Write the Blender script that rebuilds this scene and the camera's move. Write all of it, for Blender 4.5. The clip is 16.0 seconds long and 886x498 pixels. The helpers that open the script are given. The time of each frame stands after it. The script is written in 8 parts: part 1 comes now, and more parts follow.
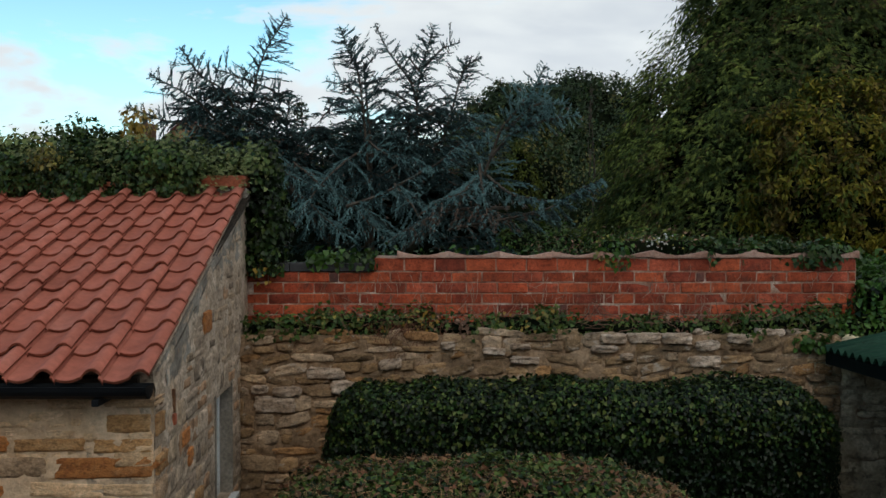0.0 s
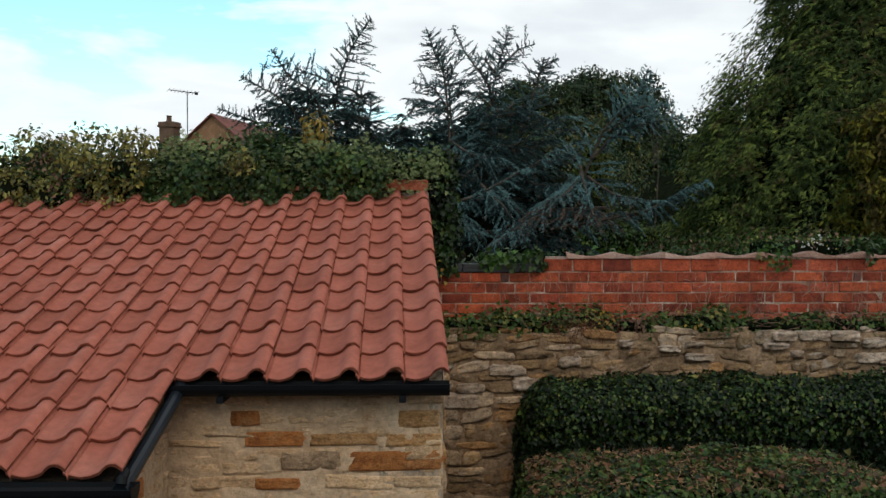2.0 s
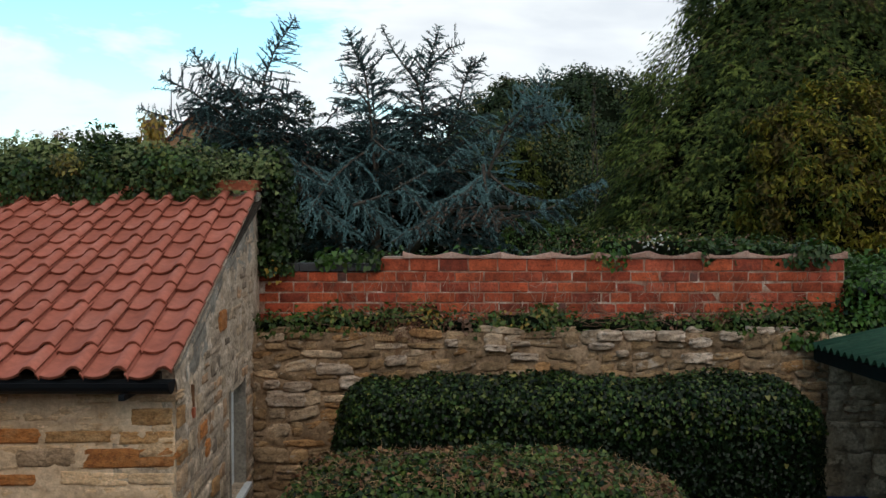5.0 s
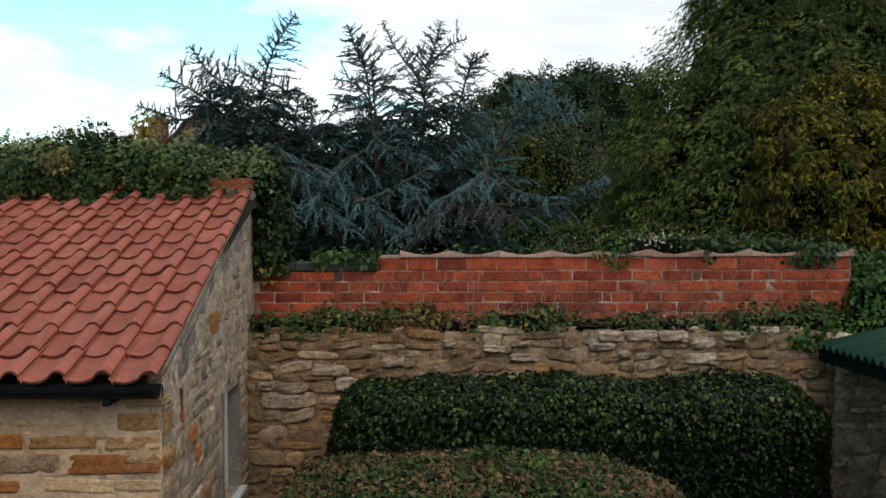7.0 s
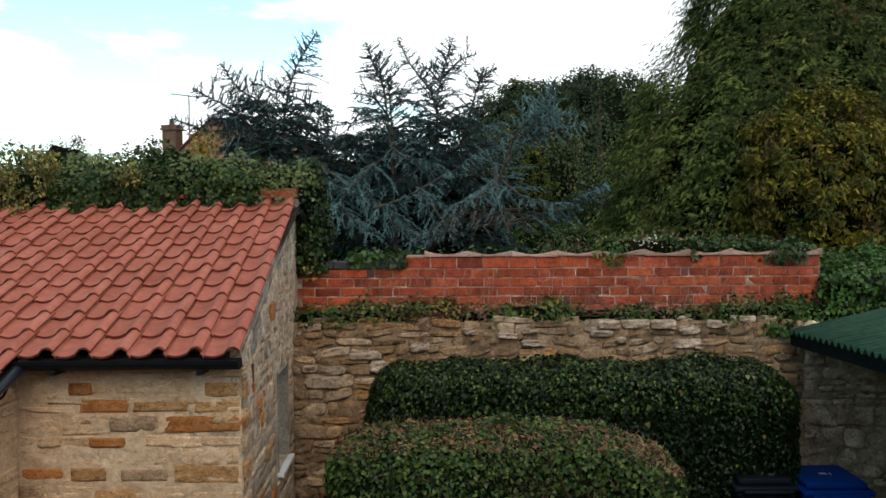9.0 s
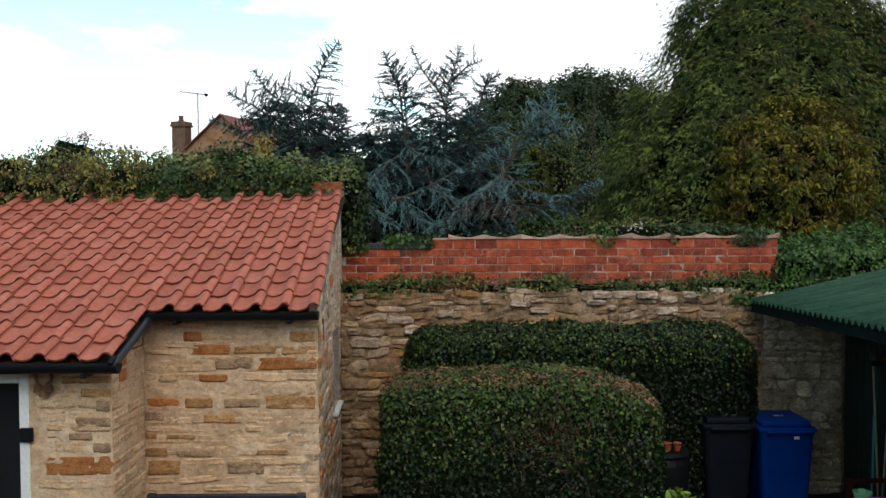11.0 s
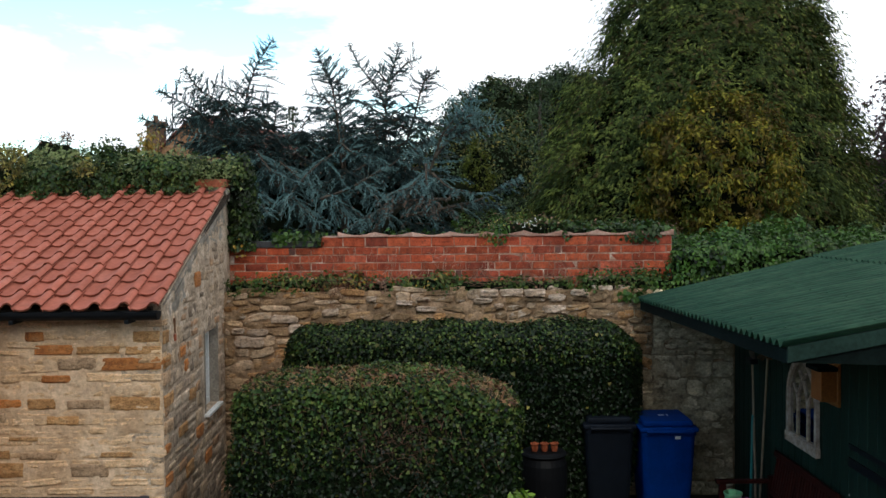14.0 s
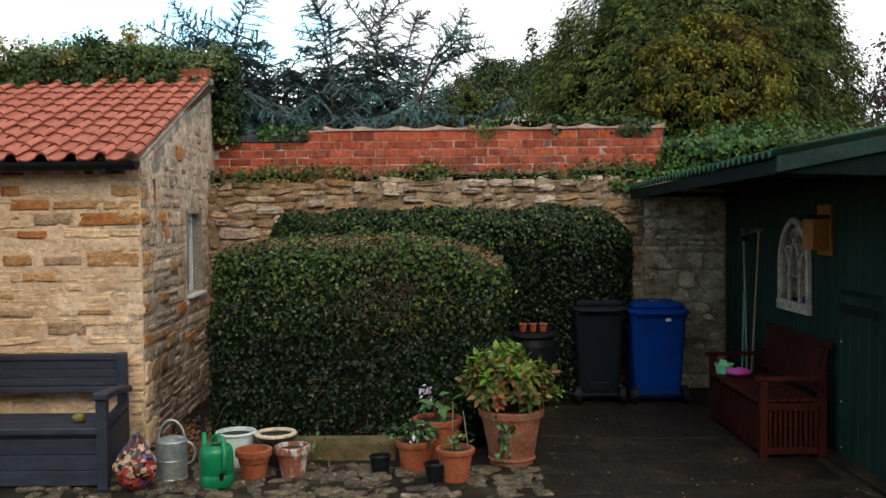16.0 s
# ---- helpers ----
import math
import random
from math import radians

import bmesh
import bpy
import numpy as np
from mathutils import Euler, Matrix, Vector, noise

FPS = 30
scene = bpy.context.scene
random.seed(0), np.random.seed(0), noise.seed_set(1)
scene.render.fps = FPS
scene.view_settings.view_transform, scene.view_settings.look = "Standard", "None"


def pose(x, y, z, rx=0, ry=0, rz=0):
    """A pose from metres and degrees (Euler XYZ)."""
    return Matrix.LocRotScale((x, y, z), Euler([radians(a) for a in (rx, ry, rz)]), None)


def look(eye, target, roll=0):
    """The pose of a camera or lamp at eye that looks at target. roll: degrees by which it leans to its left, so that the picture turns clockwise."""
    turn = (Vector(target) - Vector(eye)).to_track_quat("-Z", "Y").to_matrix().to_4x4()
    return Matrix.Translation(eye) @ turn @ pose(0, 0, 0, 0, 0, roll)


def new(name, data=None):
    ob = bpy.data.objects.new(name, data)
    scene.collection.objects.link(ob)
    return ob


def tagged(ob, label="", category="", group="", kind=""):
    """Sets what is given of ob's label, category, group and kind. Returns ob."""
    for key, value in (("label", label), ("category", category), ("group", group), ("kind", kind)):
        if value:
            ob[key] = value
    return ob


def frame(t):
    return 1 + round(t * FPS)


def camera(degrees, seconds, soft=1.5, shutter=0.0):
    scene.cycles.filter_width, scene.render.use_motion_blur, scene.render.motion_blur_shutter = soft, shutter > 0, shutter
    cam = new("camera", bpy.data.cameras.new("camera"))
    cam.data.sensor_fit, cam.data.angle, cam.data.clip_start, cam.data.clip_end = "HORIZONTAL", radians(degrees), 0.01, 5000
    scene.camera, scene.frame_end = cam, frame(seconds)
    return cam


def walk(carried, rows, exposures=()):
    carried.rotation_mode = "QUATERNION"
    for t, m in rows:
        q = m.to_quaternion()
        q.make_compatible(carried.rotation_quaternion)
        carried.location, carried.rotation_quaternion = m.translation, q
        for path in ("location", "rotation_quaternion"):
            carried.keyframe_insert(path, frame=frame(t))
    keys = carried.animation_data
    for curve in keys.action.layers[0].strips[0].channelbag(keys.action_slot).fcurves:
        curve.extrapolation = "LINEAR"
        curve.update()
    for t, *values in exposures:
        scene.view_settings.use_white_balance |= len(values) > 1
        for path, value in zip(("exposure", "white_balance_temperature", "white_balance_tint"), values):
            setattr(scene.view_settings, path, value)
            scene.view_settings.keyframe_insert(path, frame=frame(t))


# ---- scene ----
cam = camera(51.8, 16.0)
PATH = [
    (0, (0.062, 0.03, 2.867), (0.069, 2.03, 2.821), -0.0),
    (0.5, (0.002, -0.006, 2.851), (0.001, 1.994, 2.802), -0.0),
    (1, (-0.114, -0.073, 2.86), (-0.103, 1.926, 2.809), 0.1),
    (1.5, (-0.582, -0.166, 2.888), (-0.561, 1.833, 2.835), 0.0),
    (2, (-1.316, -0.199, 2.912), (-1.292, 1.8, 2.858), -0.1),
    (2.5, (-1.971, -0.194, 2.91), (-1.957, 1.805, 2.853), -0.2),
    (3, (-1.837, -0.21, 2.901), (-1.833, 1.789, 2.84), -0.3),
    (3.5, (-0.921, -0.237, 2.917), (-0.922, 1.762, 2.856), 0.0),
    (4, (-0.411, -0.29, 2.934), (-0.418, 1.709, 2.873), -0.2),
    (4.5, (-0.008, -0.332, 2.932), (-0.017, 1.667, 2.872), -0.1),
    (4.7, (0.047, -0.303, 2.928), (0.041, 1.696, 2.869), 0.0),
    (7, (0.148, -0.135, 2.943), (0.127, 1.864, 2.876), -0.2),
    (7.5, (0.121, 0.201, 2.934), (0.103, 2.2, 2.869), -0.3),
    (8, (0.111, 0.348, 2.931), (0.09, 2.347, 2.868), -0.3),
    (8.5, (0.085, -0.051, 2.931), (0.057, 1.948, 2.872), -0.5),
    (9, (0.025, -1.147, 2.949), (-0.005, 0.852, 2.89), -0.4),
    (9.2, (0.01, -1.545, 2.928), (-0.018, 0.454, 2.868), -0.5),
    (9.7, (-0.05, -2.30, 2.905), (-0.076, -0.301, 2.843), -0.4),
    (10.3, (-0.20, -2.67, 2.885), (-0.222, -0.671, 2.82), -0.4),
    (10.9, (-0.25, -2.745, 2.872), (-0.267, -0.746, 2.804), -0.3),
    (11.3, (-0.132, -2.755, 2.866), (-0.147, -0.757, 2.796), -0.3),
    (11.5, (-0.055, -2.75, 2.851), (-0.07, -0.751, 2.784), -0.3),
    (12, (0.125, -2.756, 2.848), (0.11, -0.757, 2.78), -0.3),
    (12.5, (0.182, -2.736, 2.845), (0.168, -0.737, 2.776), -0.3),
    (13, (0.233, -2.713, 2.831), (0.218, -0.714, 2.761), -0.5),
    (13.5, (0.745, -2.662, 2.836), (0.728, -0.663, 2.765), -0.3),
    (14, (0.927, -2.598, 2.843), (0.909, -0.6, 2.773), -0.5),
    (14.5, (0.998, -2.549, 2.835), (0.98, -0.55, 2.766), -0.5),
    (15, (1.022, -2.515, 2.499), (1.006, -0.516, 2.431), -0.5),
    (15.5, (1.02, -2.501, 2.064), (1.009, -0.502, 1.996), -0.6),
    (16, (1.003, -2.502, 1.734), (0.993, -0.503, 1.666), -0.6),
]
LIGHT = [(0.0, -0.49, 6100, 6), (0.5, -0.34, 6150, 6), (1.0, -0.27, 6170, 6), (1.5, -0.24, 6200, 6), (2.5, -0.24, 6250, 7), (4.5, -0.23, 6150, 7), (7.0, -0.12, 6200, 8), (9.0, 0.17, 6250, 8), (11.5, 0.24, 6150, 8), (12.5, 0.25, 6100, 8), (13.5, 0.23, 6100, 8), (14.5, 0.26, 6100, 8), (15.0, 0.25, 6150, 8), (15.5, 0.32, 6250, 8), (16.0, 0.64, 6400, 8)]
walk(cam, [(t, look(eye, target, roll)) for t, eye, target, roll in PATH], LIGHT)

# ---- world, sun and exposure ----
SUN_ELEV, SUN_AZ = radians(42), radians(172)
world = bpy.data.worlds.new("world")
scene.world = world
world.use_nodes = True
wt = world.node_tree
wt.nodes.clear()


def wnode(kind, **values):
    n = wt.nodes.new(kind)
    for k, v in values.items():
        n.inputs[k].default_value = v
    return n


sky = wt.nodes.new("ShaderNodeTexSky")
sky.sky_type, sky.sun_disc = "NISHITA", False
sky.sun_elevation, sky.sun_rotation = SUN_ELEV, SUN_AZ
sky.air_density, sky.dust_density, sky.ozone_density = 1.0, 1.0, 1.5
blue = wnode("ShaderNodeMix")
blue.data_type, blue.blend_type = "RGBA", "MULTIPLY"
blue.inputs[0].default_value = 1.0
blue.inputs[7].default_value = (0.215, 0.255, 0.222, 1)
wt.links.new(sky.outputs[0], blue.inputs[6])
way = wt.nodes.new("ShaderNodeTexCoord")
flat = wt.nodes.new("ShaderNodeMapping")
flat.inputs["Scale"].default_value = (1.5, 1.0, 5.0)
flat.inputs["Location"].default_value = (0.35, 0.0, 0.22)
wt.links.new(way.outputs["Generated"], flat.inputs[0])
cloud = wnode("ShaderNodeTexNoise", Scale=2.5, Detail=8.0, Roughness=0.56, Distortion=0.25)
wt.links.new(flat.outputs[0], cloud.inputs["Vector"])
cover = wt.nodes.new("ShaderNodeValToRGB")
cover.color_ramp.elements[0].position, cover.color_ramp.elements[0].color = 0.40, (0, 0, 0, 1)
cover.color_ramp.elements[1].position, cover.color_ramp.elements[1].color = 0.50, (1, 1, 1, 1)
# the sky is clearer towards one side
east = wt.nodes.new("ShaderNodeSeparateXYZ")
wt.links.new(way.outputs["Generated"], east.inputs[0])
thick = wt.nodes.new("ShaderNodeMath")
thick.operation = "MULTIPLY_ADD"
thick.inputs[1].default_value = 0.15
wt.links.new(east.outputs[0], thick.inputs[0])
wt.links.new(cloud.outputs["Fac"], thick.inputs[2])
wt.links.new(thick.outputs[0], cover.inputs[0])
tone = wt.nodes.new("ShaderNodeValToRGB")
tone.color_ramp.elements[0].position, tone.color_ramp.elements[0].color = 0.42, (1.14, 1.14, 1.11, 1)
tone.color_ramp.elements[1].position, tone.color_ramp.elements[1].color = 0.68, (0.88, 0.90, 0.93, 1)
wt.links.new(cloud.outputs["Fac"], tone.inputs[0])
veil = wnode("ShaderNodeMix")
veil.data_type = "RGBA"
wt.links.new(cover.outputs[0], veil.inputs[0])
wt.links.new(blue.outputs[2], veil.inputs[6])
wt.links.new(tone.outputs[0], veil.inputs[7])
# sky brightened low down and dimmed overhead, to give walls more light than the ground
rise = wt.nodes.new("ShaderNodeSeparateXYZ")
wt.links.new(way.outputs["Generated"], rise.inputs[0])
dull_above = wt.nodes.new("ShaderNodeMapRange")
dull_above.inputs[1].default_value, dull_above.inputs[2].default_value = 0.2, 0.7
dull_above.inputs[3].default_value, dull_above.inputs[4].default_value = 1.15, 0.72
wt.links.new(rise.outputs[2], dull_above.inputs[0])
sky_tone = wnode("ShaderNodeMix")
sky_tone.data_type, sky_tone.blend_type = "RGBA", "MULTIPLY"
sky_tone.inputs[0].default_value = 1.0
wt.links.new(veil.outputs[2], sky_tone.inputs[6])
wt.links.new(dull_above.outputs[0], sky_tone.inputs[7])
back = wnode("ShaderNodeBackground", Strength=1.0)
wt.links.new(sky_tone.outputs[2], back.inputs[0])
wout = wt.nodes.new("ShaderNodeOutputWorld")
wt.links.new(back.outputs[0], wout.inputs[0])

sun = new("sun", bpy.data.lights.new("sun", "SUN"))
sun.data.energy, sun.data.angle, sun.data.color = 1.0, radians(35), (1.0, 0.86, 0.70)
sun_way = Vector((math.sin(SUN_AZ) * math.cos(SUN_ELEV), math.cos(SUN_AZ) * math.cos(SUN_ELEV), math.sin(SUN_ELEV)))
sun.matrix_basis = look((0, 0, 30), Vector((0, 0, 30)) - sun_way)


# ---- materials ----
def ramp_of(nt, cols, mode="LINEAR"):
    r = nt.nodes.new("ShaderNodeValToRGB")
    r.color_ramp.interpolation = mode
    n = len(cols)
    while len(r.color_ramp.elements) < n:
        r.color_ramp.elements.new(0.5)
    for i, c in enumerate(cols):
        e = r.color_ramp.elements[i]
        e.position = i / n if mode == "CONSTANT" else i / max(1, n - 1)
        e.color = (*c, 1)
    return r


def surface(name, cols, scale=6.0, rough=0.8, bump=0.3, bscale=50.0, rand="", pal=(), amount=0.25, metal=0.0, spec=0.4,
            stretch=(1, 1, 1), spots=None, pits=None, grain=0.38, coat=0.0, local=False):
    """Ramp of large noise, fine grain, per-piece variation, two scales of relief."""
    m = bpy.data.materials.new(name)
    m.use_nodes = True
    nt = m.node_tree
    b = nt.nodes["Principled BSDF"]
    L = nt.links.new
    if local:
        tc = nt.nodes.new("ShaderNodeTexCoord")
        pos = tc.outputs["Object"]
    else:
        pos = nt.nodes.new("ShaderNodeNewGeometry").outputs["Position"]
    mp = nt.nodes.new("ShaderNodeMapping")
    mp.inputs["Scale"].default_value = stretch
    L(pos, mp.inputs[0])
    rnd = None
    if rand == "object":
        rnd = nt.nodes.new("ShaderNodeObjectInfo").outputs["Random"]
    elif rand == "island":
        rnd = nt.nodes.new("ShaderNodeNewGeometry").outputs["Random Per Island"]
    if rnd is not None:
        off = nt.nodes.new("ShaderNodeVectorMath")
        off.operation = "MULTIPLY_ADD"
        comb = nt.nodes.new("ShaderNodeCombineXYZ")
        for i in range(3):
            L(rnd, comb.inputs[i])
        L(comb.outputs[0], off.inputs[0])
        off.inputs[1].default_value = (17.0, 9.0, 13.0)
        L(mp.outputs[0], off.inputs[2])
        vec = off.outputs[0]
    else:
        vec = mp.outputs[0]

    def noise_at(sc, det=5.0, ro=0.6):
        n = nt.nodes.new("ShaderNodeTexNoise")
        n.inputs["Scale"].default_value, n.inputs["Detail"].default_value, n.inputs["Roughness"].default_value = sc, det, ro
        L(vec, n.inputs["Vector"])
        return n.outputs["Fac"]

    big = noise_at(scale)
    spread = nt.nodes.new("ShaderNodeMapRange")
    spread.inputs[1].default_value, spread.inputs[2].default_value = 0.3, 0.7
    L(big, spread.inputs[0])
    col = ramp_of(nt, cols)
    L(spread.outputs[0], col.inputs[0])
    out = col.outputs[0]

    def mult(c, fac, lo, hi, span=(0.28, 0.72)):
        mr = nt.nodes.new("ShaderNodeMapRange")
        mr.inputs[1].default_value, mr.inputs[2].default_value = span
        mr.inputs[3].default_value, mr.inputs[4].default_value = lo, hi
        L(fac, mr.inputs[0])
        mx = nt.nodes.new("ShaderNodeMix")
        mx.data_type, mx.blend_type = "RGBA", "MULTIPLY"
        mx.inputs[0].default_value = 1.0
        L(c, mx.inputs[6])
        L(mr.outputs[0], mx.inputs[7])
        return mx.outputs[2]

    if pal and rnd is not None:
        pr = ramp_of(nt, pal, "CONSTANT")
        L(rnd, pr.inputs[0])
        mx = nt.nodes.new("ShaderNodeMix")
        mx.data_type, mx.blend_type = "RGBA", "MIX"
        mx.inputs[0].default_value = 0.72
        L(out, mx.inputs[6])
        L(pr.outputs[0], mx.inputs[7])
        out = mx.outputs[2]
        out = mult(out, big, 0.6, 1.4)
    fine = noise_at(scale * 9, 4.0, 0.65)
    out = mult(out, fine, 1 - grain, 1 + grain)
    if pits:
        out = mult(out, noise_at(pits[0], 5.0, 0.7), pits[1], 1.06, (0.34, 0.50))
    if rnd is not None and amount:
        wn = nt.nodes.new("ShaderNodeTexWhiteNoise")
        wn.noise_dimensions = "1D"
        L(rnd, wn.inputs["W"])
        out = mult(out, wn.outputs["Value"], 1 - amount, 1 + amount, (0.0, 1.0))
    if spots:
        scol, ssc, lo, hi = spots
        sr = nt.nodes.new("ShaderNodeMapRange")
        sr.inputs[1].default_value, sr.inputs[2].default_value = lo, hi
        L(noise_at(ssc, 6.0, 0.7), sr.inputs[0])
        mx = nt.nodes.new("ShaderNodeMix")
        mx.data_type = "RGBA"
        L(sr.outputs[0], mx.inputs[0])
        L(out, mx.inputs[6])
        mx.inputs[7].default_value = (*scol, 1)
        out = mx.outputs[2]
    L(out, b.inputs["Base Color"])
    b.inputs["Roughness"].default_value, b.inputs["Metallic"].default_value = rough, metal
    b.inputs["Specular IOR Level"].default_value = spec
    b.inputs["Coat Weight"].default_value = coat
    if rough > 0.15:
        rr = nt.nodes.new("ShaderNodeMapRange")
        rr.inputs[3].default_value, rr.inputs[4].default_value = max(0.05, rough - 0.12), min(1.0, rough + 0.12)
        L(fine, rr.inputs[0])
        L(rr.outputs[0], b.inputs["Roughness"])
    if bump:
        b1, b2 = nt.nodes.new("ShaderNodeBump"), nt.nodes.new("ShaderNodeBump")
        b1.inputs["Strength"].default_value, b1.inputs["Distance"].default_value = bump, 0.02
        b2.inputs["Strength"].default_value, b2.inputs["Distance"].default_value = bump, 0.005
        L(noise_at(bscale * 0.4, 6.0, 0.65), b1.inputs["Height"])
        L(noise_at(bscale * 2.2, 4.0, 0.7), b2.inputs["Height"])
        L(b1.outputs[0], b2.inputs["Normal"])
        L(b2.outputs[0], b.inputs["Normal"])
    return m


def leafy(name, pal, rough=0.45, through_light=0.25, amount=0.35, spec=0.4):
    """Leaves: each its own tint, a little light through them."""
    m = bpy.data.materials.new(name)
    m.use_nodes = True
    nt = m.node_tree
    L = nt.links.new
    b = nt.nodes["Principled BSDF"]
    geo = nt.nodes.new("ShaderNodeNewGeometry")
    pr = ramp_of(nt, pal)
    L(geo.outputs["Random Per Island"], pr.inputs[0])
    n = nt.nodes.new("ShaderNodeTexNoise")
    n.inputs["Scale"].default_value, n.inputs["Detail"].default_value = 1.7, 4.0
    L(geo.outputs["Position"], n.inputs["Vector"])
    wn = nt.nodes.new("ShaderNodeTexWhiteNoise")
    wn.noise_dimensions = "1D"
    L(geo.outputs["Random Per Island"], wn.inputs["W"])
    out = pr.outputs[0]
    for fac, lo, hi in ((n.outputs["Fac"], 0.45, 1.55), (wn.outputs["Value"], 1 - amount, 1 + amount)):
        mr = nt.nodes.new("ShaderNodeMapRange")
        mr.inputs[3].default_value, mr.inputs[4].default_value = lo, hi
        L(fac, mr.inputs[0])
        mx = nt.nodes.new("ShaderNodeMix")
        mx.data_type, mx.blend_type = "RGBA", "MULTIPLY"
        mx.inputs[0].default_value = 1.0
        L(out, mx.inputs[6])
        L(mr.outputs[0], mx.inputs[7])
        out = mx.outputs[2]
    L(out, b.inputs["Base Color"])
    b.inputs["Roughness"].default_value, b.inputs["Specular IOR Level"].default_value = rough, spec
    if through_light:
        tr, mix = nt.nodes.new("ShaderNodeBsdfTranslucent"), nt.nodes.new("ShaderNodeMixShader")
        L(out, tr.inputs[0])
        mix.inputs[0].default_value = through_light
        L(b.outputs[0], mix.inputs[1])
        L(tr.outputs[0], mix.inputs[2])
        L(mix.outputs[0], nt.nodes["Material Output"].inputs[0])
    return m


def plain(name, col, rough=0.5, metal=0.0, spec=0.5, bump=0.12, bscale=180.0, wear=0.2):
    lo, hi = tuple(c * (1 - wear) for c in col), tuple(min(1, c * (1 + wear)) for c in col)
    return surface(name, [lo, col, hi], 5.0, rough, bump, bscale, metal=metal, spec=spec, grain=0.10)


mortar_house = surface("lime_mortar", [(0.446, 0.2978, 0.1804), (0.5815, 0.4152, 0.2706), (0.6586, 0.4966, 0.3521)], 3, 0.95, 0.7, 45, grain=0.2, pits=(30.0, 0.85), spots=((0.433, 0.307, 0.214), 7.0, 0.55, 0.7))
gable_mortar = surface("gable_mortar", [(0.2843, 0.2121, 0.1512), (0.4758, 0.3685, 0.2678), (0.6411, 0.525, 0.4127)], 5, 0.95, 1.0, 40, pits=(22.0, 0.55), spots=((0.495, 0.224, 0.0798), 3.2, 0.60, 0.70))
mortar_old = surface("old_mortar", [(0.1194, 0.07772, 0.04536), (0.2633, 0.1728, 0.1026), (0.3944, 0.2702, 0.1728)], 4, 0.95, 1.0, 40, pits=(26.0, 0.6))
mortar_brick = surface("brick_mortar", [(0.147, 0.0622, 0.04072), (0.2714, 0.1357, 0.09613), (0.3845, 0.2488, 0.1866), (0.6334, 0.5203, 0.4411)], 9, 0.95, 0.6, 60)
BED = (1, 1, 1.5)
stone_buff = surface("buff_sandstone", [(0.4648, 0.2929, 0.1581), (0.6012, 0.4064, 0.2386), (0.6981, 0.5141, 0.3473)], 7, 0.92, 0.9, 40, "object",
                     amount=0.16, stretch=BED, grain=0.28, pits=(26.0, 0.7))
stone_orange = surface("ironstone", [(0.288, 0.0977, 0.026), (0.453, 0.172, 0.0465), (0.453, 0.223, 0.093)], 8, 0.92, 1.0, 40, "object", amount=0.18, stretch=BED, pits=(28.0, 0.6))
stone_brown = surface("brown_sandstone", [(0.2527, 0.1323, 0.054), (0.4129, 0.2195, 0.0872), (0.4819, 0.3024, 0.149)], 8, 0.92, 1.0, 40, "object", amount=0.18, stretch=BED, pits=(28.0, 0.5))
stone_grey = surface("grey_sandstone", [(0.268, 0.172, 0.0986), (0.386, 0.257, 0.156), (0.493, 0.339, 0.216)], 8, 0.92, 1.0, 40, "object", amount=0.18, stretch=BED, pits=(28.0, 0.5))
rubble = surface("rubble_stone", [(0.1096, 0.07204, 0.03679), (0.2415, 0.1579, 0.08185), (0.416, 0.2973, 0.1804)], 7, 0.94, 1.0, 38, "object",
                 pal=[(0.33, 0.2, 0.0977), (0.247, 0.158, 0.0884), (0.412, 0.279, 0.167), (0.34, 0.172, 0.0651), (0.196, 0.126, 0.0698), (0.464, 0.339, 0.233),
                      (0.319, 0.195, 0.0977), (0.268, 0.177, 0.102)], amount=0.24, spots=((0.47, 0.39, 0.32), 9.0, 0.575, 0.68), stretch=BED, pits=(24.0, 0.38))
rubble_pale = surface("lichen_stone", [(0.278, 0.195, 0.13), (0.443, 0.335, 0.251), (0.597, 0.493, 0.409)], 9, 0.94, 1.0, 38, "object", amount=0.15, stretch=BED, pits=(24.0, 0.4))
# whitish stone and mortar, made paler still to offset the shed roof's shade
limewash = surface("brightened_lime_stone", [(0.219, 0.166, 0.0943), (0.467, 0.384, 0.255), (0.729, 0.621, 0.432)], 5, 0.94, 1.0, 38, "object", amount=0.2, pits=(14.0, 0.45))
lime_smear = surface("brightened_lime_mortar", [(0.157, 0.12, 0.0672), (0.336, 0.27, 0.176), (0.56, 0.47, 0.336)], 4, 0.95, 1.0, 35, pits=(11.0, 0.45), spots=((0.179, 0.14, 0.0504), 4.0, 0.55, 0.7))
gable_stone = surface("gable_rubble", [(0.151, 0.111, 0.0774), (0.2783, 0.21, 0.15), (0.4189, 0.332, 0.254)], 7, 0.94, 0.6, 38, "object",
                      pal=[(0.43, 0.31, 0.20), (0.50, 0.375, 0.265), (0.40, 0.225, 0.115), (0.335, 0.25, 0.18), (0.54, 0.42, 0.31), (0.46, 0.34, 0.225)], amount=0.2, pits=(20.0, 0.5))
brick_red = surface("red_brick", [(0.227, 0.0365, 0.0146), (0.332, 0.0608, 0.0227), (0.292, 0.0891, 0.0486)], 9, 0.9, 0.5, 70, "object",
                    pal=[(0.34, 0.0608, 0.0227), (0.292, 0.0486, 0.0211), (0.373, 0.077, 0.0284), (0.243, 0.0446, 0.0243), (0.348, 0.0648, 0.0243), (0.316, 0.0648, 0.0324)],
                    amount=0.34, spots=((0.0729, 0.0284, 0.0203), 6.0, 0.56, 0.74), pits=(34.0, 0.6))
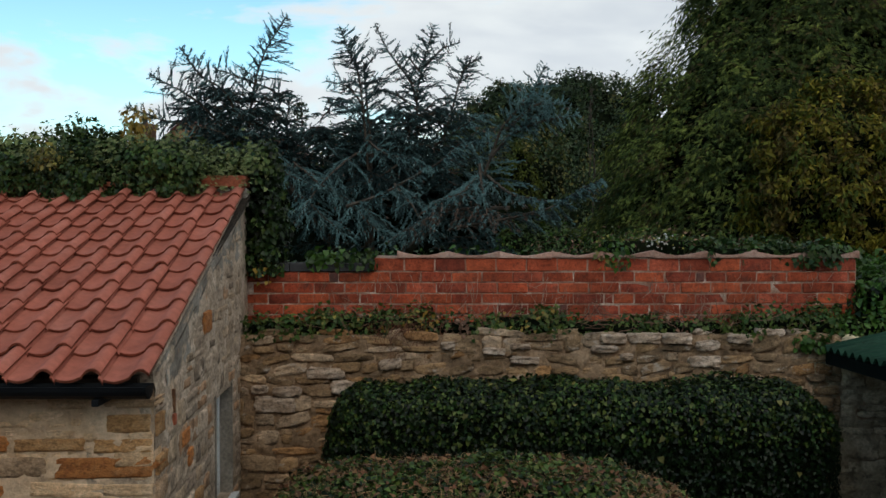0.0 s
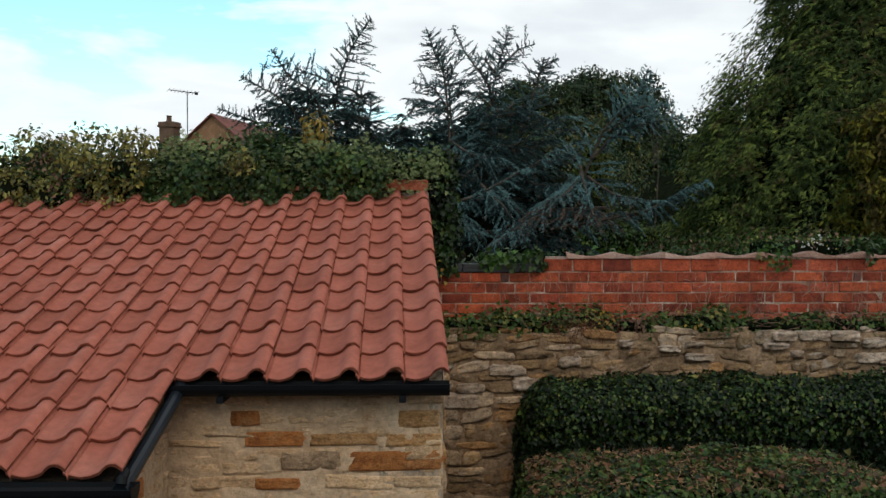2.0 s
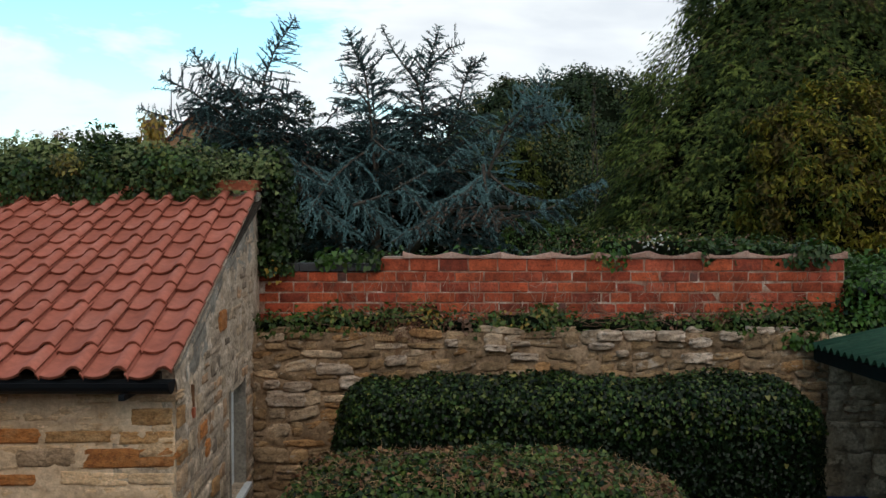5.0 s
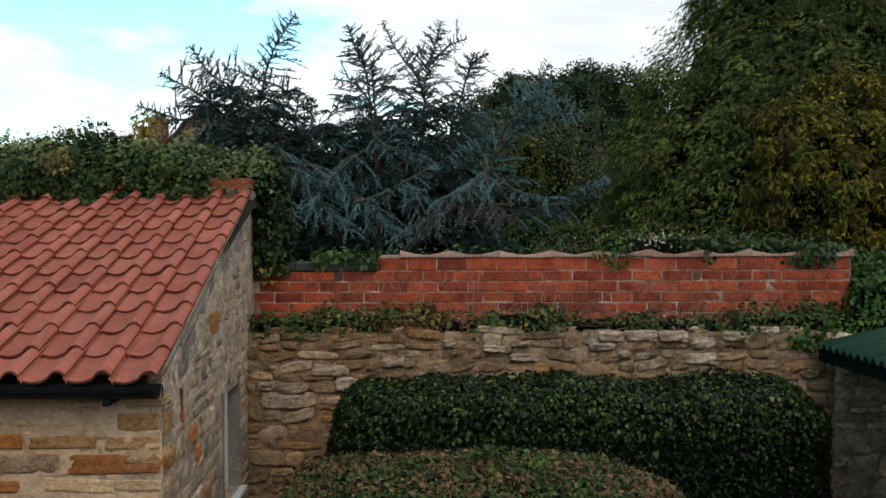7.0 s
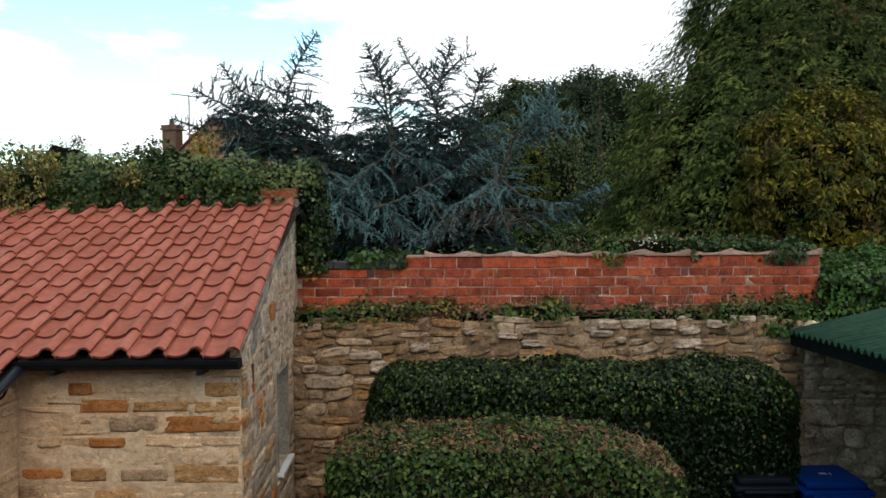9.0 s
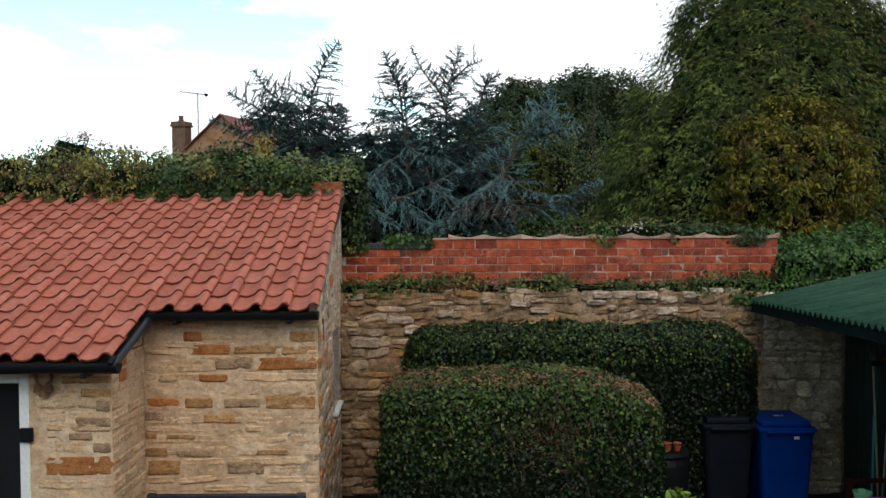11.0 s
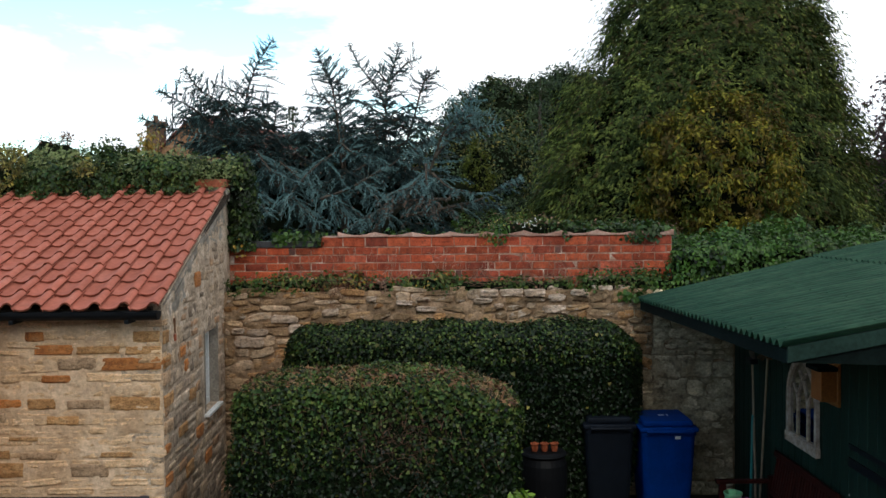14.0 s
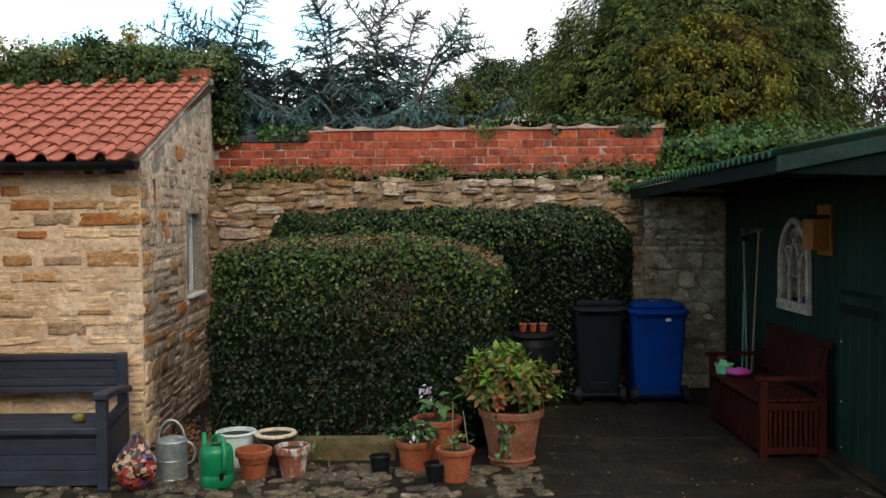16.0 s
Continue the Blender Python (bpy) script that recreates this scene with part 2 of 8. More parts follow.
brick_dark = surface("burnt_brick", [(0.06, 0.035, 0.0315), (0.12, 0.05, 0.0405), (0.18, 0.06, 0.045)], 9, 0.85, 0.5, 70, "object", amount=0.2)
pantile_clay = surface("pantile_clay", [(0.3334, 0.1037, 0.06972), (0.3948, 0.1281, 0.08862), (0.4331, 0.1626, 0.1188)], 2.5, 0.8, 0.08, 160, "object", amount=0.10,
                       spec=0.2, grain=0.18)
# darker clay for tile edges: the shade on their noses put into colour
clay_edge = surface("shaded_tile_edge", [(0.1266, 0.03938, 0.02278), (0.2109, 0.06328, 0.03544), (0.2812, 0.09142, 0.05695)], 14, 0.9, 0.3, 120, "object", amount=0.15, spec=0.2)
coping_clay = surface("pale_coping_clay", [(0.272, 0.136, 0.1), (0.352, 0.208, 0.16), (0.4, 0.28, 0.232)], 8, 0.9, 0.4, 80, "object", amount=0.2)
coping_mortar = surface("pink_lime", [(0.288, 0.18, 0.144), (0.389, 0.274, 0.223), (0.446, 0.346, 0.295)], 9, 0.95, 0.6, 60)
ridge_clay = surface("ridge_clay", [(0.30, 0.085, 0.04), (0.38, 0.11, 0.055), (0.40, 0.15, 0.09)], 6, 0.85, 0.3, 80)
render_grey = surface("cement_render", [(0.17, 0.145, 0.12), (0.26, 0.23, 0.19), (0.36, 0.33, 0.29)], 5, 0.95, 0.7, 35)
black_plastic = plain("black_pvc", (0.007, 0.008, 0.010), 0.5, spec=0.12, bump=0.03)
white_plastic = plain("white_upvc", (0.74, 0.76, 0.77), 0.3, bump=0.02, wear=0.06)
dark_glass = plain("dark_pane", (0.012, 0.014, 0.016), 0.06, spec=0.6, bump=0.0)
green_sheet = surface("green_corrugated", [(0.01464, 0.04281, 0.02609), (0.02196, 0.05799, 0.03465), (0.0366, 0.07815, 0.04691)], 2.5, 0.72, 0.3, 60, spec=0.15,
                      spots=((0.045, 0.0709, 0.0422), 5.0, 0.6, 0.8), stretch=(0.4, 3, 3))
shed_board = surface("dark_green_boards", [(0.006375, 0.01607, 0.01147), (0.008925, 0.02142, 0.0153), (0.01275, 0.02811, 0.0204)], 3, 0.62, 0.25, 60, stretch=(1, 1, 0.15), spec=0.12)
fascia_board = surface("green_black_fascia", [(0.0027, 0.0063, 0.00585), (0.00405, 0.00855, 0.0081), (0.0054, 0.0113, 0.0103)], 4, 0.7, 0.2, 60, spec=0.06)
red_wood = surface("red_brown_wood", [(0.0203, 0.00377, 0.00261), (0.0319, 0.0058, 0.00377), (0.0464, 0.0087, 0.0058)], 6, 0.6, 0.2, 80, stretch=(1, 1, 1), rand="object",
                   amount=0.15, spec=0.1)
grey_plastic = surface("slate_grey_plastic", [(0.0153, 0.01822, 0.02921), (0.0204, 0.02428, 0.0391), (0.0272, 0.03284, 0.05083)], 4, 0.5, 0.22, 120, stretch=(0.2, 1, 1))
soil = surface("soil", [(0.018, 0.013, 0.009), (0.035, 0.025, 0.017), (0.06, 0.045, 0.03)], 12, 0.98, 1.0, 60)
yard_ground = surface("damp_yard", [(0.008568, 0.00816, 0.004896), (0.01856, 0.01496, 0.009792), (0.04855, 0.03808, 0.02326)], 2.2, 0.75, 0.9, 50, spec=0.15, pits=(4.0, 0.35),
                      spots=((0.20, 0.18, 0.15), 60.0, 0.66, 0.72))
flag_stone = surface("paving_stone", [(0.03943, 0.03139, 0.01895), (0.09688, 0.07393, 0.04517), (0.1929, 0.153, 0.0982)], 12, 0.9, 1.0, 40, "object", amount=0.35, pits=(16.0, 0.35), spots=((0.36, 0.33, 0.27), 14.0, 0.60, 0.68))
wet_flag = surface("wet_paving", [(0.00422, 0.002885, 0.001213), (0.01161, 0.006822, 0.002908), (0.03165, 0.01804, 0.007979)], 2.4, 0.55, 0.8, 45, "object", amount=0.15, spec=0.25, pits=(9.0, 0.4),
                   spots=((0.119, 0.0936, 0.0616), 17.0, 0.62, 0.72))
turf = surface("rough_grass", [(0.02, 0.03, 0.01), (0.035, 0.05, 0.016), (0.06, 0.065, 0.025)], 1.2, 0.95, 0.6, 30)
terracotta = surface("terracotta", [(0.221, 0.0536, 0.0186), (0.289, 0.0727, 0.0265), (0.315, 0.0999, 0.0431)], 6, 0.85, 0.25, 80, spots=((0.425, 0.291, 0.199), 9.0, 0.66, 0.8))
terracotta_old = surface("weathered_terracotta", [(0.19, 0.070, 0.036), (0.27, 0.10, 0.055), (0.33, 0.16, 0.105)], 6, 0.9, 0.4, 70,
                         spots=((0.42, 0.37, 0.31), 11.0, 0.62, 0.74))
pale_clay = surface("pale_glaze", [(0.48, 0.38, 0.25), (0.58, 0.47, 0.33), (0.62, 0.52, 0.40)], 6, 0.6, 0.2, 80)
dark_glaze = plain("dark_glaze", (0.030, 0.022, 0.018), 0.3)
zinc = surface("galvanised_steel", [(0.26, 0.29, 0.29), (0.36, 0.39, 0.39), (0.46, 0.49, 0.49)], 14, 0.5, 0.15, 90, metal=0.75)
green_plastic = plain("green_plastic", (0.003, 0.175, 0.062), 0.35, bump=0.03)
pale_plastic = plain("pale_grey_plastic", (0.55, 0.62, 0.60), 0.4, bump=0.03, wear=0.1)
black_bin = plain("charcoal_bin_plastic", (0.008, 0.011, 0.017), 0.5, bump=0.06, spec=0.08)
blue_bin = plain("blue_bin_plastic", (0.001, 0.030, 0.19), 0.55, bump=0.06, spec=0.08)
white_mark = plain("white_mark", (0.7, 0.72, 0.74), 0.6, bump=0.0)
weathered_frame = surface("weathered_whitewash", [(0.202, 0.1287, 0.09204), (0.3815, 0.277, 0.2209), (0.5386, 0.4155, 0.3498)], 18, 0.9, 0.7, 70)
orange_wood = surface("orange_larch", [(0.231, 0.0665, 0.0126), (0.294, 0.091, 0.0196), (0.336, 0.119, 0.0315)], 5, 0.6, 0.2, 70, stretch=(1, 6, 1))
ash_wood = surface("ash_handle", [(0.182, 0.119, 0.077), (0.28, 0.196, 0.126)], 12, 0.7, 0.2, 70)
teal_pole = plain("teal_pole", (0.02, 0.16, 0.15), 0.5)
rust = surface("rusty_iron", [(0.07, 0.035, 0.02), (0.14, 0.07, 0.035), (0.22, 0.12, 0.06)], 14, 0.85, 0.5, 60)
pear_skin = plain("pear_skin", (0.17, 0.13, 0.035), 0.5)
pink_cloth = plain("pink_plastic", (0.50, 0.05, 0.30), 0.6)
mint_plastic = plain("mint_green_plastic", (0.20, 0.50, 0.25), 0.5)
bark = surface("bark", [(0.035, 0.026, 0.02), (0.07, 0.052, 0.04), (0.11, 0.085, 0.065)], 8, 0.95, 0.9, 40)
# near-black fill: the shade between leaves put into a colour
shade_core = surface("inner_foliage_shade", [(0.004, 0.006, 0.003), (0.008, 0.011, 0.006), (0.014, 0.016, 0.009)], 7, 1.0, 0.9, 25, spec=0.0)
far_brick = surface("far_buff_brick", [(0.1814, 0.09409, 0.04899), (0.2608, 0.1377, 0.07413), (0.3175, 0.1823, 0.1036)], 2.5, 0.95, 0.4, 20)
chimney_brick = surface("chimney_brick", [(0.08184, 0.0496, 0.03214), (0.12, 0.06944, 0.04464), (0.1637, 0.0992, 0.06696)], 3, 0.95, 0.4, 20)
far_tile = surface("far_roof_tile", [(0.13, 0.045, 0.035), (0.18, 0.06, 0.045), (0.22, 0.085, 0.065)], 1.5, 0.9, 0.4, 12, stretch=(1, 1, 4))
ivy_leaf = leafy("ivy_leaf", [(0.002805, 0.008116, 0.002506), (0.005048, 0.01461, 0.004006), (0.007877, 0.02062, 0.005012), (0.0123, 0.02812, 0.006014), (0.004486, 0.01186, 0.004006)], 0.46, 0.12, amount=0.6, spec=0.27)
# brighter copy of the ivy leaf; on hedge crowns it stands for light from above
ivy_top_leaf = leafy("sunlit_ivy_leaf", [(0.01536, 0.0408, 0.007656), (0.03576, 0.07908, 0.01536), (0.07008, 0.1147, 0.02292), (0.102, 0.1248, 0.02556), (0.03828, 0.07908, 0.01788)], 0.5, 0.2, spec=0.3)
ivy_umbel = leafy("ivy_umbel", [(0.0875, 0.125, 0.0375), (0.15, 0.188, 0.0688), (0.213, 0.225, 0.0938)], 0.8, 0.1)
mature_ivy = leafy("mature_ivy_leaf", [(0.0106, 0.0299, 0.00704), (0.0211, 0.0484, 0.0106), (0.0396, 0.0722, 0.0158), (0.0748, 0.104, 0.0282)], 0.45, 0.16, spec=0.3)
yellow_leaf = leafy("yellowing_leaf", [(0.1262, 0.09892, 0.03338), (0.2522, 0.2344, 0.05193), (0.3574, 0.3214, 0.07419), (0.1791, 0.173, 0.05565), (0.06306, 0.07419, 0.03709)], 0.5, 0.25)
gold_leaf = leafy("golden_leaf", [(0.26, 0.16, 0.025), (0.36, 0.24, 0.04)], 0.5, 0.25)
grit = leafy("grit", [(0.06, 0.04, 0.025), (0.14, 0.10, 0.07), (0.34, 0.31, 0.27), (0.10, 0.065, 0.04)], 0.9, 0.0)
rusty_stem = leafy("rusty_stem", [(0.05, 0.018, 0.010), (0.11, 0.040, 0.020), (0.17, 0.065, 0.03)], 0.9, 0.0)
pale_stem = leafy("pale_dry_stem", [(0.16, 0.09, 0.06), (0.30, 0.19, 0.14), (0.42, 0.30, 0.24), (0.14, 0.07, 0.05)], 0.9, 0.0)
pale_twig_mat = leafy("bleached_twig", [(0.164, 0.09334, 0.0465), (0.3282, 0.2, 0.09818), (0.4921, 0.32, 0.1653), (0.2132, 0.1133, 0.05683)], 0.9, 0.0)
brown_stem = leafy("brown_stem", [(0.040, 0.020, 0.012), (0.085, 0.043, 0.025), (0.15, 0.085, 0.052), (0.06, 0.028, 0.016)], 0.9, 0.0)
dead_twig = leafy("dead_twig", [(0.05313, 0.02622, 0.01656), (0.1256, 0.06555, 0.0414), (0.2608, 0.1617, 0.1076), (0.08694, 0.0437, 0.02981)], 0.9, 0.0)
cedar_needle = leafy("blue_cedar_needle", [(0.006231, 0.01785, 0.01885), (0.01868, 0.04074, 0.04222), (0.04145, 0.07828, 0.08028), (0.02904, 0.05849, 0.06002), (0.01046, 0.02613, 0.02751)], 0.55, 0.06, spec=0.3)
# paler copy of the needle, used most where boughs catch the light
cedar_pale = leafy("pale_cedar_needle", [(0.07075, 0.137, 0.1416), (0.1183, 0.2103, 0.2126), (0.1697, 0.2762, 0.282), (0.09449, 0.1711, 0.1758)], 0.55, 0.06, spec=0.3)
cedar_cone = leafy("cedar_brown_tip", [(0.10, 0.065, 0.05), (0.17, 0.11, 0.085), (0.13, 0.10, 0.08)], 0.8, 0.0)
dead_leaf = leafy("shrivelled_ivy_leaf", [(0.0572, 0.0284, 0.01544), (0.1373, 0.05681, 0.02831), (0.2059, 0.1065, 0.04505), (0.103, 0.07101, 0.03861)], 0.7, 0.05)
conifer_spray = leafy("conifer_spray", [(0.01725, 0.03147, 0.009149), (0.03225, 0.0524, 0.01293), (0.05448, 0.08143, 0.01844), (0.08237, 0.1129, 0.02576), (0.0272, 0.04447, 0.01293)], 0.65, 0.25, spec=0.2)
# lighter copy of the spray, for strands lit from above
conifer_lit = leafy("conifer_light_spray", [(0.1034, 0.141, 0.0315), (0.169, 0.2051, 0.04502), (0.2271, 0.251, 0.0584), (0.1251, 0.1656, 0.03594)], 0.65, 0.25, spec=0.2)
conifer_brown = leafy("conifer_brown_spray", [(0.06, 0.045, 0.012), (0.11, 0.075, 0.02)], 0.7, 0.15)
bush_leaf = leafy("golden_bush_leaf", [(0.07138, 0.06998, 0.009264), (0.1633, 0.1441, 0.01559), (0.286, 0.2298, 0.02321), (0.1267, 0.08187, 0.01559), (0.2143, 0.1842, 0.02009), (0.102, 0.1126, 0.01238)], 0.6, 0.3, spec=0.2)
bush_green = leafy("bush_green_leaf", [(0.03968, 0.05554, 0.007935), (0.07935, 0.09913, 0.01322), (0.1125, 0.1253, 0.01713)], 0.6, 0.3, spec=0.2)
bush_brown = leafy("bush_brown_leaf", [(0.05343, 0.03825, 0.009), (0.09576, 0.06525, 0.0135), (0.1497, 0.1125, 0.02025)], 0.6, 0.3, spec=0.2)
far_leaf = leafy("far_dark_leaf", [(0.01247, 0.02772, 0.007618), (0.02287, 0.04455, 0.01185), (0.03639, 0.0594, 0.01524)], 0.6, 0.15)
far_yellow = leafy("far_yellow_leaf", [(0.05, 0.06, 0.012), (0.10, 0.10, 0.018), (0.15, 0.12, 0.022)], 0.6, 0.2)
purple_leaf = leafy("purple_leaf", [(0.030, 0.012, 0.016), (0.050, 0.018, 0.022), (0.07, 0.03, 0.03)], 0.55, 0.15)
shrub_leaf = leafy("bramble_leaf", [(0.02419, 0.0648, 0.00864), (0.04493, 0.108, 0.01382), (0.07344, 0.1512, 0.02074), (0.03024, 0.07344, 0.01296)], 0.5, 0.22)
hydrangea_leaf = leafy("hydrangea_leaf", [(0.04399, 0.08798, 0.0154), (0.09324, 0.1592, 0.022), (0.1435, 0.1654, 0.03079), (0.1873, 0.08798, 0.03853), (0.07151, 0.1214, 0.022), (0.242, 0.09324, 0.03299)], 0.5, 0.25)
hydrangea_fresh = leafy("hydrangea_fresh_leaf", [(0.09, 0.17, 0.015), (0.15, 0.25, 0.022), (0.12, 0.2, 0.018)], 0.45, 0.25)
hydrangea_rust = leafy("hydrangea_rust_leaf", [(0.30, 0.09, 0.03), (0.36, 0.14, 0.05), (0.20, 0.06, 0.03)], 0.5, 0.2)
fresh_leaf = leafy("fresh_leaf", [(0.05, 0.13, 0.03), (0.09, 0.20, 0.05), (0.12, 0.23, 0.08)], 0.45, 0.25)
lilac = leafy("lilac_petal", [(0.48, 0.36, 0.58), (0.62, 0.52, 0.70)], 0.6, 0.3)
white_petal = leafy("white_petal", [(0.62, 0.62, 0.58), (0.75, 0.74, 0.70)], 0.6, 0.2)

# ---- building helpers ----
rng = np.random.default_rng(7)
SHIFT = {}


def thing(name, base, label, category, group="", world_coords=True):
    """An Empty at the thing's base; its parts are built in world coordinates, or round the base."""
    ob = new(name)
    ob.empty_display_size = 0.1
    ob.location = base
    tagged(ob, label, category, group)
    SHIFT[ob] = Matrix.Translation(-Vector(base)) if world_coords else Matrix()
    return ob


def hang(ob, parent, label=""):
    if parent is not None:
        ob.parent = parent
        ob.matrix_parent_inverse = SHIFT.get(parent, Matrix())
    if label:
        tagged(ob, label)
    return ob


def part(name, bm, material, parent, label="", smooth=False):
    me = bpy.data.meshes.new(name)
    bmesh.ops.recalc_face_normals(bm, faces=bm.faces)
    bm.to_mesh(me)
    bm.free()
    me.materials.append(material)
    if smooth:
        me.shade_smooth()
    return hang(new(name, me), parent, label)


def raw_mesh(name, verts, tris, material, smooth=False):
    """A mesh from arrays of corners and triangles."""
    verts, tris = np.asarray(verts, np.float32), np.asarray(tris, np.int32)
    me = bpy.data.meshes.new(name)
    me.vertices.add(len(verts))
    me.vertices.foreach_set("co", verts.ravel())
    me.loops.add(tris.size)
    me.loops.foreach_set("vertex_index", tris.ravel())
    me.polygons.add(len(tris))
    me.polygons.foreach_set("loop_start", np.arange(0, tris.size, tris.shape[1], dtype=np.int32))
    me.update(calc_edges=True)
    me.materials.append(material)
    if smooth:
        me.shade_smooth()
    return me


def box(bm, x0, x1, y0, y1, z0, z1, bevel=0.0, seg=2, m=None):
    r = bmesh.ops.create_cube(bm, size=1.0, matrix=Matrix.LocRotScale(((x0 + x1) / 2, (y0 + y1) / 2, (z0 + z1) / 2), None, (x1 - x0, y1 - y0, z1 - z0)))
    vs = r["verts"]
    if bevel:
        es = list({e for v in vs for e in v.link_edges})
        g = bmesh.ops.bevel(bm, geom=es, offset=bevel, segments=seg, affect="EDGES", profile=0.6)
        vs = list({v for f in g["faces"] for v in f.verts} | {v for v in vs if v.is_valid})
    if m is not None:
        bmesh.ops.transform(bm, matrix=m, verts=vs)
    return bm


def boxed(x0, x1, y0, y1, z0, z1, bevel=0.0, seg=2, m=None):
    return box(bmesh.new(), x0, x1, y0, y1, z0, z1, bevel, seg, m)


def tube(bm, pts, r, seg=8, ends=True):
    """A round bar along points; r: one radius or one for each point."""
    pts = [Vector(p) for p in pts]
    rs = [float(r)] * len(pts) if np.isscalar(r) else [float(q) for q in r]
    rings = []
    for i, p in enumerate(pts):
        d = (pts[min(i + 1, len(pts) - 1)] - pts[max(i - 1, 0)]).normalized()
        a = d.orthogonal().normalized() if i == 0 else (last - d * last.dot(d)).normalized()
        last = a
        b = d.cross(a)
        rings.append([bm.verts.new(p + rs[i] * (math.cos(k) * a + math.sin(k) * b)) for k in np.arange(seg) * 2 * math.pi / seg])
    for q, w in zip(rings, rings[1:]):
        for i in range(seg):
            bm.faces.new((q[i], q[(i + 1) % seg], w[(i + 1) % seg], w[i]))
    if ends:
        bm.faces.new(rings[0][::-1])
        bm.faces.new(rings[-1])
    return bm


def lathe(bm, prof, c=(0, 0, 0), seg=28, closed=True):
    """A turned body from (radius, height) pairs."""
    rings = []
    for r, z in prof:
        rings.append([bm.verts.new((c[0] + r * math.cos(k), c[1] + r * math.sin(k), c[2] + z)) for k in np.arange(seg) * 2 * math.pi / seg])
    for q, w in zip(rings, rings[1:]):
        for i in range(seg):
            bm.faces.new((q[i], q[(i + 1) % seg], w[(i + 1) % seg], w[i]))
    if closed:
        bm.faces.new(rings[0][::-1])
        bm.faces.new(rings[-1])
    else:
        for i in range(seg):
            bm.faces.new((rings[-1][i], rings[-1][(i + 1) % seg], rings[0][(i + 1) % seg], rings[0][i]))
    return bm


def bar(bm, pts, w, d, face="x"):
    """A flat strip of width w and depth d along points of a wall that faces the given axis."""
    pts = [Vector(p) for p in pts]
    out = Vector((1, 0, 0)) if face == "x" else Vector((0, 1, 0))
    rings = []
    for i, p in enumerate(pts):
        t = (pts[min(i + 1, len(pts) - 1)] - pts[max(i - 1, 0)]).normalized()
        s = t.cross(out).normalized() * w / 2
        rings.append([bm.verts.new(q) for q in (p - s - out * d / 2, p + s - out * d / 2, p + s + out * d / 2, p - s + out * d / 2)])
    for q, v in zip(rings, rings[1:]):
        for i in range(4):
            bm.faces.new((q[i], q[(i + 1) % 4], v[(i + 1) % 4], v[i]))
    bm.faces.new(rings[0][::-1])
    bm.faces.new(rings[-1])
    return bm


def unit(a):
    return a / np.maximum(np.linalg.norm(a, axis=-1, keepdims=True), 1e-9)


def scatter(name, shape, P, N, T, size, material, parent=None, jitter=0.5, label="", kind=""):
    """Many small copies of one shape (corners, triangles) in one mesh: P places, N outward ways, T the ways their tips point."""
    V, F = np.array(shape[0], float), np.array(shape[1], int)
    n = len(P)
    N = unit(np.asarray(N, float) + rng.normal(0, jitter, (n, 3)))
    T = np.asarray(T, float) + rng.normal(0, jitter, (n, 3))
    T = unit(T - N * np.sum(T * N, 1, keepdims=True))
    X = np.cross(T, N)
    s = np.broadcast_to(np.asarray(size, float), (n,))[:, None, None]
    verts = P[:, None, :] + s * (V[None, :, 0:1] * X[:, None] + V[None, :, 1:2] * T[:, None] + V[None, :, 2:3] * N[:, None])
    tris = F[None] + (np.arange(n) * len(V))[:, None, None]
    ob = hang(new(name, raw_mesh(name, verts.reshape(-1, 3), tris.reshape(-1, F.shape[1]), material)), parent, label)
    if kind:
        tagged(ob, kind=kind)
    return ob


IVY = ([(0, 0.05, 0.02), (-0.40, 0.0, 0.06), (-0.36, 0.45, 0.05), (0, 1.0, -0.06), (0.36, 0.45, 0.05), (0.40, 0.0, 0.06), (0, 0.38, -0.05)], [(0, 6, 1), (1, 6, 2), (2, 6, 3), (3, 6, 4), (4, 6, 5), (5, 6, 0)])
OVAL_FULL = ([(0, 0, 0), (-0.27, 0.35, 0.08), (-0.2, 0.7, 0.05), (0, 1, -0.06), (0.2, 0.7, 0.05), (0.27, 0.35, 0.08), (0, 0.5, -0.03)],
             [(0, 6, 1), (1, 6, 2), (2, 6, 3), (3, 6, 4), (4, 6, 5), (5, 6, 0)])
OVAL = ([(0, 0, 0), (-0.27, 0.48, 0.08), (0, 1, -0.06), (0.27, 0.48, 0.08), (0, 0.5, -0.03)], [(0, 4, 1), (1, 4, 2), (2, 4, 3), (3, 4, 0)])
LEAFLET = ([(0, 0, 0), (-0.3, 0.5, 0.08), (0, 1, -0.06), (0.3, 0.5, 0.08)], [(0, 2, 1), (0, 3, 2)])
SLIM = ([(0.72 * x, y, z) for x, y, z in OVAL[0]], OVAL[1])
k6 = np.arange(7) * 2 * math.pi / 7
k9 = np.arange(5) * 2 * math.pi / 5
TUFT = ([p for i, k in enumerate(k9) for p in ((0.20 * math.cos(k + 1.3), -0.2, 0.20 * math.sin(k + 1.3)), (0.20 * math.cos(k - 1.3), 0.1, 0.20 * math.sin(k - 1.3)),
                                               (0.52 * math.cos(k), 0.75 + 0.25 * (i % 3), 0.52 * math.sin(k)))],
        [(3 * i, 3 * i + 1, 3 * i + 2) for i in range(5)])
TWIG = ([(-0.012, 0, 0), (0.012, 0, 0), (0.05, 0.5, 0.10), (0.075, 0.5, 0.10), (0.0, 1.0, 0.02)], [(0, 1, 3), (0, 3, 2), (2, 3, 4)])
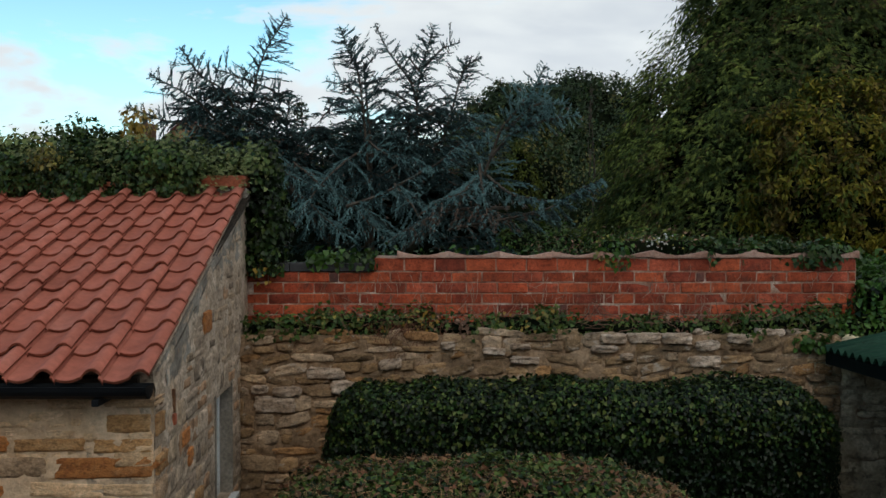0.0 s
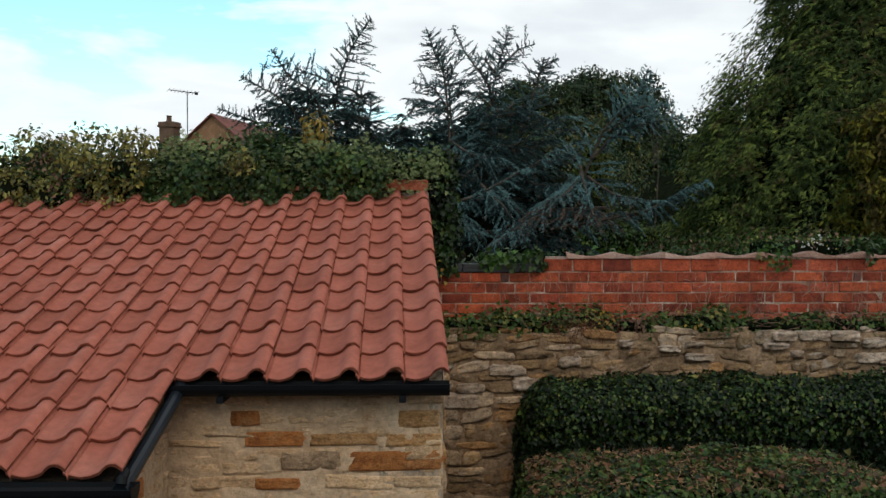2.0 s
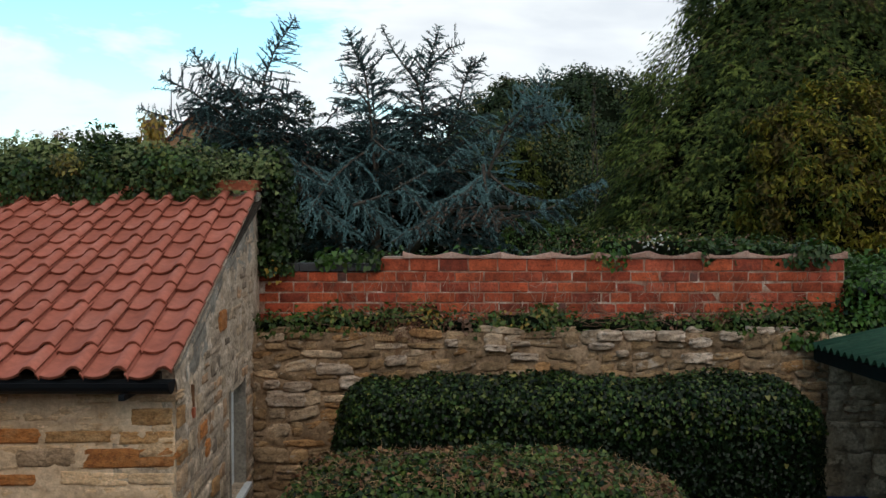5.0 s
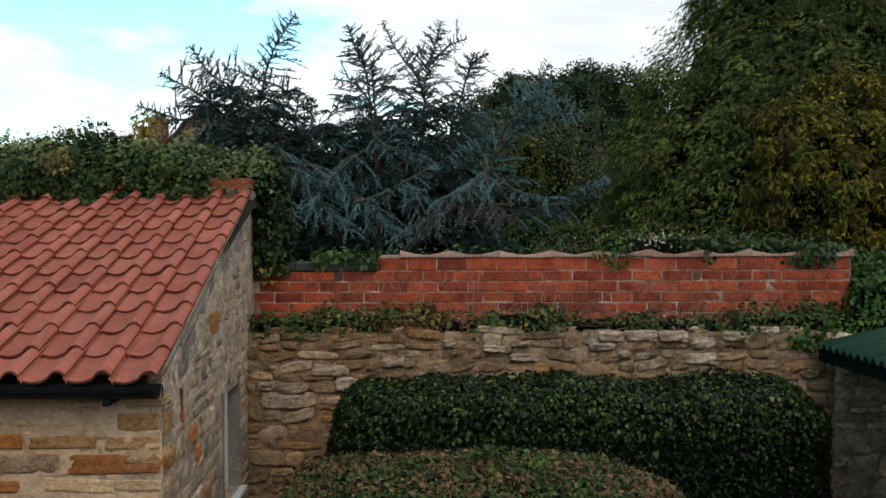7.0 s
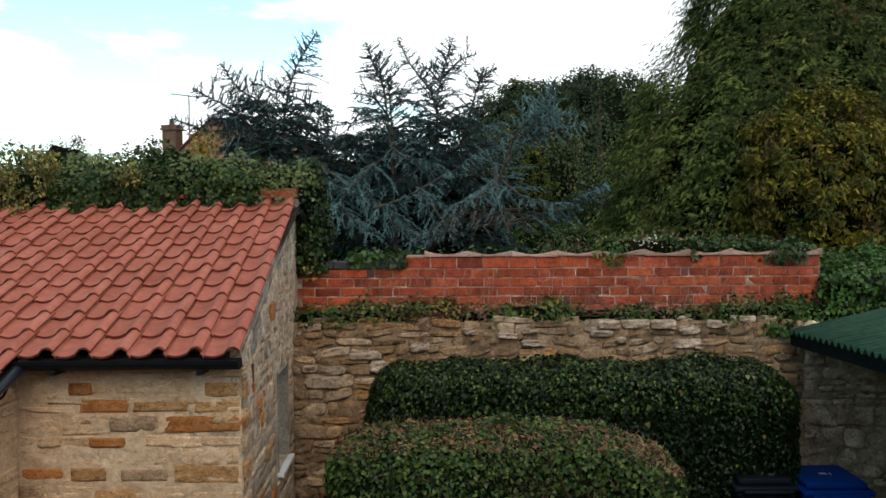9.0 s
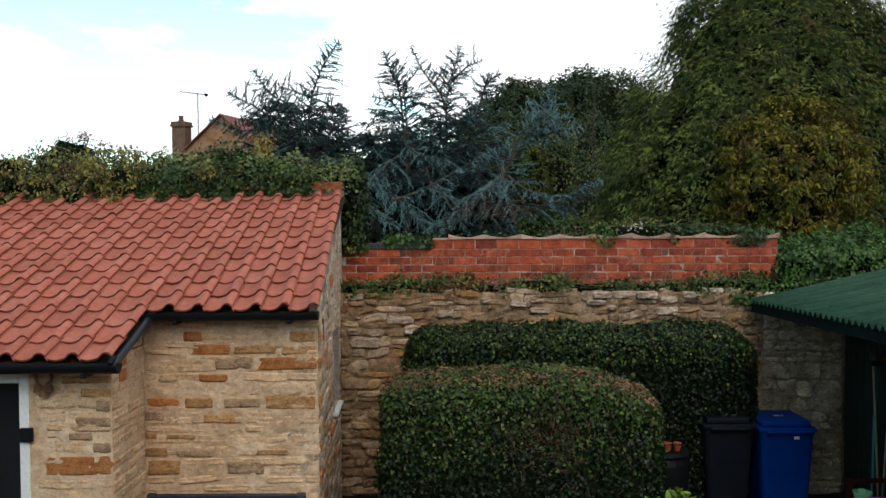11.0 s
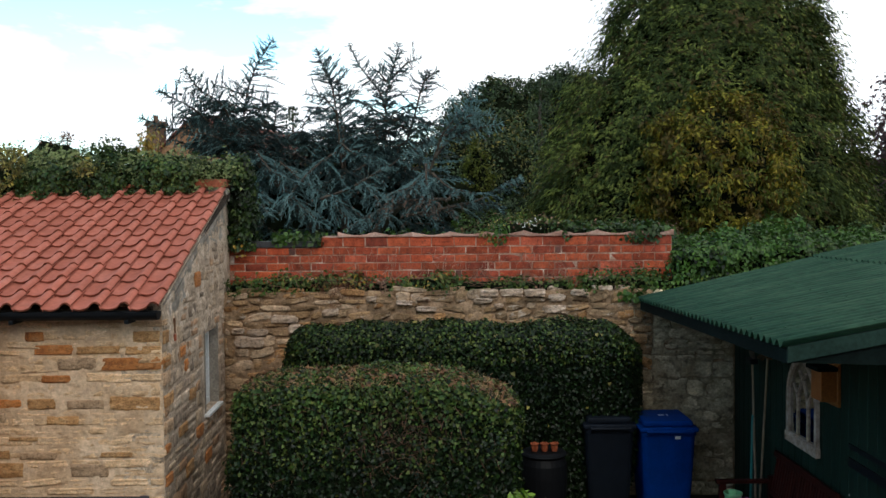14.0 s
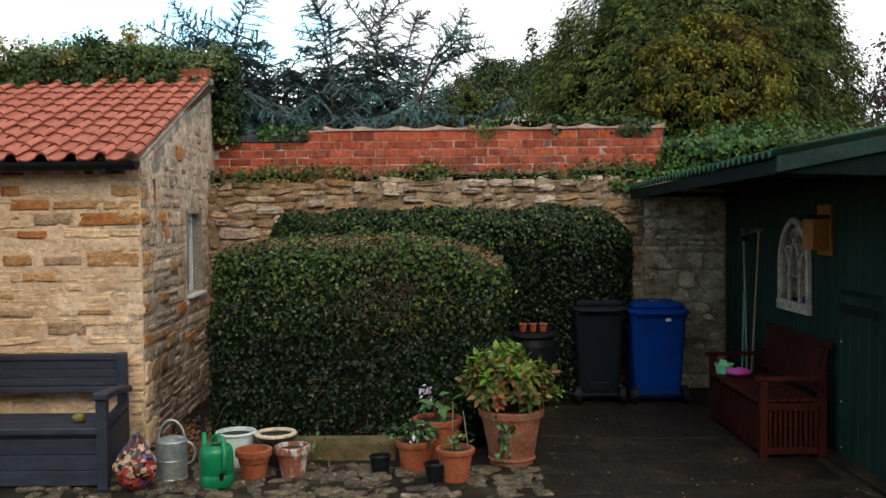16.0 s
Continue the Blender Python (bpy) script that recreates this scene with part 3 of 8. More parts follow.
STAR = ([p for k in k6 for p in ((0, 0, 0), (0.5 * math.cos(k), 0.5 * math.sin(k), 0.12), (0.5 * math.cos(k + 0.6), 0.5 * math.sin(k + 0.6), 0.12))],
        [(3 * i, 3 * i + 1, 3 * i + 2) for i in range(7)])
DOWN = np.array((0, 0, -1.0))


def rounded_points(n, lo, hi, r, faces="fblrt"):
    """Points and outward ways on a box with rounded edges; faces: front, back, left, right, top."""
    lo, hi = np.array(lo, float), np.array(hi, float)
    d = hi - lo
    area = {"f": d[0] * d[2], "b": d[0] * d[2], "l": d[1] * d[2], "r": d[1] * d[2], "t": d[0] * d[1]}
    w = np.array([area[f] for f in faces])
    pick = rng.choice(len(faces), n, p=w / w.sum())
    p = lo + rng.random((n, 3)) * d
    for i, f in enumerate(faces):
        ax, v = {"f": (1, lo[1]), "b": (1, hi[1]), "l": (0, lo[0]), "r": (0, hi[0]), "t": (2, hi[2])}[f]
        p[pick == i, ax] = v
    low = lo + r
    low[2] = lo[2]
    inner = np.clip(p, low, hi - r)
    nn = unit(p - inner)
    return inner + nn * r, nn


def wobble(p, scale, amp):
    return np.array([noise.fractal(Vector(q) * scale, 1.0, 2.0, 3) for q in p])[:, None] * amp


def lump(name, lo, hi, r, material, parent, warp=None):
    """The dark inside of a hedge: a rounded box whose near-black colour stands for the shade within."""
    bm = boxed(*(v for ab in zip(lo, hi) for v in ab), bevel=r, seg=4)
    bmesh.ops.subdivide_edges(bm, edges=[e for e in bm.edges if e.calc_length() > 0.3], cuts=3, use_grid_fill=True)
    if warp:
        for v in bm.verts:
            v.co = warp(v.co)
    return part(name, bm, material, parent, smooth=True)


def stone_shape(seed, nx=7, nz=7, soft=0.08, layers=0.05, worn=0.22, ragged=1.0):
    """A rough block of unit size that faces -y: rounded front, uneven outline."""
    g = np.random.default_rng(seed)
    vs, fs = [], []
    cut = g.uniform(0.0, worn, 4)
    side, layer = g.normal(0, 1, 2), g.normal(0, layers, nz)
    for k in range(nz):
        for i in range(nx):
            u, v = (-1, -0.9, -0.45, 0.0, 0.45, 0.9, 1)[i], (-1, -0.85, -0.45, 0.0, 0.45, 0.85, 1)[k]
            e = max(abs(u), abs(v))
            corner = cut[(u > 0) + 2 * (v > 0)] * (abs(u) * abs(v)) ** 2
            uu = u * (1 - corner) + g.normal(0, 0.018 * ragged) + side[0] * v * v * 0.06 * u
            vv = v * (1 - corner) + g.normal(0, 0.03 * ragged) + side[1] * u * 0.5 * worn
            y = -0.5 + (soft if e > 0.99 else 0.0) + g.normal(0, 1.1 * layers) + 0.5 * layer[k]
            vs.append((uu / 2, y, vv / 2))
    for k in range(nz - 1):
        for i in range(nx - 1):
            a = k * nx + i
            fs += [(a, a + 1, a + nx + 1), (a, a + nx + 1, a + nx)]
    ring = [i for i in range(nx)] + [k * nx + nx - 1 for k in range(1, nz)] + [(nz - 1) * nx + i for i in range(nx - 2, -1, -1)] + [k * nx for k in range(nz - 2, 0, -1)]
    n0 = len(vs)
    for i in ring:
        vs.append((vs[i][0] * 1.02, 0.5, vs[i][2] * 1.02))
    m = len(ring)
    for j in range(m):
        a, b, c, d = ring[j], ring[(j + 1) % m], n0 + (j + 1) % m, n0 + j
        fs += [(b, a, d), (b, d, c)]
    return vs, fs


def stone_meshes(name, material, count, seed, soft=0.25, layers=0.05, worn=0.22, ragged=1.0):
    out = []
    for i in range(count):
        v, f = stone_shape(seed + i, soft=soft, layers=layers, worn=worn, ragged=ragged)
        out.append(raw_mesh(name, v, f, material))
    return out


def piece(name, me, m, parent):
    ob = new(name, me)
    ob.matrix_basis = m
    return hang(ob, parent)


def courses(u0, u1, z0, z1, hs, ls, seed, keep=(), gap=0.012):
    """Uneven courses of stones as (u, z, width, height), leaving out the given rectangles."""
    g = np.random.default_rng(seed)
    out, z = [], z0
    while z < z1 - 0.02:
        h = min(g.uniform(*hs), z1 - z)
        if z1 - z - h < hs[0] * 0.6:
            h = z1 - z
        u = u0 - g.uniform(0, 0.1)
        while u < u1 - 0.02:
            w = g.uniform(*ls)
            a, b = max(u, u0), min(u + w, u1)
            if u1 - b < ls[0] * 0.5:
                b = u1
            u = b if b == u1 else u + w
            if b - a < 0.04:
                continue
            split = [(z, h)]
            if h > 0.11 and g.random() < 0.35:
                s = g.uniform(0.4, 0.6) * h
                split = [(z, s), (z + s, h - s)]
            for zz, hh in split:
                rect = (a + gap / 2, b - gap / 2, zz + gap / 2, zz + hh - gap / 2)
                if any(max(0, min(rect[1], k[1]) - max(rect[0], k[0])) * max(0, min(rect[3], k[3]) - max(rect[2], k[2])) > 0.5 * (rect[1] - rect[0]) * (rect[3] - rect[2]) for k in keep):
                    continue
                out.append(((rect[0] + rect[1]) / 2, (rect[2] + rect[3]) / 2, rect[1] - rect[0], rect[3] - rect[2]))
        z += h
    return out

# ---- ground ----
def terrain(y):
    """The yard lies level; the gardens behind the boundary wall stand about two metres higher."""
    return 0.0 if y < 6.8 else (2.1 if y < 9 else 2.1 + 0.3 * min(1, (y - 9) / 20))


ys = [-900, -200, -60, -20, -8, -4, 0, 2, 3, 4, 5, 6, 6.75, 6.85, 7.5, 9, 12, 16, 22, 30, 45, 70, 120, 300, 1500]
xs = [-1500, -300, -120, -60, -30, -16, -9, -6, -4, -2, 0, 2, 4, 6, 9, 16, 30, 60, 120, 300, 1500]
bm = bmesh.new()
grid = [[bm.verts.new((x, y, terrain(y))) for x in xs] for y in ys]
for j in range(len(ys) - 1):
    for i in range(len(xs) - 1):
        bm.faces.new((grid[j][i], grid[j][i + 1], grid[j + 1][i + 1], grid[j + 1][i]))
ground = part("ground", bm, turf, None)
tagged(ground, "rough grass ground, higher behind the boundary wall", "ground", kind="structure")

bm = boxed(-8, 9, -9, 6.7, -0.2, 0.012)
yard = part("pavement", bm, yard_ground, None)
tagged(yard, "damp dark yard with pale stones set in earth", "pavement", kind="structure")

# ---- boundary wall of rubble stone ----
STONE_Y, WALL_TOP = 6.56, 2.10
bm = boxed(-1.46, 9.0, STONE_Y + 0.025, 7.1, 0.0, WALL_TOP - 0.02)
wall_north = part("wall_north", bm, mortar_old, None)
tagged(wall_north, "old rubble stone boundary wall with dark eroded joints", "wall", kind="structure")
pale_list = [(-0.38, -0.21, 1.85, 1.93), (-0.89, -0.62, 1.79, 1.87), (-0.72, -0.51, 1.68, 1.77), (-1.29, -1.16, 1.68, 1.74), (-1.14, -0.93, 1.66, 1.73),
             (-1.26, -0.98, 1.55, 1.655), (0.07, 0.17, 2.0, 2.05), (0.37, 0.53, 1.96, 2.01), (0.56, 0.78, 1.89, 1.95), (0.57, 0.71, 2.0, 2.04),
             (1.21, 1.40, 2.04, 2.11), (1.42, 1.64, 2.04, 2.115), (1.66, 1.86, 2.04, 2.105), (1.15, 1.34, 1.97, 2.03), (1.90, 2.06, 1.99, 2.06),
             (1.85, 2.07, 1.87, 1.95), (2.12, 2.31, 2.04, 2.10), (1.35, 1.45, 1.92, 1.97)]

# ---- brick wall on the ledge ----
BRICK_Y = 6.963
bm = boxed(-1.46, 3.235, BRICK_Y + 0.007, 7.17, 2.0, 2.53)
box(bm, -0.43, 3.235, BRICK_Y + 0.007, 7.17, 2.53, 2.64)
wall_brick = part("wall_brick", bm, mortar_brick, None)
tagged(wall_brick, "low red brick wall with pale mortar on the stone ledge", "wall", kind="structure")

# unseen wall added behind the yard, to keep low sky light off it
wall_south = part("wall_south", boxed(-10, 12, -7.3, -7.0, 0, 5.2), far_brick, None)
tagged(wall_south, "plain unseen brick wall added to cut the light into the yard", "wall", kind="structure")

# ---- the outhouse ----
SLOPE = math.atan(0.3715)
EAVE_Y, EAVE_Z = 4.14, 2.195
GABLE_X, FRONT_Y, RETURN_X, LOW_Y = -1.31, 4.25, -2.61, 3.565

FRONT_END = GABLE_X + 0.045


def turned(y):
    """The gable is not quite square to the front: how far its face stands off GABLE_X."""
    return 0.048 - 0.045 * (y - FRONT_Y)


def roof_z(y):
    return EAVE_Z + 0.3715 * (y - EAVE_Y)


def prism_x(bm, poly, x0, x1):
    a, b = [bm.verts.new((x0, y, z)) for y, z in poly], [bm.verts.new((x1, y, z)) for y, z in poly]
    n = len(poly)
    for i in range(n):
        bm.faces.new((a[i], a[(i + 1) % n], b[(i + 1) % n], b[i]))
    bm.faces.new(a[::-1])
    bm.faces.new(b)


house = thing("outhouse", (-4.0, 4.5, 0), "buff stone outhouse with a red pantile lean-to roof", "building")
bm = bmesh.new()
box(bm, RETURN_X - 0.3, GABLE_X - 0.27, FRONT_Y + 0.004, FRONT_Y + 0.35, 0, 2.13)
front_wall = part("front_wall", bm, mortar_house, house)
bm = boxed(RETURN_X - 0.3, RETURN_X - 0.004, LOW_Y + 0.3, FRONT_Y + 0.004, 0, 1.90)
return_wall = part("return_wall", bm, mortar_house, house)
DOOR = (-4.1, -3.19, 0.0, 1.80)
bm = bmesh.new()
for x0, x1, z0, z1 in ((-8.0, DOOR[0], 0, 1.84), (DOOR[1], RETURN_X - 0.004, 0, 1.84), (DOOR[0], DOOR[1], DOOR[3], 1.84)):
    box(bm, x0, x1, LOW_Y + 0.004, LOW_Y + 0.3, z0, z1)
low_wall = part("low_wall", bm, mortar_house, house)
WY0, WY1, WZ0, WZ1 = 5.66, 6.20, 1.07, 1.80
bm = bmesh.new()
gx0, gx1 = GABLE_X - 0.32, GABLE_X - 0.006
gt = -0.035
prism_x(bm, [(FRONT_Y + 0.004, 0), (WY0, 0), (WY0, roof_z(WY0) + gt), (FRONT_Y + 0.004, roof_z(FRONT_Y) + gt)], gx0, gx1)
prism_x(bm, [(WY1, 0), (6.9, 0), (6.9, roof_z(6.72) + gt), (6.72, roof_z(6.72) + gt), (WY1, roof_z(WY1) + gt)], gx0, gx1)
prism_x(bm, [(WY0, 0), (WY1, 0), (WY1, WZ0), (WY0, WZ0)], gx0, gx1)
prism_x(bm, [(WY0, WZ1), (WY1, WZ1), (WY1, roof_z(WY1) + gt), (WY0, roof_z(WY0) + gt)], gx0, gx1)
gable_wall = part("gable_wall", bm, gable_mortar, house, "grey mortar and rubble stone gable wall")
bm = boxed(-8, GABLE_X - 0.11, 6.72, 7.12, 0, 3.19)
box(bm, -8.0, -7.7, LOW_Y, 6.72, 0, 2.0)
part("back_wall", bm, mortar_house, house)


def turn_gable(ob):
    for v in ob.data.vertices:
        v.co.x += turned(v.co.y)
    return ob


turn_gable(gable_wall)


def smeared(name, at, u0, u1, z0, z1, material, parent, amp, step=0.02, freq=9.0, outside=None, label="", level=0.35):
    """The uneven face of a wall's mortar, smeared over the edges of its stones."""
    nu, nz = int((u1 - u0) / step), int((z1 - z0) / step)
    U, Z = np.meshgrid(np.linspace(u0, u1, nu + 1), np.linspace(z0, z1, nz + 1))
    vs = [at(u, z, amp * (noise.fractal(Vector((u * freq, z * freq * 1.5, u0)), 0.8, 2.0, 4) + level)) for u, z in zip(U.ravel(), Z.ravel())]
    fs = []
    for k in range(nz):
        for i in range(nu):
            u, z = U[k, i] + step / 2, Z[k, i] + step / 2
            if outside is None or not outside(u, z):
                a = k * (nu + 1) + i
                fs.append((a, a + 1, a + nu + 2, a + nu + 1))
    return hang(new(name, raw_mesh(name, vs, fs, material, True)), parent, label)


smeared("mortar", lambda u, z, o: (u, FRONT_Y + o, z), RETURN_X, FRONT_END, 0.0, 2.12, mortar_house, front_wall, 0.013, level=0.14)
smeared("mortar", lambda u, z, o: (u, LOW_Y + o, z), -4.7, RETURN_X, 0.0, 1.84, mortar_house, low_wall, 0.013, outside=lambda u, z: DOOR[0] < u < DOOR[1] and z < DOOR[3], level=0.14)
smeared("mortar", lambda u, z, o: (GABLE_X - o + turned(u) + 0.009 * min(1, max(0, (z - 1.3) / 0.7)) - 0.004, u, z), FRONT_Y, 6.60, 0.0, 2.98, gable_mortar, gable_wall, 0.013, 0.016, 7.0,
        lambda u, z: z > roof_z(u) - 0.06 or (WY0 - 0.02 < u < WY1 + 0.02 and WZ0 - 0.02 < z < WZ1 + 0.02), "smeared grey and buff mortar")
# smooth render band under the verge
bm = bmesh.new()
prism_x(bm, [(4.30, roof_z(4.30) - 0.06), (6.75, roof_z(6.75) - 0.06), (6.75, roof_z(6.75) - 0.17), (5.5, roof_z(5.5) - 0.13), (4.30, roof_z(4.30) - 0.11)], GABLE_X - 0.05, GABLE_X + 0.002)
bmesh.ops.subdivide_edges(bm, edges=bm.edges[:], cuts=4, use_grid_fill=True)
for v in bm.verts:
    v.co.x += 0.02 * noise.noise(v.co * 7)
turn_gable(part("render_band", bm, render_grey, house, "rough grey cement band under the tiles"))
smeared("render_coat", lambda u, z, o: (GABLE_X + 0.004 - o + turned(u), u, z), 4.44, 6.60, 1.9, 3.05, render_grey, house, 0.016, 0.018, 6.0,
        lambda u, z: z > roof_z(u) - 0.07 or z < roof_z(u) - 0.24 - 0.05 * (u - 4.3) - 0.16 * noise.fractal(Vector((u * 2.6, z * 2.6, 3.0)), 0.9, 2.0, 4), "ragged grey cement coat on the upper gable")
turn_gable(part("strap", boxed(GABLE_X - 0.01, GABLE_X + 0.014, 4.590, 4.602, 1.94, 2.06, 0.003), rust, house, "thin rusty iron strap"))
turn_gable(part("clay_stub", boxed(GABLE_X - 0.01, GABLE_X + 0.016, 4.580, 4.615, 1.88, 1.935, 0.004), ridge_clay, house, "small red clay stub"))

# window in the gable
win = part("window", boxed(gx1 - 0.11, gx1 - 0.10, WY0 + 0.05, WY1 - 0.05, WZ0 + 0.06, WZ1 - 0.05), dark_glass, house, "small window with dark glass")
bm = bmesh.new()
fx0, fx1 = gx1 - 0.125, gx1 - 0.075
box(bm, fx0, fx1, WY0, WY0 + 0.055, WZ0, WZ1, 0.006)
box(bm, fx0, fx1, WY1 - 0.055, WY1, WZ0, WZ1, 0.006)
box(bm, fx0, fx1, WY0 + 0.055, WY1 - 0.055, WZ0, WZ0 + 0.065, 0.006)
box(bm, fx0, fx1, WY0 + 0.055, WY1 - 0.055, WZ1 - 0.055, WZ1, 0.006)
part("frame", bm, white_plastic, win, "white plastic window frame")
part("sill", boxed(gx1 - 0.10, GABLE_X + 0.042, WY0 - 0.03, WY1 + 0.04, WZ0 - 0.032, WZ0 - 0.002, 0.006), white_plastic, win, "white projecting sill")
bm = boxed(gx1 - 0.30, gx1 + 0.01, WY1 - 0.004, WY1 + 0.012, WZ0, WZ1 + 0.05)
part("reveal", bm, render_grey, win, "grey rendered reveal")
part("reveal", boxed(gx1 - 0.30, gx1 + 0.01, WY0 - 0.012, WY0 + 0.004, WZ0, WZ1 + 0.03), render_grey, win, "grey rendered reveal")

for ob in [win] + list(win.children):
    turn_gable(ob)

# door at the low front
door = part("door", boxed(DOOR[0] + 0.06, DOOR[1] - 0.075, LOW_Y + 0.07, LOW_Y + 0.11, 0.03, DOOR[3] - 0.06, 0.004), dark_glass, house, "dark door in a white frame")
bm = bmesh.new()
for x0, x1, z0, z1 in ((DOOR[0], DOOR[0] + 0.07, 0, DOOR[3]), (DOOR[1] - 0.07, DOOR[1], 0, DOOR[3]), (DOOR[0] + 0.07, DOOR[1] - 0.07, DOOR[3] - 0.07, DOOR[3])):
    box(bm, x0, x1, LOW_Y - 0.005, LOW_Y + 0.12, z0, z1, 0.008)
part("door_frame", bm, white_plastic, door, "white door frame")
part("hinge", boxed(DOOR[1] - 0.055, DOOR[1] + 0.03, LOW_Y - 0.035, LOW_Y - 0.002, 1.32, 1.42, 0.006), black_plastic, door, "black hinge block")
part("soffit_strip", boxed(-8, -2.62, LOW_Y - 0.06, LOW_Y + 0.005, 1.845, 1.865), white_plastic, house, "grey-white strip under the gutter")

# roof deck
bm = bmesh.new()
prism_x(bm, [(EAVE_Y + 0.08, roof_z(EAVE_Y + 0.08) - 0.05), (6.74, roof_z(6.74) - 0.05), (6.74, roof_z(6.74) - 0.09), (EAVE_Y + 0.08, roof_z(EAVE_Y + 0.08) - 0.09)], -2.6, GABLE_X - 0.02)
prism_x(bm, [(3.46, roof_z(3.46) - 0.05), (6.74, roof_z(6.74) - 0.05), (6.74, roof_z(6.74) - 0.09), (3.46, roof_z(3.46) - 0.09)], -8.0, -2.6)
roof = part("roof", bm, soil, house, "red clay pantile roof")
# mortar fillet and clay coping at the head of the roof
bm = boxed(-8.0, GABLE_X - 0.03, 6.665, 6.78, 3.02, 3.16, 0.02)
bmesh.ops.subdivide_edges(bm, edges=[e for e in bm.edges if e.calc_length() > 1], cuts=60)
for v in bm.verts:
    v.co.y += 0.02 * noise.noise(v.co * 6)
part("head_fillet", bm, render_grey, house, "grey mortar fillet above the top tiles")
for x0, x1 in ((-1.88, -1.345), (-2.44, -1.885), (-3.0, -2.445)):
    part("coping", boxed(x0, x1, 6.61, 7.0, 3.165, 3.245, 0.008), ridge_clay, house, "flat red clay coping slab")


def half_round(bm, p0, p1, r, seg=10):
    """A gutter: an open half pipe with thickness, closed at both ends."""
    p0, p1 = Vector(p0), Vector(p1)
    d = (p1 - p0).normalized()
    side = d.cross(Vector((0, 0, 1))).normalized()
    up = side.cross(d)
    prof = [(math.cos(a), math.sin(a)) for a in np.linspace(math.pi, 2 * math.pi, seg)]
    loop = [(r * c, r * s) for c, s in prof] + [((r - 0.006) * c, (r - 0.006) * s) for c, s in prof[::-1]]
    a = [bm.verts.new(p0 + side * u + up * v) for u, v in loop]
    b = [bm.verts.new(p1 + side * u + up * v) for u, v in loop]
    n = len(loop)
    for i in range(n):
        bm.faces.new((a[i], a[(i + 1) % n], b[(i + 1) % n], b[i]))
    for e, s in ((a, -1), (b, 1)):
        bm.faces.new(e[:seg][::s])
    bm.faces.new(a)
    bm.faces.new(b[::-1])


for g0, g1 in (((-2.60, 4.095, 2.165), (-1.235, 4.095, 2.165)), ((-8.0, 3.345, 1.895), (-2.475, 3.345, 1.895))):
    bm = bmesh.new()
    half_round(bm, g0, g1, 0.062)
    gut = part("gutter", bm, black_plastic, house, "black plastic half-round gutter", smooth=False)
    x = g1[0] - 0.22
    while x > max(g0[0], -4.5):
        bm = boxed(x - 0.016, x + 0.016, g0[1] - 0.066, g0[1] + 0.1, g0[2] - 0.085, g0[2] - 0.055, 0.004)
        part("bracket", bm, black_plastic, gut)
        x -= 0.85
# sloping channel along the edge of the lower roof
bm = bmesh.new()
tube(bm, [(-2.510, 4.14, roof_z(4.14) - 0.05), (-2.524, 3.80, roof_z(3.80) - 0.05), (-2.542, 3.37, roof_z(3.37) - 0.045)], 0.033, 12)
part("edge_channel", bm, plain("blue_black_pvc", (0.012, 0.016, 0.022), 0.35, spec=0.35, bump=0.03), house, "black channel along the step of the roof")
bm = bmesh.new()
tube(bm, [(-2.535, 3.36, 1.895), (-2.535, 3.37, 1.915), (-2.54, 3.42, 1.93)], 0.022, 10)
part("elbow", bm, black_plastic, house, "black plastic elbow")
bm = bmesh.new()
tube(bm, [(-2.60, 4.2, 2.08), (-2.57, 4.0, 1.97), (-2.58, 3.8, 1.93), (-2.60, 3.62, 1.88)], 0.008, 6)
part("cable", bm, black_plastic, house, "thin black cable under the eave")
# slate packing under the eave
g = np.random.default_rng(3)
x = -2.55
while x < -1.45:
    w = g.uniform(0.06, 0.2)
    part("packer", boxed(x, x + w, FRONT_Y - 0.02, FRONT_Y + 0.05, 2.085, 2.085 + g.uniform(0.015, 0.035), 0.004), brick_dark if g.random() < 0.5 else stone_grey, house)
    x += w + g.uniform(0.02, 0.12)

# ---- the green shed ----
shed = thing("shed", (4.6, 4.6, 0), "dark green timber shed with a green corrugated roof", "shed")
SX, SY0, SY1, SZ = 2.81, 2.74, 6.50, 1.975
RISE = 0.222
SHED_WALL = 3.74


def shed_z(x):
    return SZ + 0.03 + RISE * (x - SX)


def skewed(ob):
    """The roof is a little out of square: its front end stands higher and further in."""
    for v in ob.data.vertices:
        k = 1 - (v.co.y + ob.location.y - SY0) / (SY1 - SY0)
        v.co.x += 0.075 * k
        v.co.z += (0.068 - 0.035 * (v.co.x - SX)) * k
    return ob


bm = bmesh.new()
ny, period = 312, 0.104
ext, RX = [SX - 0.03, 3.4, 4.2, 4.9, 5.6], 5.6
rows = []
for i in range(ny + 1):
    y = SY0 - 0.03 + (SY1 - SY0 + 0.06) * i / ny
    w = 0.022 * math.cos(2 * math.pi * y / period)
    rows.append([(bm.verts.new((x, y, shed_z(x) + w + 0.020)), bm.verts.new((x, y, shed_z(x) + w + 0.014))) for x in ext])
for a, b in zip(rows, rows[1:]):
    for i in range(len(ext) - 1):
        for s in (0, 1):
            q = (a[i][s], a[i + 1][s], b[i + 1][s], b[i][s])
            bm.faces.new(q if s == 0 else q[::-1])
    bm.faces.new((a[0][0], b[0][0], b[0][1], a[0][1]))
for e in (rows[0], rows[-1]):
    for i in range(len(ext) - 1):
        bm.faces.new((e[i][0], e[i][1], e[i + 1][1], e[i + 1][0]))
shed_roof = skewed(part("roof", bm, green_sheet, shed, "green corrugated roof sheet", smooth=True))
bm = bmesh.new()
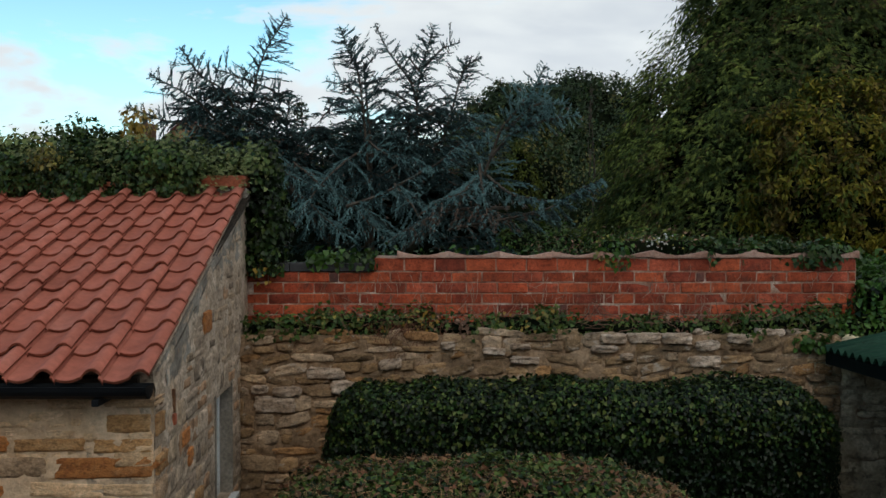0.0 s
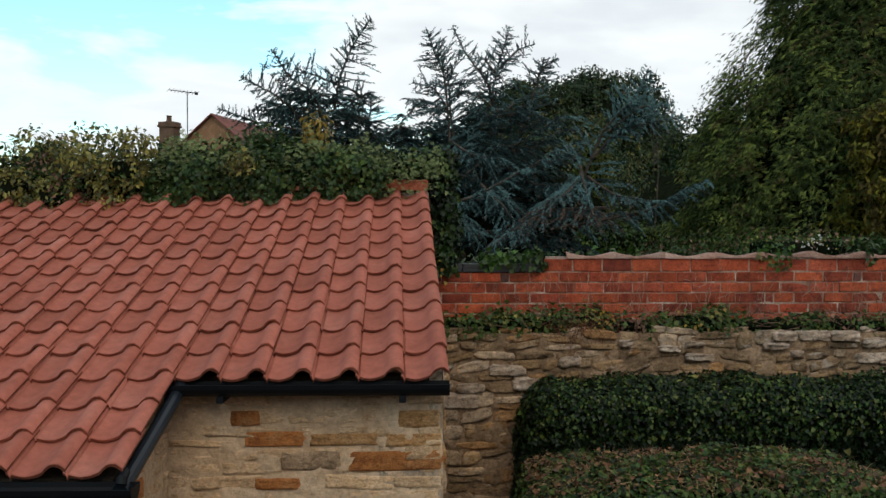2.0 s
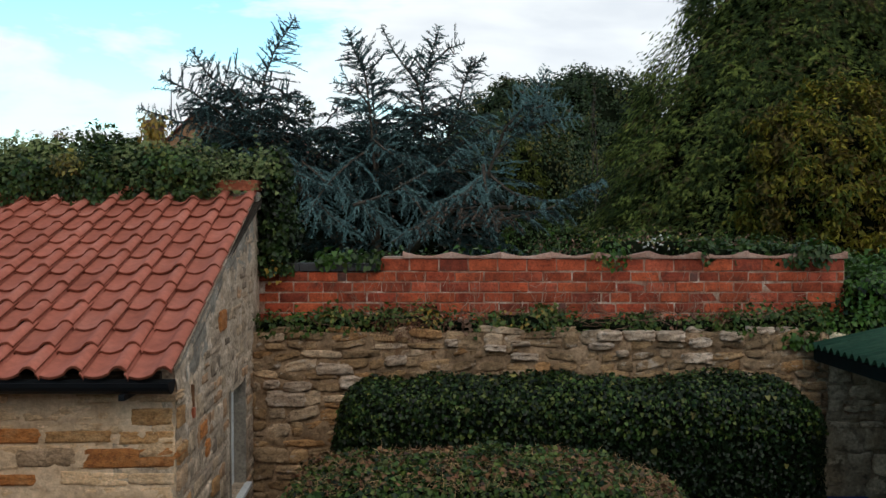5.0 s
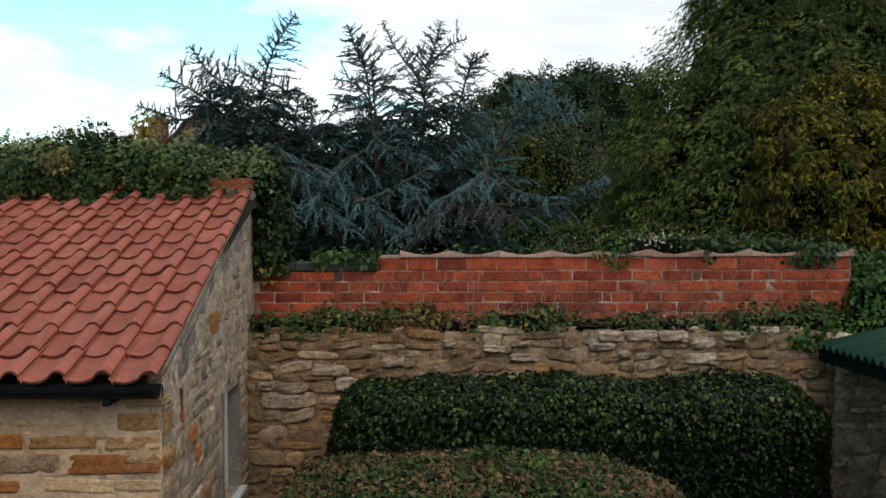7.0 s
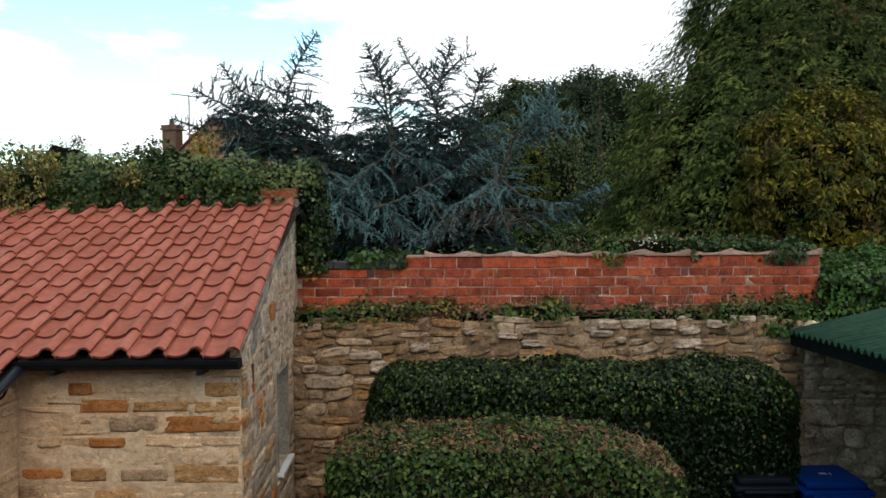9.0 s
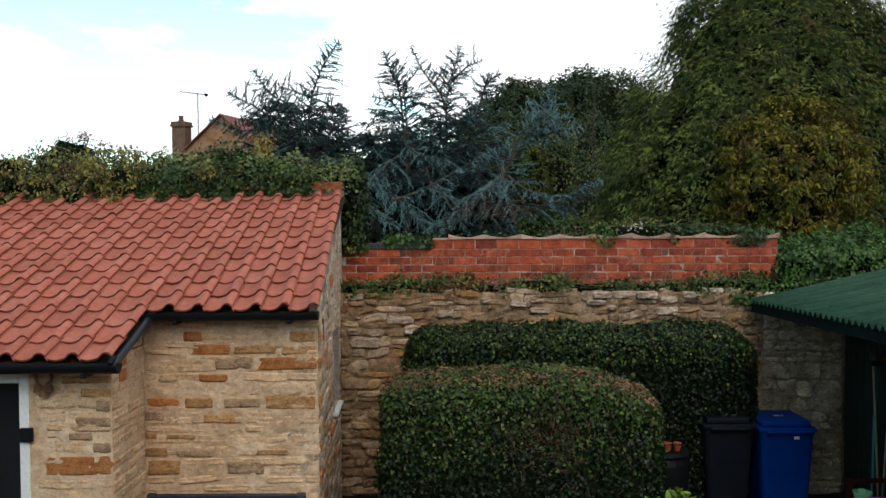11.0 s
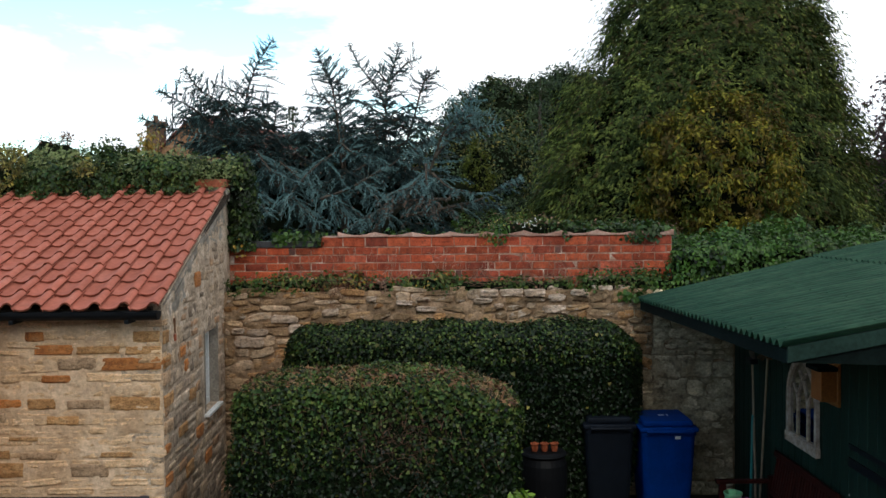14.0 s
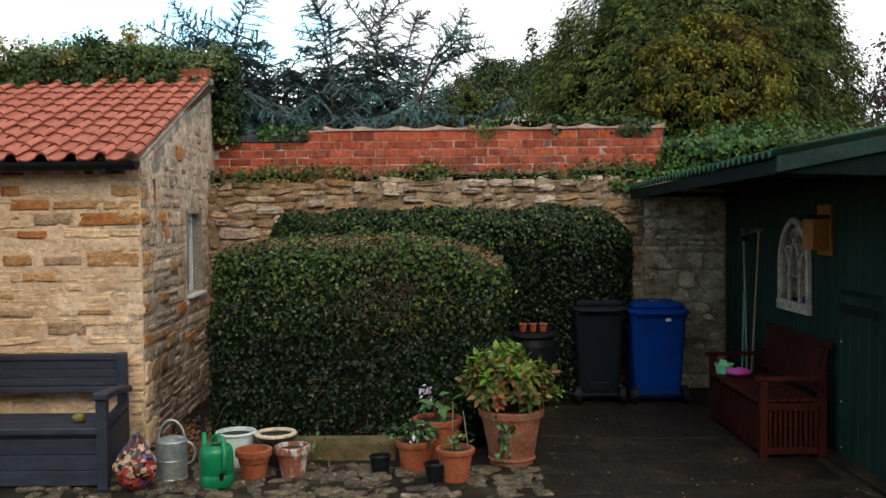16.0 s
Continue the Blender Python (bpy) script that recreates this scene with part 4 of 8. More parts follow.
laps = [[bm.verts.new((4.50 + dx, SY0 + (SY1 - SY0) * i / 300, shed_z(4.50 + dx) + 0.022 * math.cos(2 * math.pi * (SY0 + (SY1 - SY0) * i / 300) / period) + dz)) for dx, dz in ((0.0, 0.021), (0.0, 0.036), (0.5, 0.028))] for i in range(301)]
for a, b in zip(laps, laps[1:]):
    for i in (0, 1):
        bm.faces.new((a[i], a[i + 1], b[i + 1], b[i]))
skewed(part("lapped_sheet", bm, green_sheet, shed_roof, "upper sheet lapped over the lower"))
for x, y0, y1, step in ((3.66, 3.2, 6.45, 0.312), (4.56, 3.1, 6.45, 0.312), (2.95, 3.1, 6.4, 0.624), (3.36, 2.79, 2.8, 1.0)):
    y = math.ceil(y0 / period) * period
    while y < y1 + 0.1:
        skewed(part("screw_cap", boxed(x - 0.008, x + 0.008, y - 0.008, y + 0.008, shed_z(x) + 0.038, shed_z(x) + 0.048, 0.003, 1), green_sheet, shed_roof, "small screw cap"))
        y += step
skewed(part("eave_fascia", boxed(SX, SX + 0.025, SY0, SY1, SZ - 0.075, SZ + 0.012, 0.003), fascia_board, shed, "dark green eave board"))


def prism_y(bm, poly, y0, y1):
    a, b = [bm.verts.new((x, y0, z)) for x, z in poly], [bm.verts.new((x, y1, z)) for x, z in poly]
    n = len(poly)
    for i in range(n):
        bm.faces.new((a[i], a[(i + 1) % n], b[(i + 1) % n], b[i]))
    bm.faces.new(a[::-1])
    bm.faces.new(b)


bm = bmesh.new()
prism_y(bm, [(SX, SZ - 0.065), (RX, shed_z(RX) - 0.095), (RX, shed_z(RX) - 0.004), (SX, SZ + 0.026)], SY0 - 0.026, SY0 - 0.002)
skewed(part("barge_board", bm, surface("green_barge", [(0.010, 0.024, 0.019), (0.014, 0.032, 0.026), (0.018, 0.040, 0.032)], 4, 0.65, 0.2, 60, spec=0.1), shed, "green sloping barge board"))
bm = bmesh.new()
prism_y(bm, [(SX + 0.03, SZ - 0.068), (RX, SZ - 0.068), (RX, shed_z(RX) - 0.05), (SX + 0.03, SZ - 0.02)], SY0 + 0.002, SY0 + 0.02)
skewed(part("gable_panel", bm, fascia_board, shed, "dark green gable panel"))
# boarded wall
x = SHED_WALL
bm = bmesh.new()
box(bm, x + 0.02, x + 0.08, SY0 + 0.1, SY1, 0.0, shed_z(x) - 0.02)
box(bm, x + 0.08, RX, SY0 + 0.1, SY0 + 0.16, 0.0, shed_z(x) - 0.02)
box(bm, RX - 0.06, RX, SY0 + 0.16, SY1, 0.0, shed_z(RX) - 0.02)
box(bm, x + 0.08, RX - 0.06, SY1 - 0.06, SY1, 0.0, shed_z(x) - 0.02)
shed_wall = part("wall", bm, shed_board, shed, "dark green boarded wall")
bm = bmesh.new()
prism_y(bm, [(SX + 0.03, SZ - 0.005), (RX, shed_z(RX) - 0.03), (RX, shed_z(RX) - 0.012), (SX + 0.03, SZ + 0.012)], SY0, SY1)
skewed(part("roof_lining", bm, shed_board, shed))
y = SY0 + 0.1
while y < SY1 - 0.05:
    part("board", boxed(x, x + 0.02, y + 0.003, min(y + 0.142, SY1), 0.02, shed_z(x) - 0.03, 0.004, 1), shed_board, shed_wall)
    y += 0.145
for y in (3.0, 4.6, 6.2):
    skewed(part("rafter", boxed(SX + 0.03, SHED_WALL, y - 0.025, y + 0.025, SZ - 0.07, SZ - 0.02), shed_board, shed))
for z in (1.2, 1.1):
    part("strap", boxed(x - 0.012, x, 3.25, 3.84, z - 0.018 - (0.03 if z < 1.15 else 0), z + 0.018, 0.003), black_plastic, shed_wall, "black strap on the boards")
for z in (0.84, 0.42, 0.10):
    part("screw", boxed(x - 0.006, x, 3.83, 3.842, z, z + 0.012, 0.002, 1), white_plastic, shed_wall)
part("plinth", boxed(SHED_WALL - 0.10, SHED_WALL + 0.08, SY0, SY1, 0.0, 0.05, 0.01), wet_flag, shed, "low concrete plinth")

# ---- hedges and ivy ----
def hedge_warp(p):
    """The free-standing hedge: its front leans back towards the top, its crown is domed and falls off to one end."""
    x, y, z = p[..., 0], p[..., 1], p[..., 2]
    k = np.clip(z / 1.55, 0, 1.2)
    q = np.array(p, float)
    q[..., 1] = y + 0.34 * k ** 1.6 * np.clip(1 - (y - 4.12) / 1.3, 0, 1)
    q[..., 2] = z + k * (0.07 * np.cos((x - 0.45) * 1.1) - 0.05 - 0.16 * np.clip((x - 0.75) / 0.75, 0, 1) ** 1.5)
    q[..., 0] = x - 0.04 * (1 - k) * np.sign(x)
    return q


hedge = thing("ivy_hedge", (0.35, 4.8, 0), "clipped dark green ivy hedge with dead twigs on its crown", "hedge")
lo, hi = (-0.82, 4.14, 0.13), (1.47, 5.24, 1.55)
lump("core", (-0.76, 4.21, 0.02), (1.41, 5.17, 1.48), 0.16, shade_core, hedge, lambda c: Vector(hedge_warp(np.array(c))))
p, nn = rounded_points(66000, lo, hi, 0.16)
p = p + nn * (wobble(p, 2.2, 0.05) + rng.uniform(-0.09, 0.022, (len(p), 1)))
bare = np.array([noise.noise(Vector(q) * 2.6 + Vector((3, 1, 7))) for q in p])
scar = (np.exp(-((p[:, 0] - 0.50) / 0.17) ** 2 - ((p[:, 2] - 1.13) / 0.17) ** 2) + 0.6 * np.exp(-((p[:, 0] - 0.85) / 0.2) ** 2 - ((p[:, 2] - 1.2) / 0.06) ** 2)) * (p[:, 1] < 4.6)
top = nn[:, 2] > 0.6
patch = np.array([noise.noise(Vector(q) * 6.5 + Vector((1, 8, 2))) for q in p])
stay = (rng.random(len(p)) > scar * 0.85) & ~(top & (rng.random(len(p)) < 0.10 + 0.9 * np.clip(bare + 1.6 * patch, 0, 1)))
p, nn = hedge_warp(p[stay]), nn[stay]
size = rng.uniform(0.018, 0.038, len(p))
# top light put into colour: bright leaves grow more frequent towards the crown
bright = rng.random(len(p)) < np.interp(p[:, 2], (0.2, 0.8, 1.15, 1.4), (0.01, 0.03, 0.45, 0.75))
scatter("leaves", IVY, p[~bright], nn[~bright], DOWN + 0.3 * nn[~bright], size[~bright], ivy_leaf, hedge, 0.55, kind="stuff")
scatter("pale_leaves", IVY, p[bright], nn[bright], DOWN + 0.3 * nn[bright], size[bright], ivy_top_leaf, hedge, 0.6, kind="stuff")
q, qn = rounded_points(7500, lo, hi, 0.16, "t")
thick = np.array([noise.noise(Vector(k) * 6.5 + Vector((1, 8, 2))) for k in q]) > rng.uniform(-0.25, 0.15, len(q))
q, qn = q[thick], qn[thick]
q = hedge_warp(q + qn * rng.uniform(-0.03, 0.024, (len(q), 1)))
dq, dn = rounded_points(900, lo, hi, 0.16, "t")
dq, dn = hedge_warp(dq + dn * 0.015), dn
scatter("dead_leaves", IVY, dq, dn, rng.normal(0, 1, (len(dq), 3)), rng.uniform(0.02, 0.042, len(dq)), dead_leaf, hedge, 0.6, "shrivelled red-brown leaves", "stuff")
scatter("twig_tangle", TWIG, q, qn * 0.6, rng.normal(0, 1, (len(q), 3)) * (1, 1, 0.25), rng.uniform(0.03, 0.085, len(q)), pale_twig_mat, hedge, 0.4, "bare bleached twigs", "stuff")
q, qn = rounded_points(5200, lo, hi, 0.16, "f")
keepq = rng.random(len(q)) < 0.05 + np.exp(-((q[:, 0] - 0.55) / 0.26) ** 2 - ((q[:, 2] - 1.13) / 0.18) ** 2)
q, qn = hedge_warp(q[keepq]), qn[keepq]
scatter("stem_tangle", TWIG, q, qn, rng.normal(0, 1, (len(q), 3)), rng.uniform(0.05, 0.16, len(q)), brown_stem, hedge, 0.3, "bare brown stems", "stuff")

back_hedge = thing("ivy_on_wall", (1.0, 6.3, 0), "dense dark ivy clipped flat against the stone wall", "ivy")
lo, hi = (-0.74, 5.93, 0.0), (2.74, 6.62, 1.81)


def back_warp(p):
    q = np.array(p, float)
    x, z = q[..., 0], q[..., 2]
    q[..., 2] = z + np.clip(z, 0, 1.8) / 1.8 * (0.010 * np.sin(x * 3.1 + 0.7) - 0.012 - 0.012 * np.clip(x - 1.6, 0, 1) + 0.012 * np.sin(x * 7.3))
    left, right = np.clip(-x / 0.74, 0, 1), np.clip((x - 2.2) / 0.5, 0, 1)
    q[..., 0] = x + 0.13 * left * np.clip((z - 1.3) / 0.5, 0, 1) - right * (0.20 * np.clip((z - 1.52) / 0.3, 0, 1) + 0.16 * np.clip(1 - z / 1.2, 0, 1))
    return q


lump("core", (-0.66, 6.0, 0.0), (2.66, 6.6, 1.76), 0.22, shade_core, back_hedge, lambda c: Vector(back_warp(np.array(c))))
p, nn = rounded_points(46000, lo, hi, 0.24, "flrt")
p = p + nn * (wobble(p, 2.0, 0.06) + rng.uniform(-0.05, 0.025, (len(p), 1)))
p = back_warp(p)
# near the top some leaves take the brighter colour, for light from above
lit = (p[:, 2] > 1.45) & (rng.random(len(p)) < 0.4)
size = rng.uniform(0.019, 0.036, len(p))
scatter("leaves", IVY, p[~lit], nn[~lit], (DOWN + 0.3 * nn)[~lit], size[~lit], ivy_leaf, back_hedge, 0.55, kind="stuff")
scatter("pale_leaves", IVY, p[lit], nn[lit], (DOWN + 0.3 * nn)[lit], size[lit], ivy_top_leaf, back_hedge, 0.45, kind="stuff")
q, qn = rounded_points(50, lo, hi, 0.24, "ft")
scatter("dead_leaves", IVY, back_warp(q + qn * 0.02), qn, DOWN + 0.3 * qn, rng.uniform(0.03, 0.055, len(q)), yellow_leaf, back_hedge, 0.4, kind="stuff")


def mound(name, n, lo, hi, r, size, mats, label, category, faces="flrtb", amp=0.12, freq=1.4, shape=IVY, jitter=0.5, tip=DOWN, cut=None, solid=True):
    """A bushy growth over a rounded box: dark inside, leaves in one or more tints."""
    top = thing(name, ((lo[0] + hi[0]) / 2, (lo[1] + hi[1]) / 2, lo[2]), label, category)
    ins = min(0.12, min(b - a for a, b in zip(lo, hi)) * 0.22)
    if n >= 450 and solid:
        lump("core", tuple(a + ins for a in lo), tuple(b - ins for b in hi), min(r * 0.7, 0.3 * min(b - a for a, b in zip(lo, hi))), shade_core, top)
    p, nn = rounded_points(n, lo, hi, r, faces)
    p = p + nn * (wobble(p, freq, amp) + wobble(p, freq * 3.3, amp * 0.5) + rng.normal(0, 0.03, (len(p), 1)) - 0.02)
    if cut is not None:
        ok = cut(p)
        p, nn = p[ok], nn[ok]
    share = np.clip(0.5 + 0.75 * wobble(p, 3.2, 1.0)[:, 0] + rng.uniform(-0.3, 0.3, len(p)), 0, 0.9999)
    share = np.argsort(np.argsort(share)) / max(1, len(p))
    edge = 0.0
    for i, (mat, part_of) in enumerate(mats):
        m = (share >= edge) & (share < edge + part_of)
        edge += part_of
        scatter("leaves" if i == 0 else "tinted_leaves", shape, p[m], nn[m], tip + 0.4 * nn[m], rng.uniform(size[0], size[1], m.sum()), mat, top, jitter, kind="stuff")
    return top


# mature ivy along the head of the outhouse roof
iv = mound("ivy", 25000, (-3.5, 6.52, 3.07), (-1.66, 7.35, 3.43), 0.2, (0.02, 0.044), [(mature_ivy, 0.86), (ivy_top_leaf, 0.14)],
           "bushy mature ivy along the head of the roof", "ivy", amp=0.16, freq=2.6)
mound("ivy", 4200, (-2.1, 6.78, 3.27), (-1.18, 7.3, 3.42), 0.12, (0.025, 0.052), [(mature_ivy, 0.8), (ivy_top_leaf, 0.2)], "ivy above the end of the clay coping", "ivy", amp=0.09, freq=2.6)
n = 1700
P = np.column_stack((rng.uniform(-3.4, -1.25, n), rng.uniform(6.5, 7.2, n), 3.42 + rng.normal(0, 0.05, n)))
P[:, 2] += 0.07 * np.sin(5.3 * P[:, 0]) + 0.05 * np.sin(13.7 * P[:, 0] + 1.0)
P[:, 1] = np.where(rng.random(n) < 0.5, 6.55, P[:, 1])
P[:, 2] = np.where(P[:, 1] < 6.6, P[:, 2] - 0.26 * rng.random(n) ** 1.5, P[:, 2])
scatter("ivy_bloom", STAR, P, np.tile((0, -0.6, 1.0), (n, 1)), rng.normal(0, 1, (n, 3)), rng.uniform(0.02, 0.042, n), ivy_umbel, iv, 0.4, "pale green ivy bloom", "stuff")
mound("ivy", 4600, (-1.46, 6.80, 2.52), (-1.13, 7.25, 3.46), 0.15, (0.025, 0.05), [(ivy_leaf, 0.7), (mature_ivy, 0.3)], "ivy hanging down the end of the roof", "ivy",
      amp=0.10, freq=2.6, cut=lambda p: ~((p[:, 0] < -1.34) & (p[:, 1] < 6.78) & (p[:, 2] < 3.3)))
mound("climbing_shrub", 36000, (-7.4, 6.50, 3.02), (-3.3, 7.4, 3.36), 0.2, (0.022, 0.046), [(yellow_leaf, 0.40), (mature_ivy, 0.46), (dead_twig, 0.14)],
      "yellowing climber spilling over the head of the roof", "climber", amp=0.22, freq=2.0, shape=OVAL, jitter=0.8)
for x, z, w, leafed in ((-4.38, 3.64, 0.13, 150), (-4.16, 3.59, 0.12, 130), (-3.95, 3.67, 0.12, 170), (-3.74, 3.57, 0.10, 90), (-3.5, 3.54, 0.12, 120), (-4.69, 3.58, 0.2, 170), (-5.05, 3.55, 0.2, 170)):
    mound("climber_shoot", leafed, (x - w, 6.75, z - 0.30), (x + w, 7.1, z), 0.05, (0.035, 0.065), [(yellow_leaf, 0.65), (mature_ivy, 0.35)], "sparse yellowing climber shoot above the roof", "climber", amp=0.12, freq=3.0, shape=OVAL, solid=False)
for x, z, w, leafed in ((-3.3, 3.5, 0.12, 340), (-2.45, 3.52, 0.12, 340), (-2.2, 3.47, 0.12, 340), (-1.72, 3.50, 0.13, 340), (-1.48, 3.46, 0.11, 300), (-1.28, 3.40, 0.08, 220), (-3.05, 3.53, 0.15, 420), (-2.8, 3.58, 0.13, 400), (-2.62, 3.66, 0.08, 240), (-2.60, 3.72, 0.035, 60), (-1.97, 3.53, 0.12, 300)):
    mound("ivy_shoot", leafed, (x - w, 6.7, z - 0.26), (x + w, 7.05, z), 0.05, (0.022, 0.045), [(mature_ivy, 0.6), (ivy_umbel, 0.4)], "upright ivy shoot with pale bloom", "ivy", amp=0.09, freq=3.5, solid=False)
for x, z0, w, h in ((-3.68, 2.97, 0.09, 0.24), (-4.06, 3.0, 0.15, 0.24), (-3.56, 3.2, 0.14, 0.22), (-4.39, 3.08, 0.17, 0.22), (-4.8, 2.98, 0.18, 0.16), (-3.47, 3.42, 0.10, 0.16), (-4.7, 3.32, 0.14, 0.2), (-3.9, 3.3, 0.12, 0.16), (-2.68, 3.28, 0.09, 0.14)):
    mound("climber_tail", int(3600 * w), (x - w, 6.36, z0), (x + w, 6.6, z0 + h), 0.06, (0.028, 0.055), [(yellow_leaf, 0.86), (mature_ivy, 0.14)], "yellow climber tail hanging on the tiles", "climber", amp=0.09, freq=3, shape=OVAL, jitter=0.7)
mound("climber_shoot", 340, (-2.30, 6.85, 3.46), (-2.17, 7.02, 3.72), 0.05, (0.035, 0.06), [(yellow_leaf, 0.4), (gold_leaf, 0.6)], "golden leafy shoot above the ivy", "climber", amp=0.1, freq=3, shape=OVAL)

# growth on the ledge between stone and brick
for x0, x1, h, mix in ((-1.3, -0.75, 0.09, ((ivy_top_leaf, 1.0),)), (-0.75, -0.1, 0.13, ((ivy_top_leaf, 0.9), (yellow_leaf, 0.1))), (-0.1, 0.5, 0.09, ((dead_twig, 0.2), (ivy_top_leaf, 0.8))),
                       (0.5, 0.85, 0.14, ((ivy_top_leaf, 0.85), (yellow_leaf, 0.15))), (0.85, 1.6, 0.10, ((ivy_top_leaf, 1.0),)), (1.6, 2.1, 0.1, ((dead_twig, 0.2), (ivy_top_leaf, 0.8))),
                       (2.3, 2.95, 0.14, ((ivy_top_leaf, 1.0),)), (2.95, 3.6, 0.11, ((shrub_leaf, 0.5), (ivy_top_leaf, 0.5)))):
    mound("ledge_ivy", int(1800 * (x1 - x0)), (x0 - 0.06, 6.60, 2.06), (x1 + 0.06, 6.93, 2.10 + h), 0.06, (0.02, 0.044), mix, "low ivy growing along the stone ledge", "ivy", amp=0.09, freq=3.0)
n = 420
P = np.column_stack((rng.uniform(-1.2, 2.9, n), rng.uniform(6.58, 6.95, n), rng.uniform(2.11, 2.22, n)))
tw = scatter("dry_stems", TWIG, P, np.tile((0, -1.0, 0.3), (n, 1)), rng.normal(0, 1, (n, 3)) * (1, 0.3, 0.6), rng.uniform(0.08, 0.26, n), dead_twig, None, 0.3)
tagged(tw, "dry tangled stems on the ledge and against the bricks", "stems", kind="stuff")
n = 34
P = np.column_stack((rng.choice((-0.35, -0.05, 0.62, 0.78), n) + rng.normal(0, 0.09, n), rng.uniform(6.56, 6.62, n), rng.uniform(2.12, 2.28, n)))
gl = scatter("golden_leaves", IVY, P, np.tile((0, -1.0, 0.4), (n, 1)), np.tile(DOWN, (n, 1)), rng.uniform(0.022, 0.036, n), gold_leaf, None, 0.4)
tagged(gl, "scattered golden ivy leaves on the ledge", "leaves", kind="stuff")
P = np.column_stack((rng.uniform(-1.33, -1.2, 16), rng.uniform(6.7, 6.9, 16), rng.uniform(2.45, 2.7, 16)))
scatter("golden_leaves", IVY, P, np.tile((0, -1.0, 0.4), (16, 1)), np.tile(DOWN, (16, 1)), rng.uniform(0.022, 0.036, 16), gold_leaf, gl, 0.4, kind="stuff")
n = 420
P = np.column_stack((rng.choice((-0.75, -0.42, -0.2, 0.15, 0.5, 0.9, 1.25, 1.75, 2.1, 2.45, 2.9), n) + rng.normal(0, 0.13, n), np.full(n, BRICK_Y - 0.006), rng.uniform(2.12, 2.50, n) - 0.1 * rng.random(n)))
vine = scatter("dry_vine", TWIG, P, np.tile((0, -1.0, 0.0), (n, 1)), rng.normal(0, 0.45, (n, 3)) + (0, 0, 1.0), rng.uniform(0.05, 0.15, n), pale_stem, None, 0.1)
tagged(vine, "pale dry vine stems clinging to the bricks", "stems", kind="stuff")
n = 420
P = np.column_stack((-0.2 + rng.normal(0, 0.13, n), rng.uniform(6.53, 6.62, n), 2.2 - np.abs(rng.normal(0, 0.12, n))))
rv = scatter("rusty_vine", TWIG, P, np.tile((0, -1.0, 0.1), (n, 1)), rng.normal(0, 0.5, (n, 3)) + DOWN, rng.uniform(0.04, 0.12, n), rusty_stem, None, 0.4)
tagged(rv, "rust-brown dead vine hanging over the stone ledge", "stems", kind="stuff")
# over the top of the brick wall
mound("wall_top_ivy", 300, (-0.95, 6.90, 2.56), (-0.42, 7.15, 2.70), 0.05, (0.035, 0.06), [(mature_ivy, 0.6), (shrub_leaf, 0.4)], "ivy tuft on the end of the brick wall", "ivy", amp=0.07, freq=3)
mound("wall_top_ivy", 900, (2.0, 6.98, 2.60), (3.25, 7.4, 2.73), 0.05, (0.03, 0.055), [(mature_ivy, 0.8), (shrub_leaf, 0.2)], "ivy along the top of the brick wall", "ivy", amp=0.07, freq=3)
mound("wall_top_ivy", 260, (2.82, 6.92, 2.58), (3.1, 7.1, 2.72), 0.05, (0.035, 0.06), [(mature_ivy, 1.0)], "ivy tuft hanging over the brick wall", "ivy", amp=0.06, freq=3)
mound("wall_top_ivy", 200, (1.27, 6.92, 2.56), (1.5, 7.1, 2.72), 0.05, (0.03, 0.055), [(shrub_leaf, 0.7), (yellow_leaf, 0.3)], "light green trailing plant over the brick wall", "plant", amp=0.07, freq=3)
fl = mound("flowering_plant", 700, (1.35, 7.15, 2.55), (2.3, 7.7, 2.82), 0.08, (0.02, 0.045), [(shrub_leaf, 0.5), (yellow_leaf, 0.25), (dead_twig, 0.25)], "small white-flowered plants behind the brick wall", "plant", amp=0.1, freq=2.5, shape=OVAL)
P = np.column_stack((1.75 + rng.normal(0, 0.08, 24), rng.uniform(7.08, 7.2, 24), 2.75 + rng.normal(0, 0.03, 24)))
scatter("white_flowers", STAR, P, np.tile((0, -1.0, 0.4), (24, 1)), rng.normal(0, 1, (24, 3)), rng.uniform(0.012, 0.022, 24), white_petal, fl, 0.4, "small white flowers", "stuff")
# green scrub beyond the end of the brick wall
mound("shrub", 30000, (3.22, 6.75, 2.0), (7.4, 8.6, 2.58), 0.25, (0.024, 0.054), [(shrub_leaf, 0.8), (mature_ivy, 0.2)], "bright green bramble and ivy scrub beyond the wall", "shrub", amp=0.27, freq=1.7)
mound("shrub", 1600, (3.2, 6.62, 2.02), (3.75, 7.1, 2.5), 0.12, (0.03, 0.06), [(shrub_leaf, 0.5), (ivy_leaf, 0.5)], "green ivy at the end of the brick wall", "shrub", amp=0.12, freq=2.4)
mound("shrub", 2600, (-2.0, 7.6, 2.05), (4.0, 8.7, 2.60), 0.2, (0.03, 0.07), [(mature_ivy, 0.7), (shrub_leaf, 0.3)], "low green undergrowth behind the brick wall", "shrub", amp=0.15, freq=1.2)
mound("heather", 5200, (1.0, 9.0, 2.1), (3.9, 10.2, 2.72), 0.2, (0.03, 0.06), [(dead_twig, 0.25), (shrub_leaf, 0.25), (mature_ivy, 0.5)], "low brown-green heather behind the wall", "shrub", amp=0.14, freq=1.8, shape=SLIM)
mound("shrub", 6500, (0.9, 13.9, 2.1), (3.3, 15.0, 2.86), 0.25, (0.035, 0.075), [(mature_ivy, 0.5), (shrub_leaf, 0.2), (bush_green, 0.3)], "dark green garden shrub beside the cedar", "shrub", amp=0.18, freq=1.6, shape=OVAL)
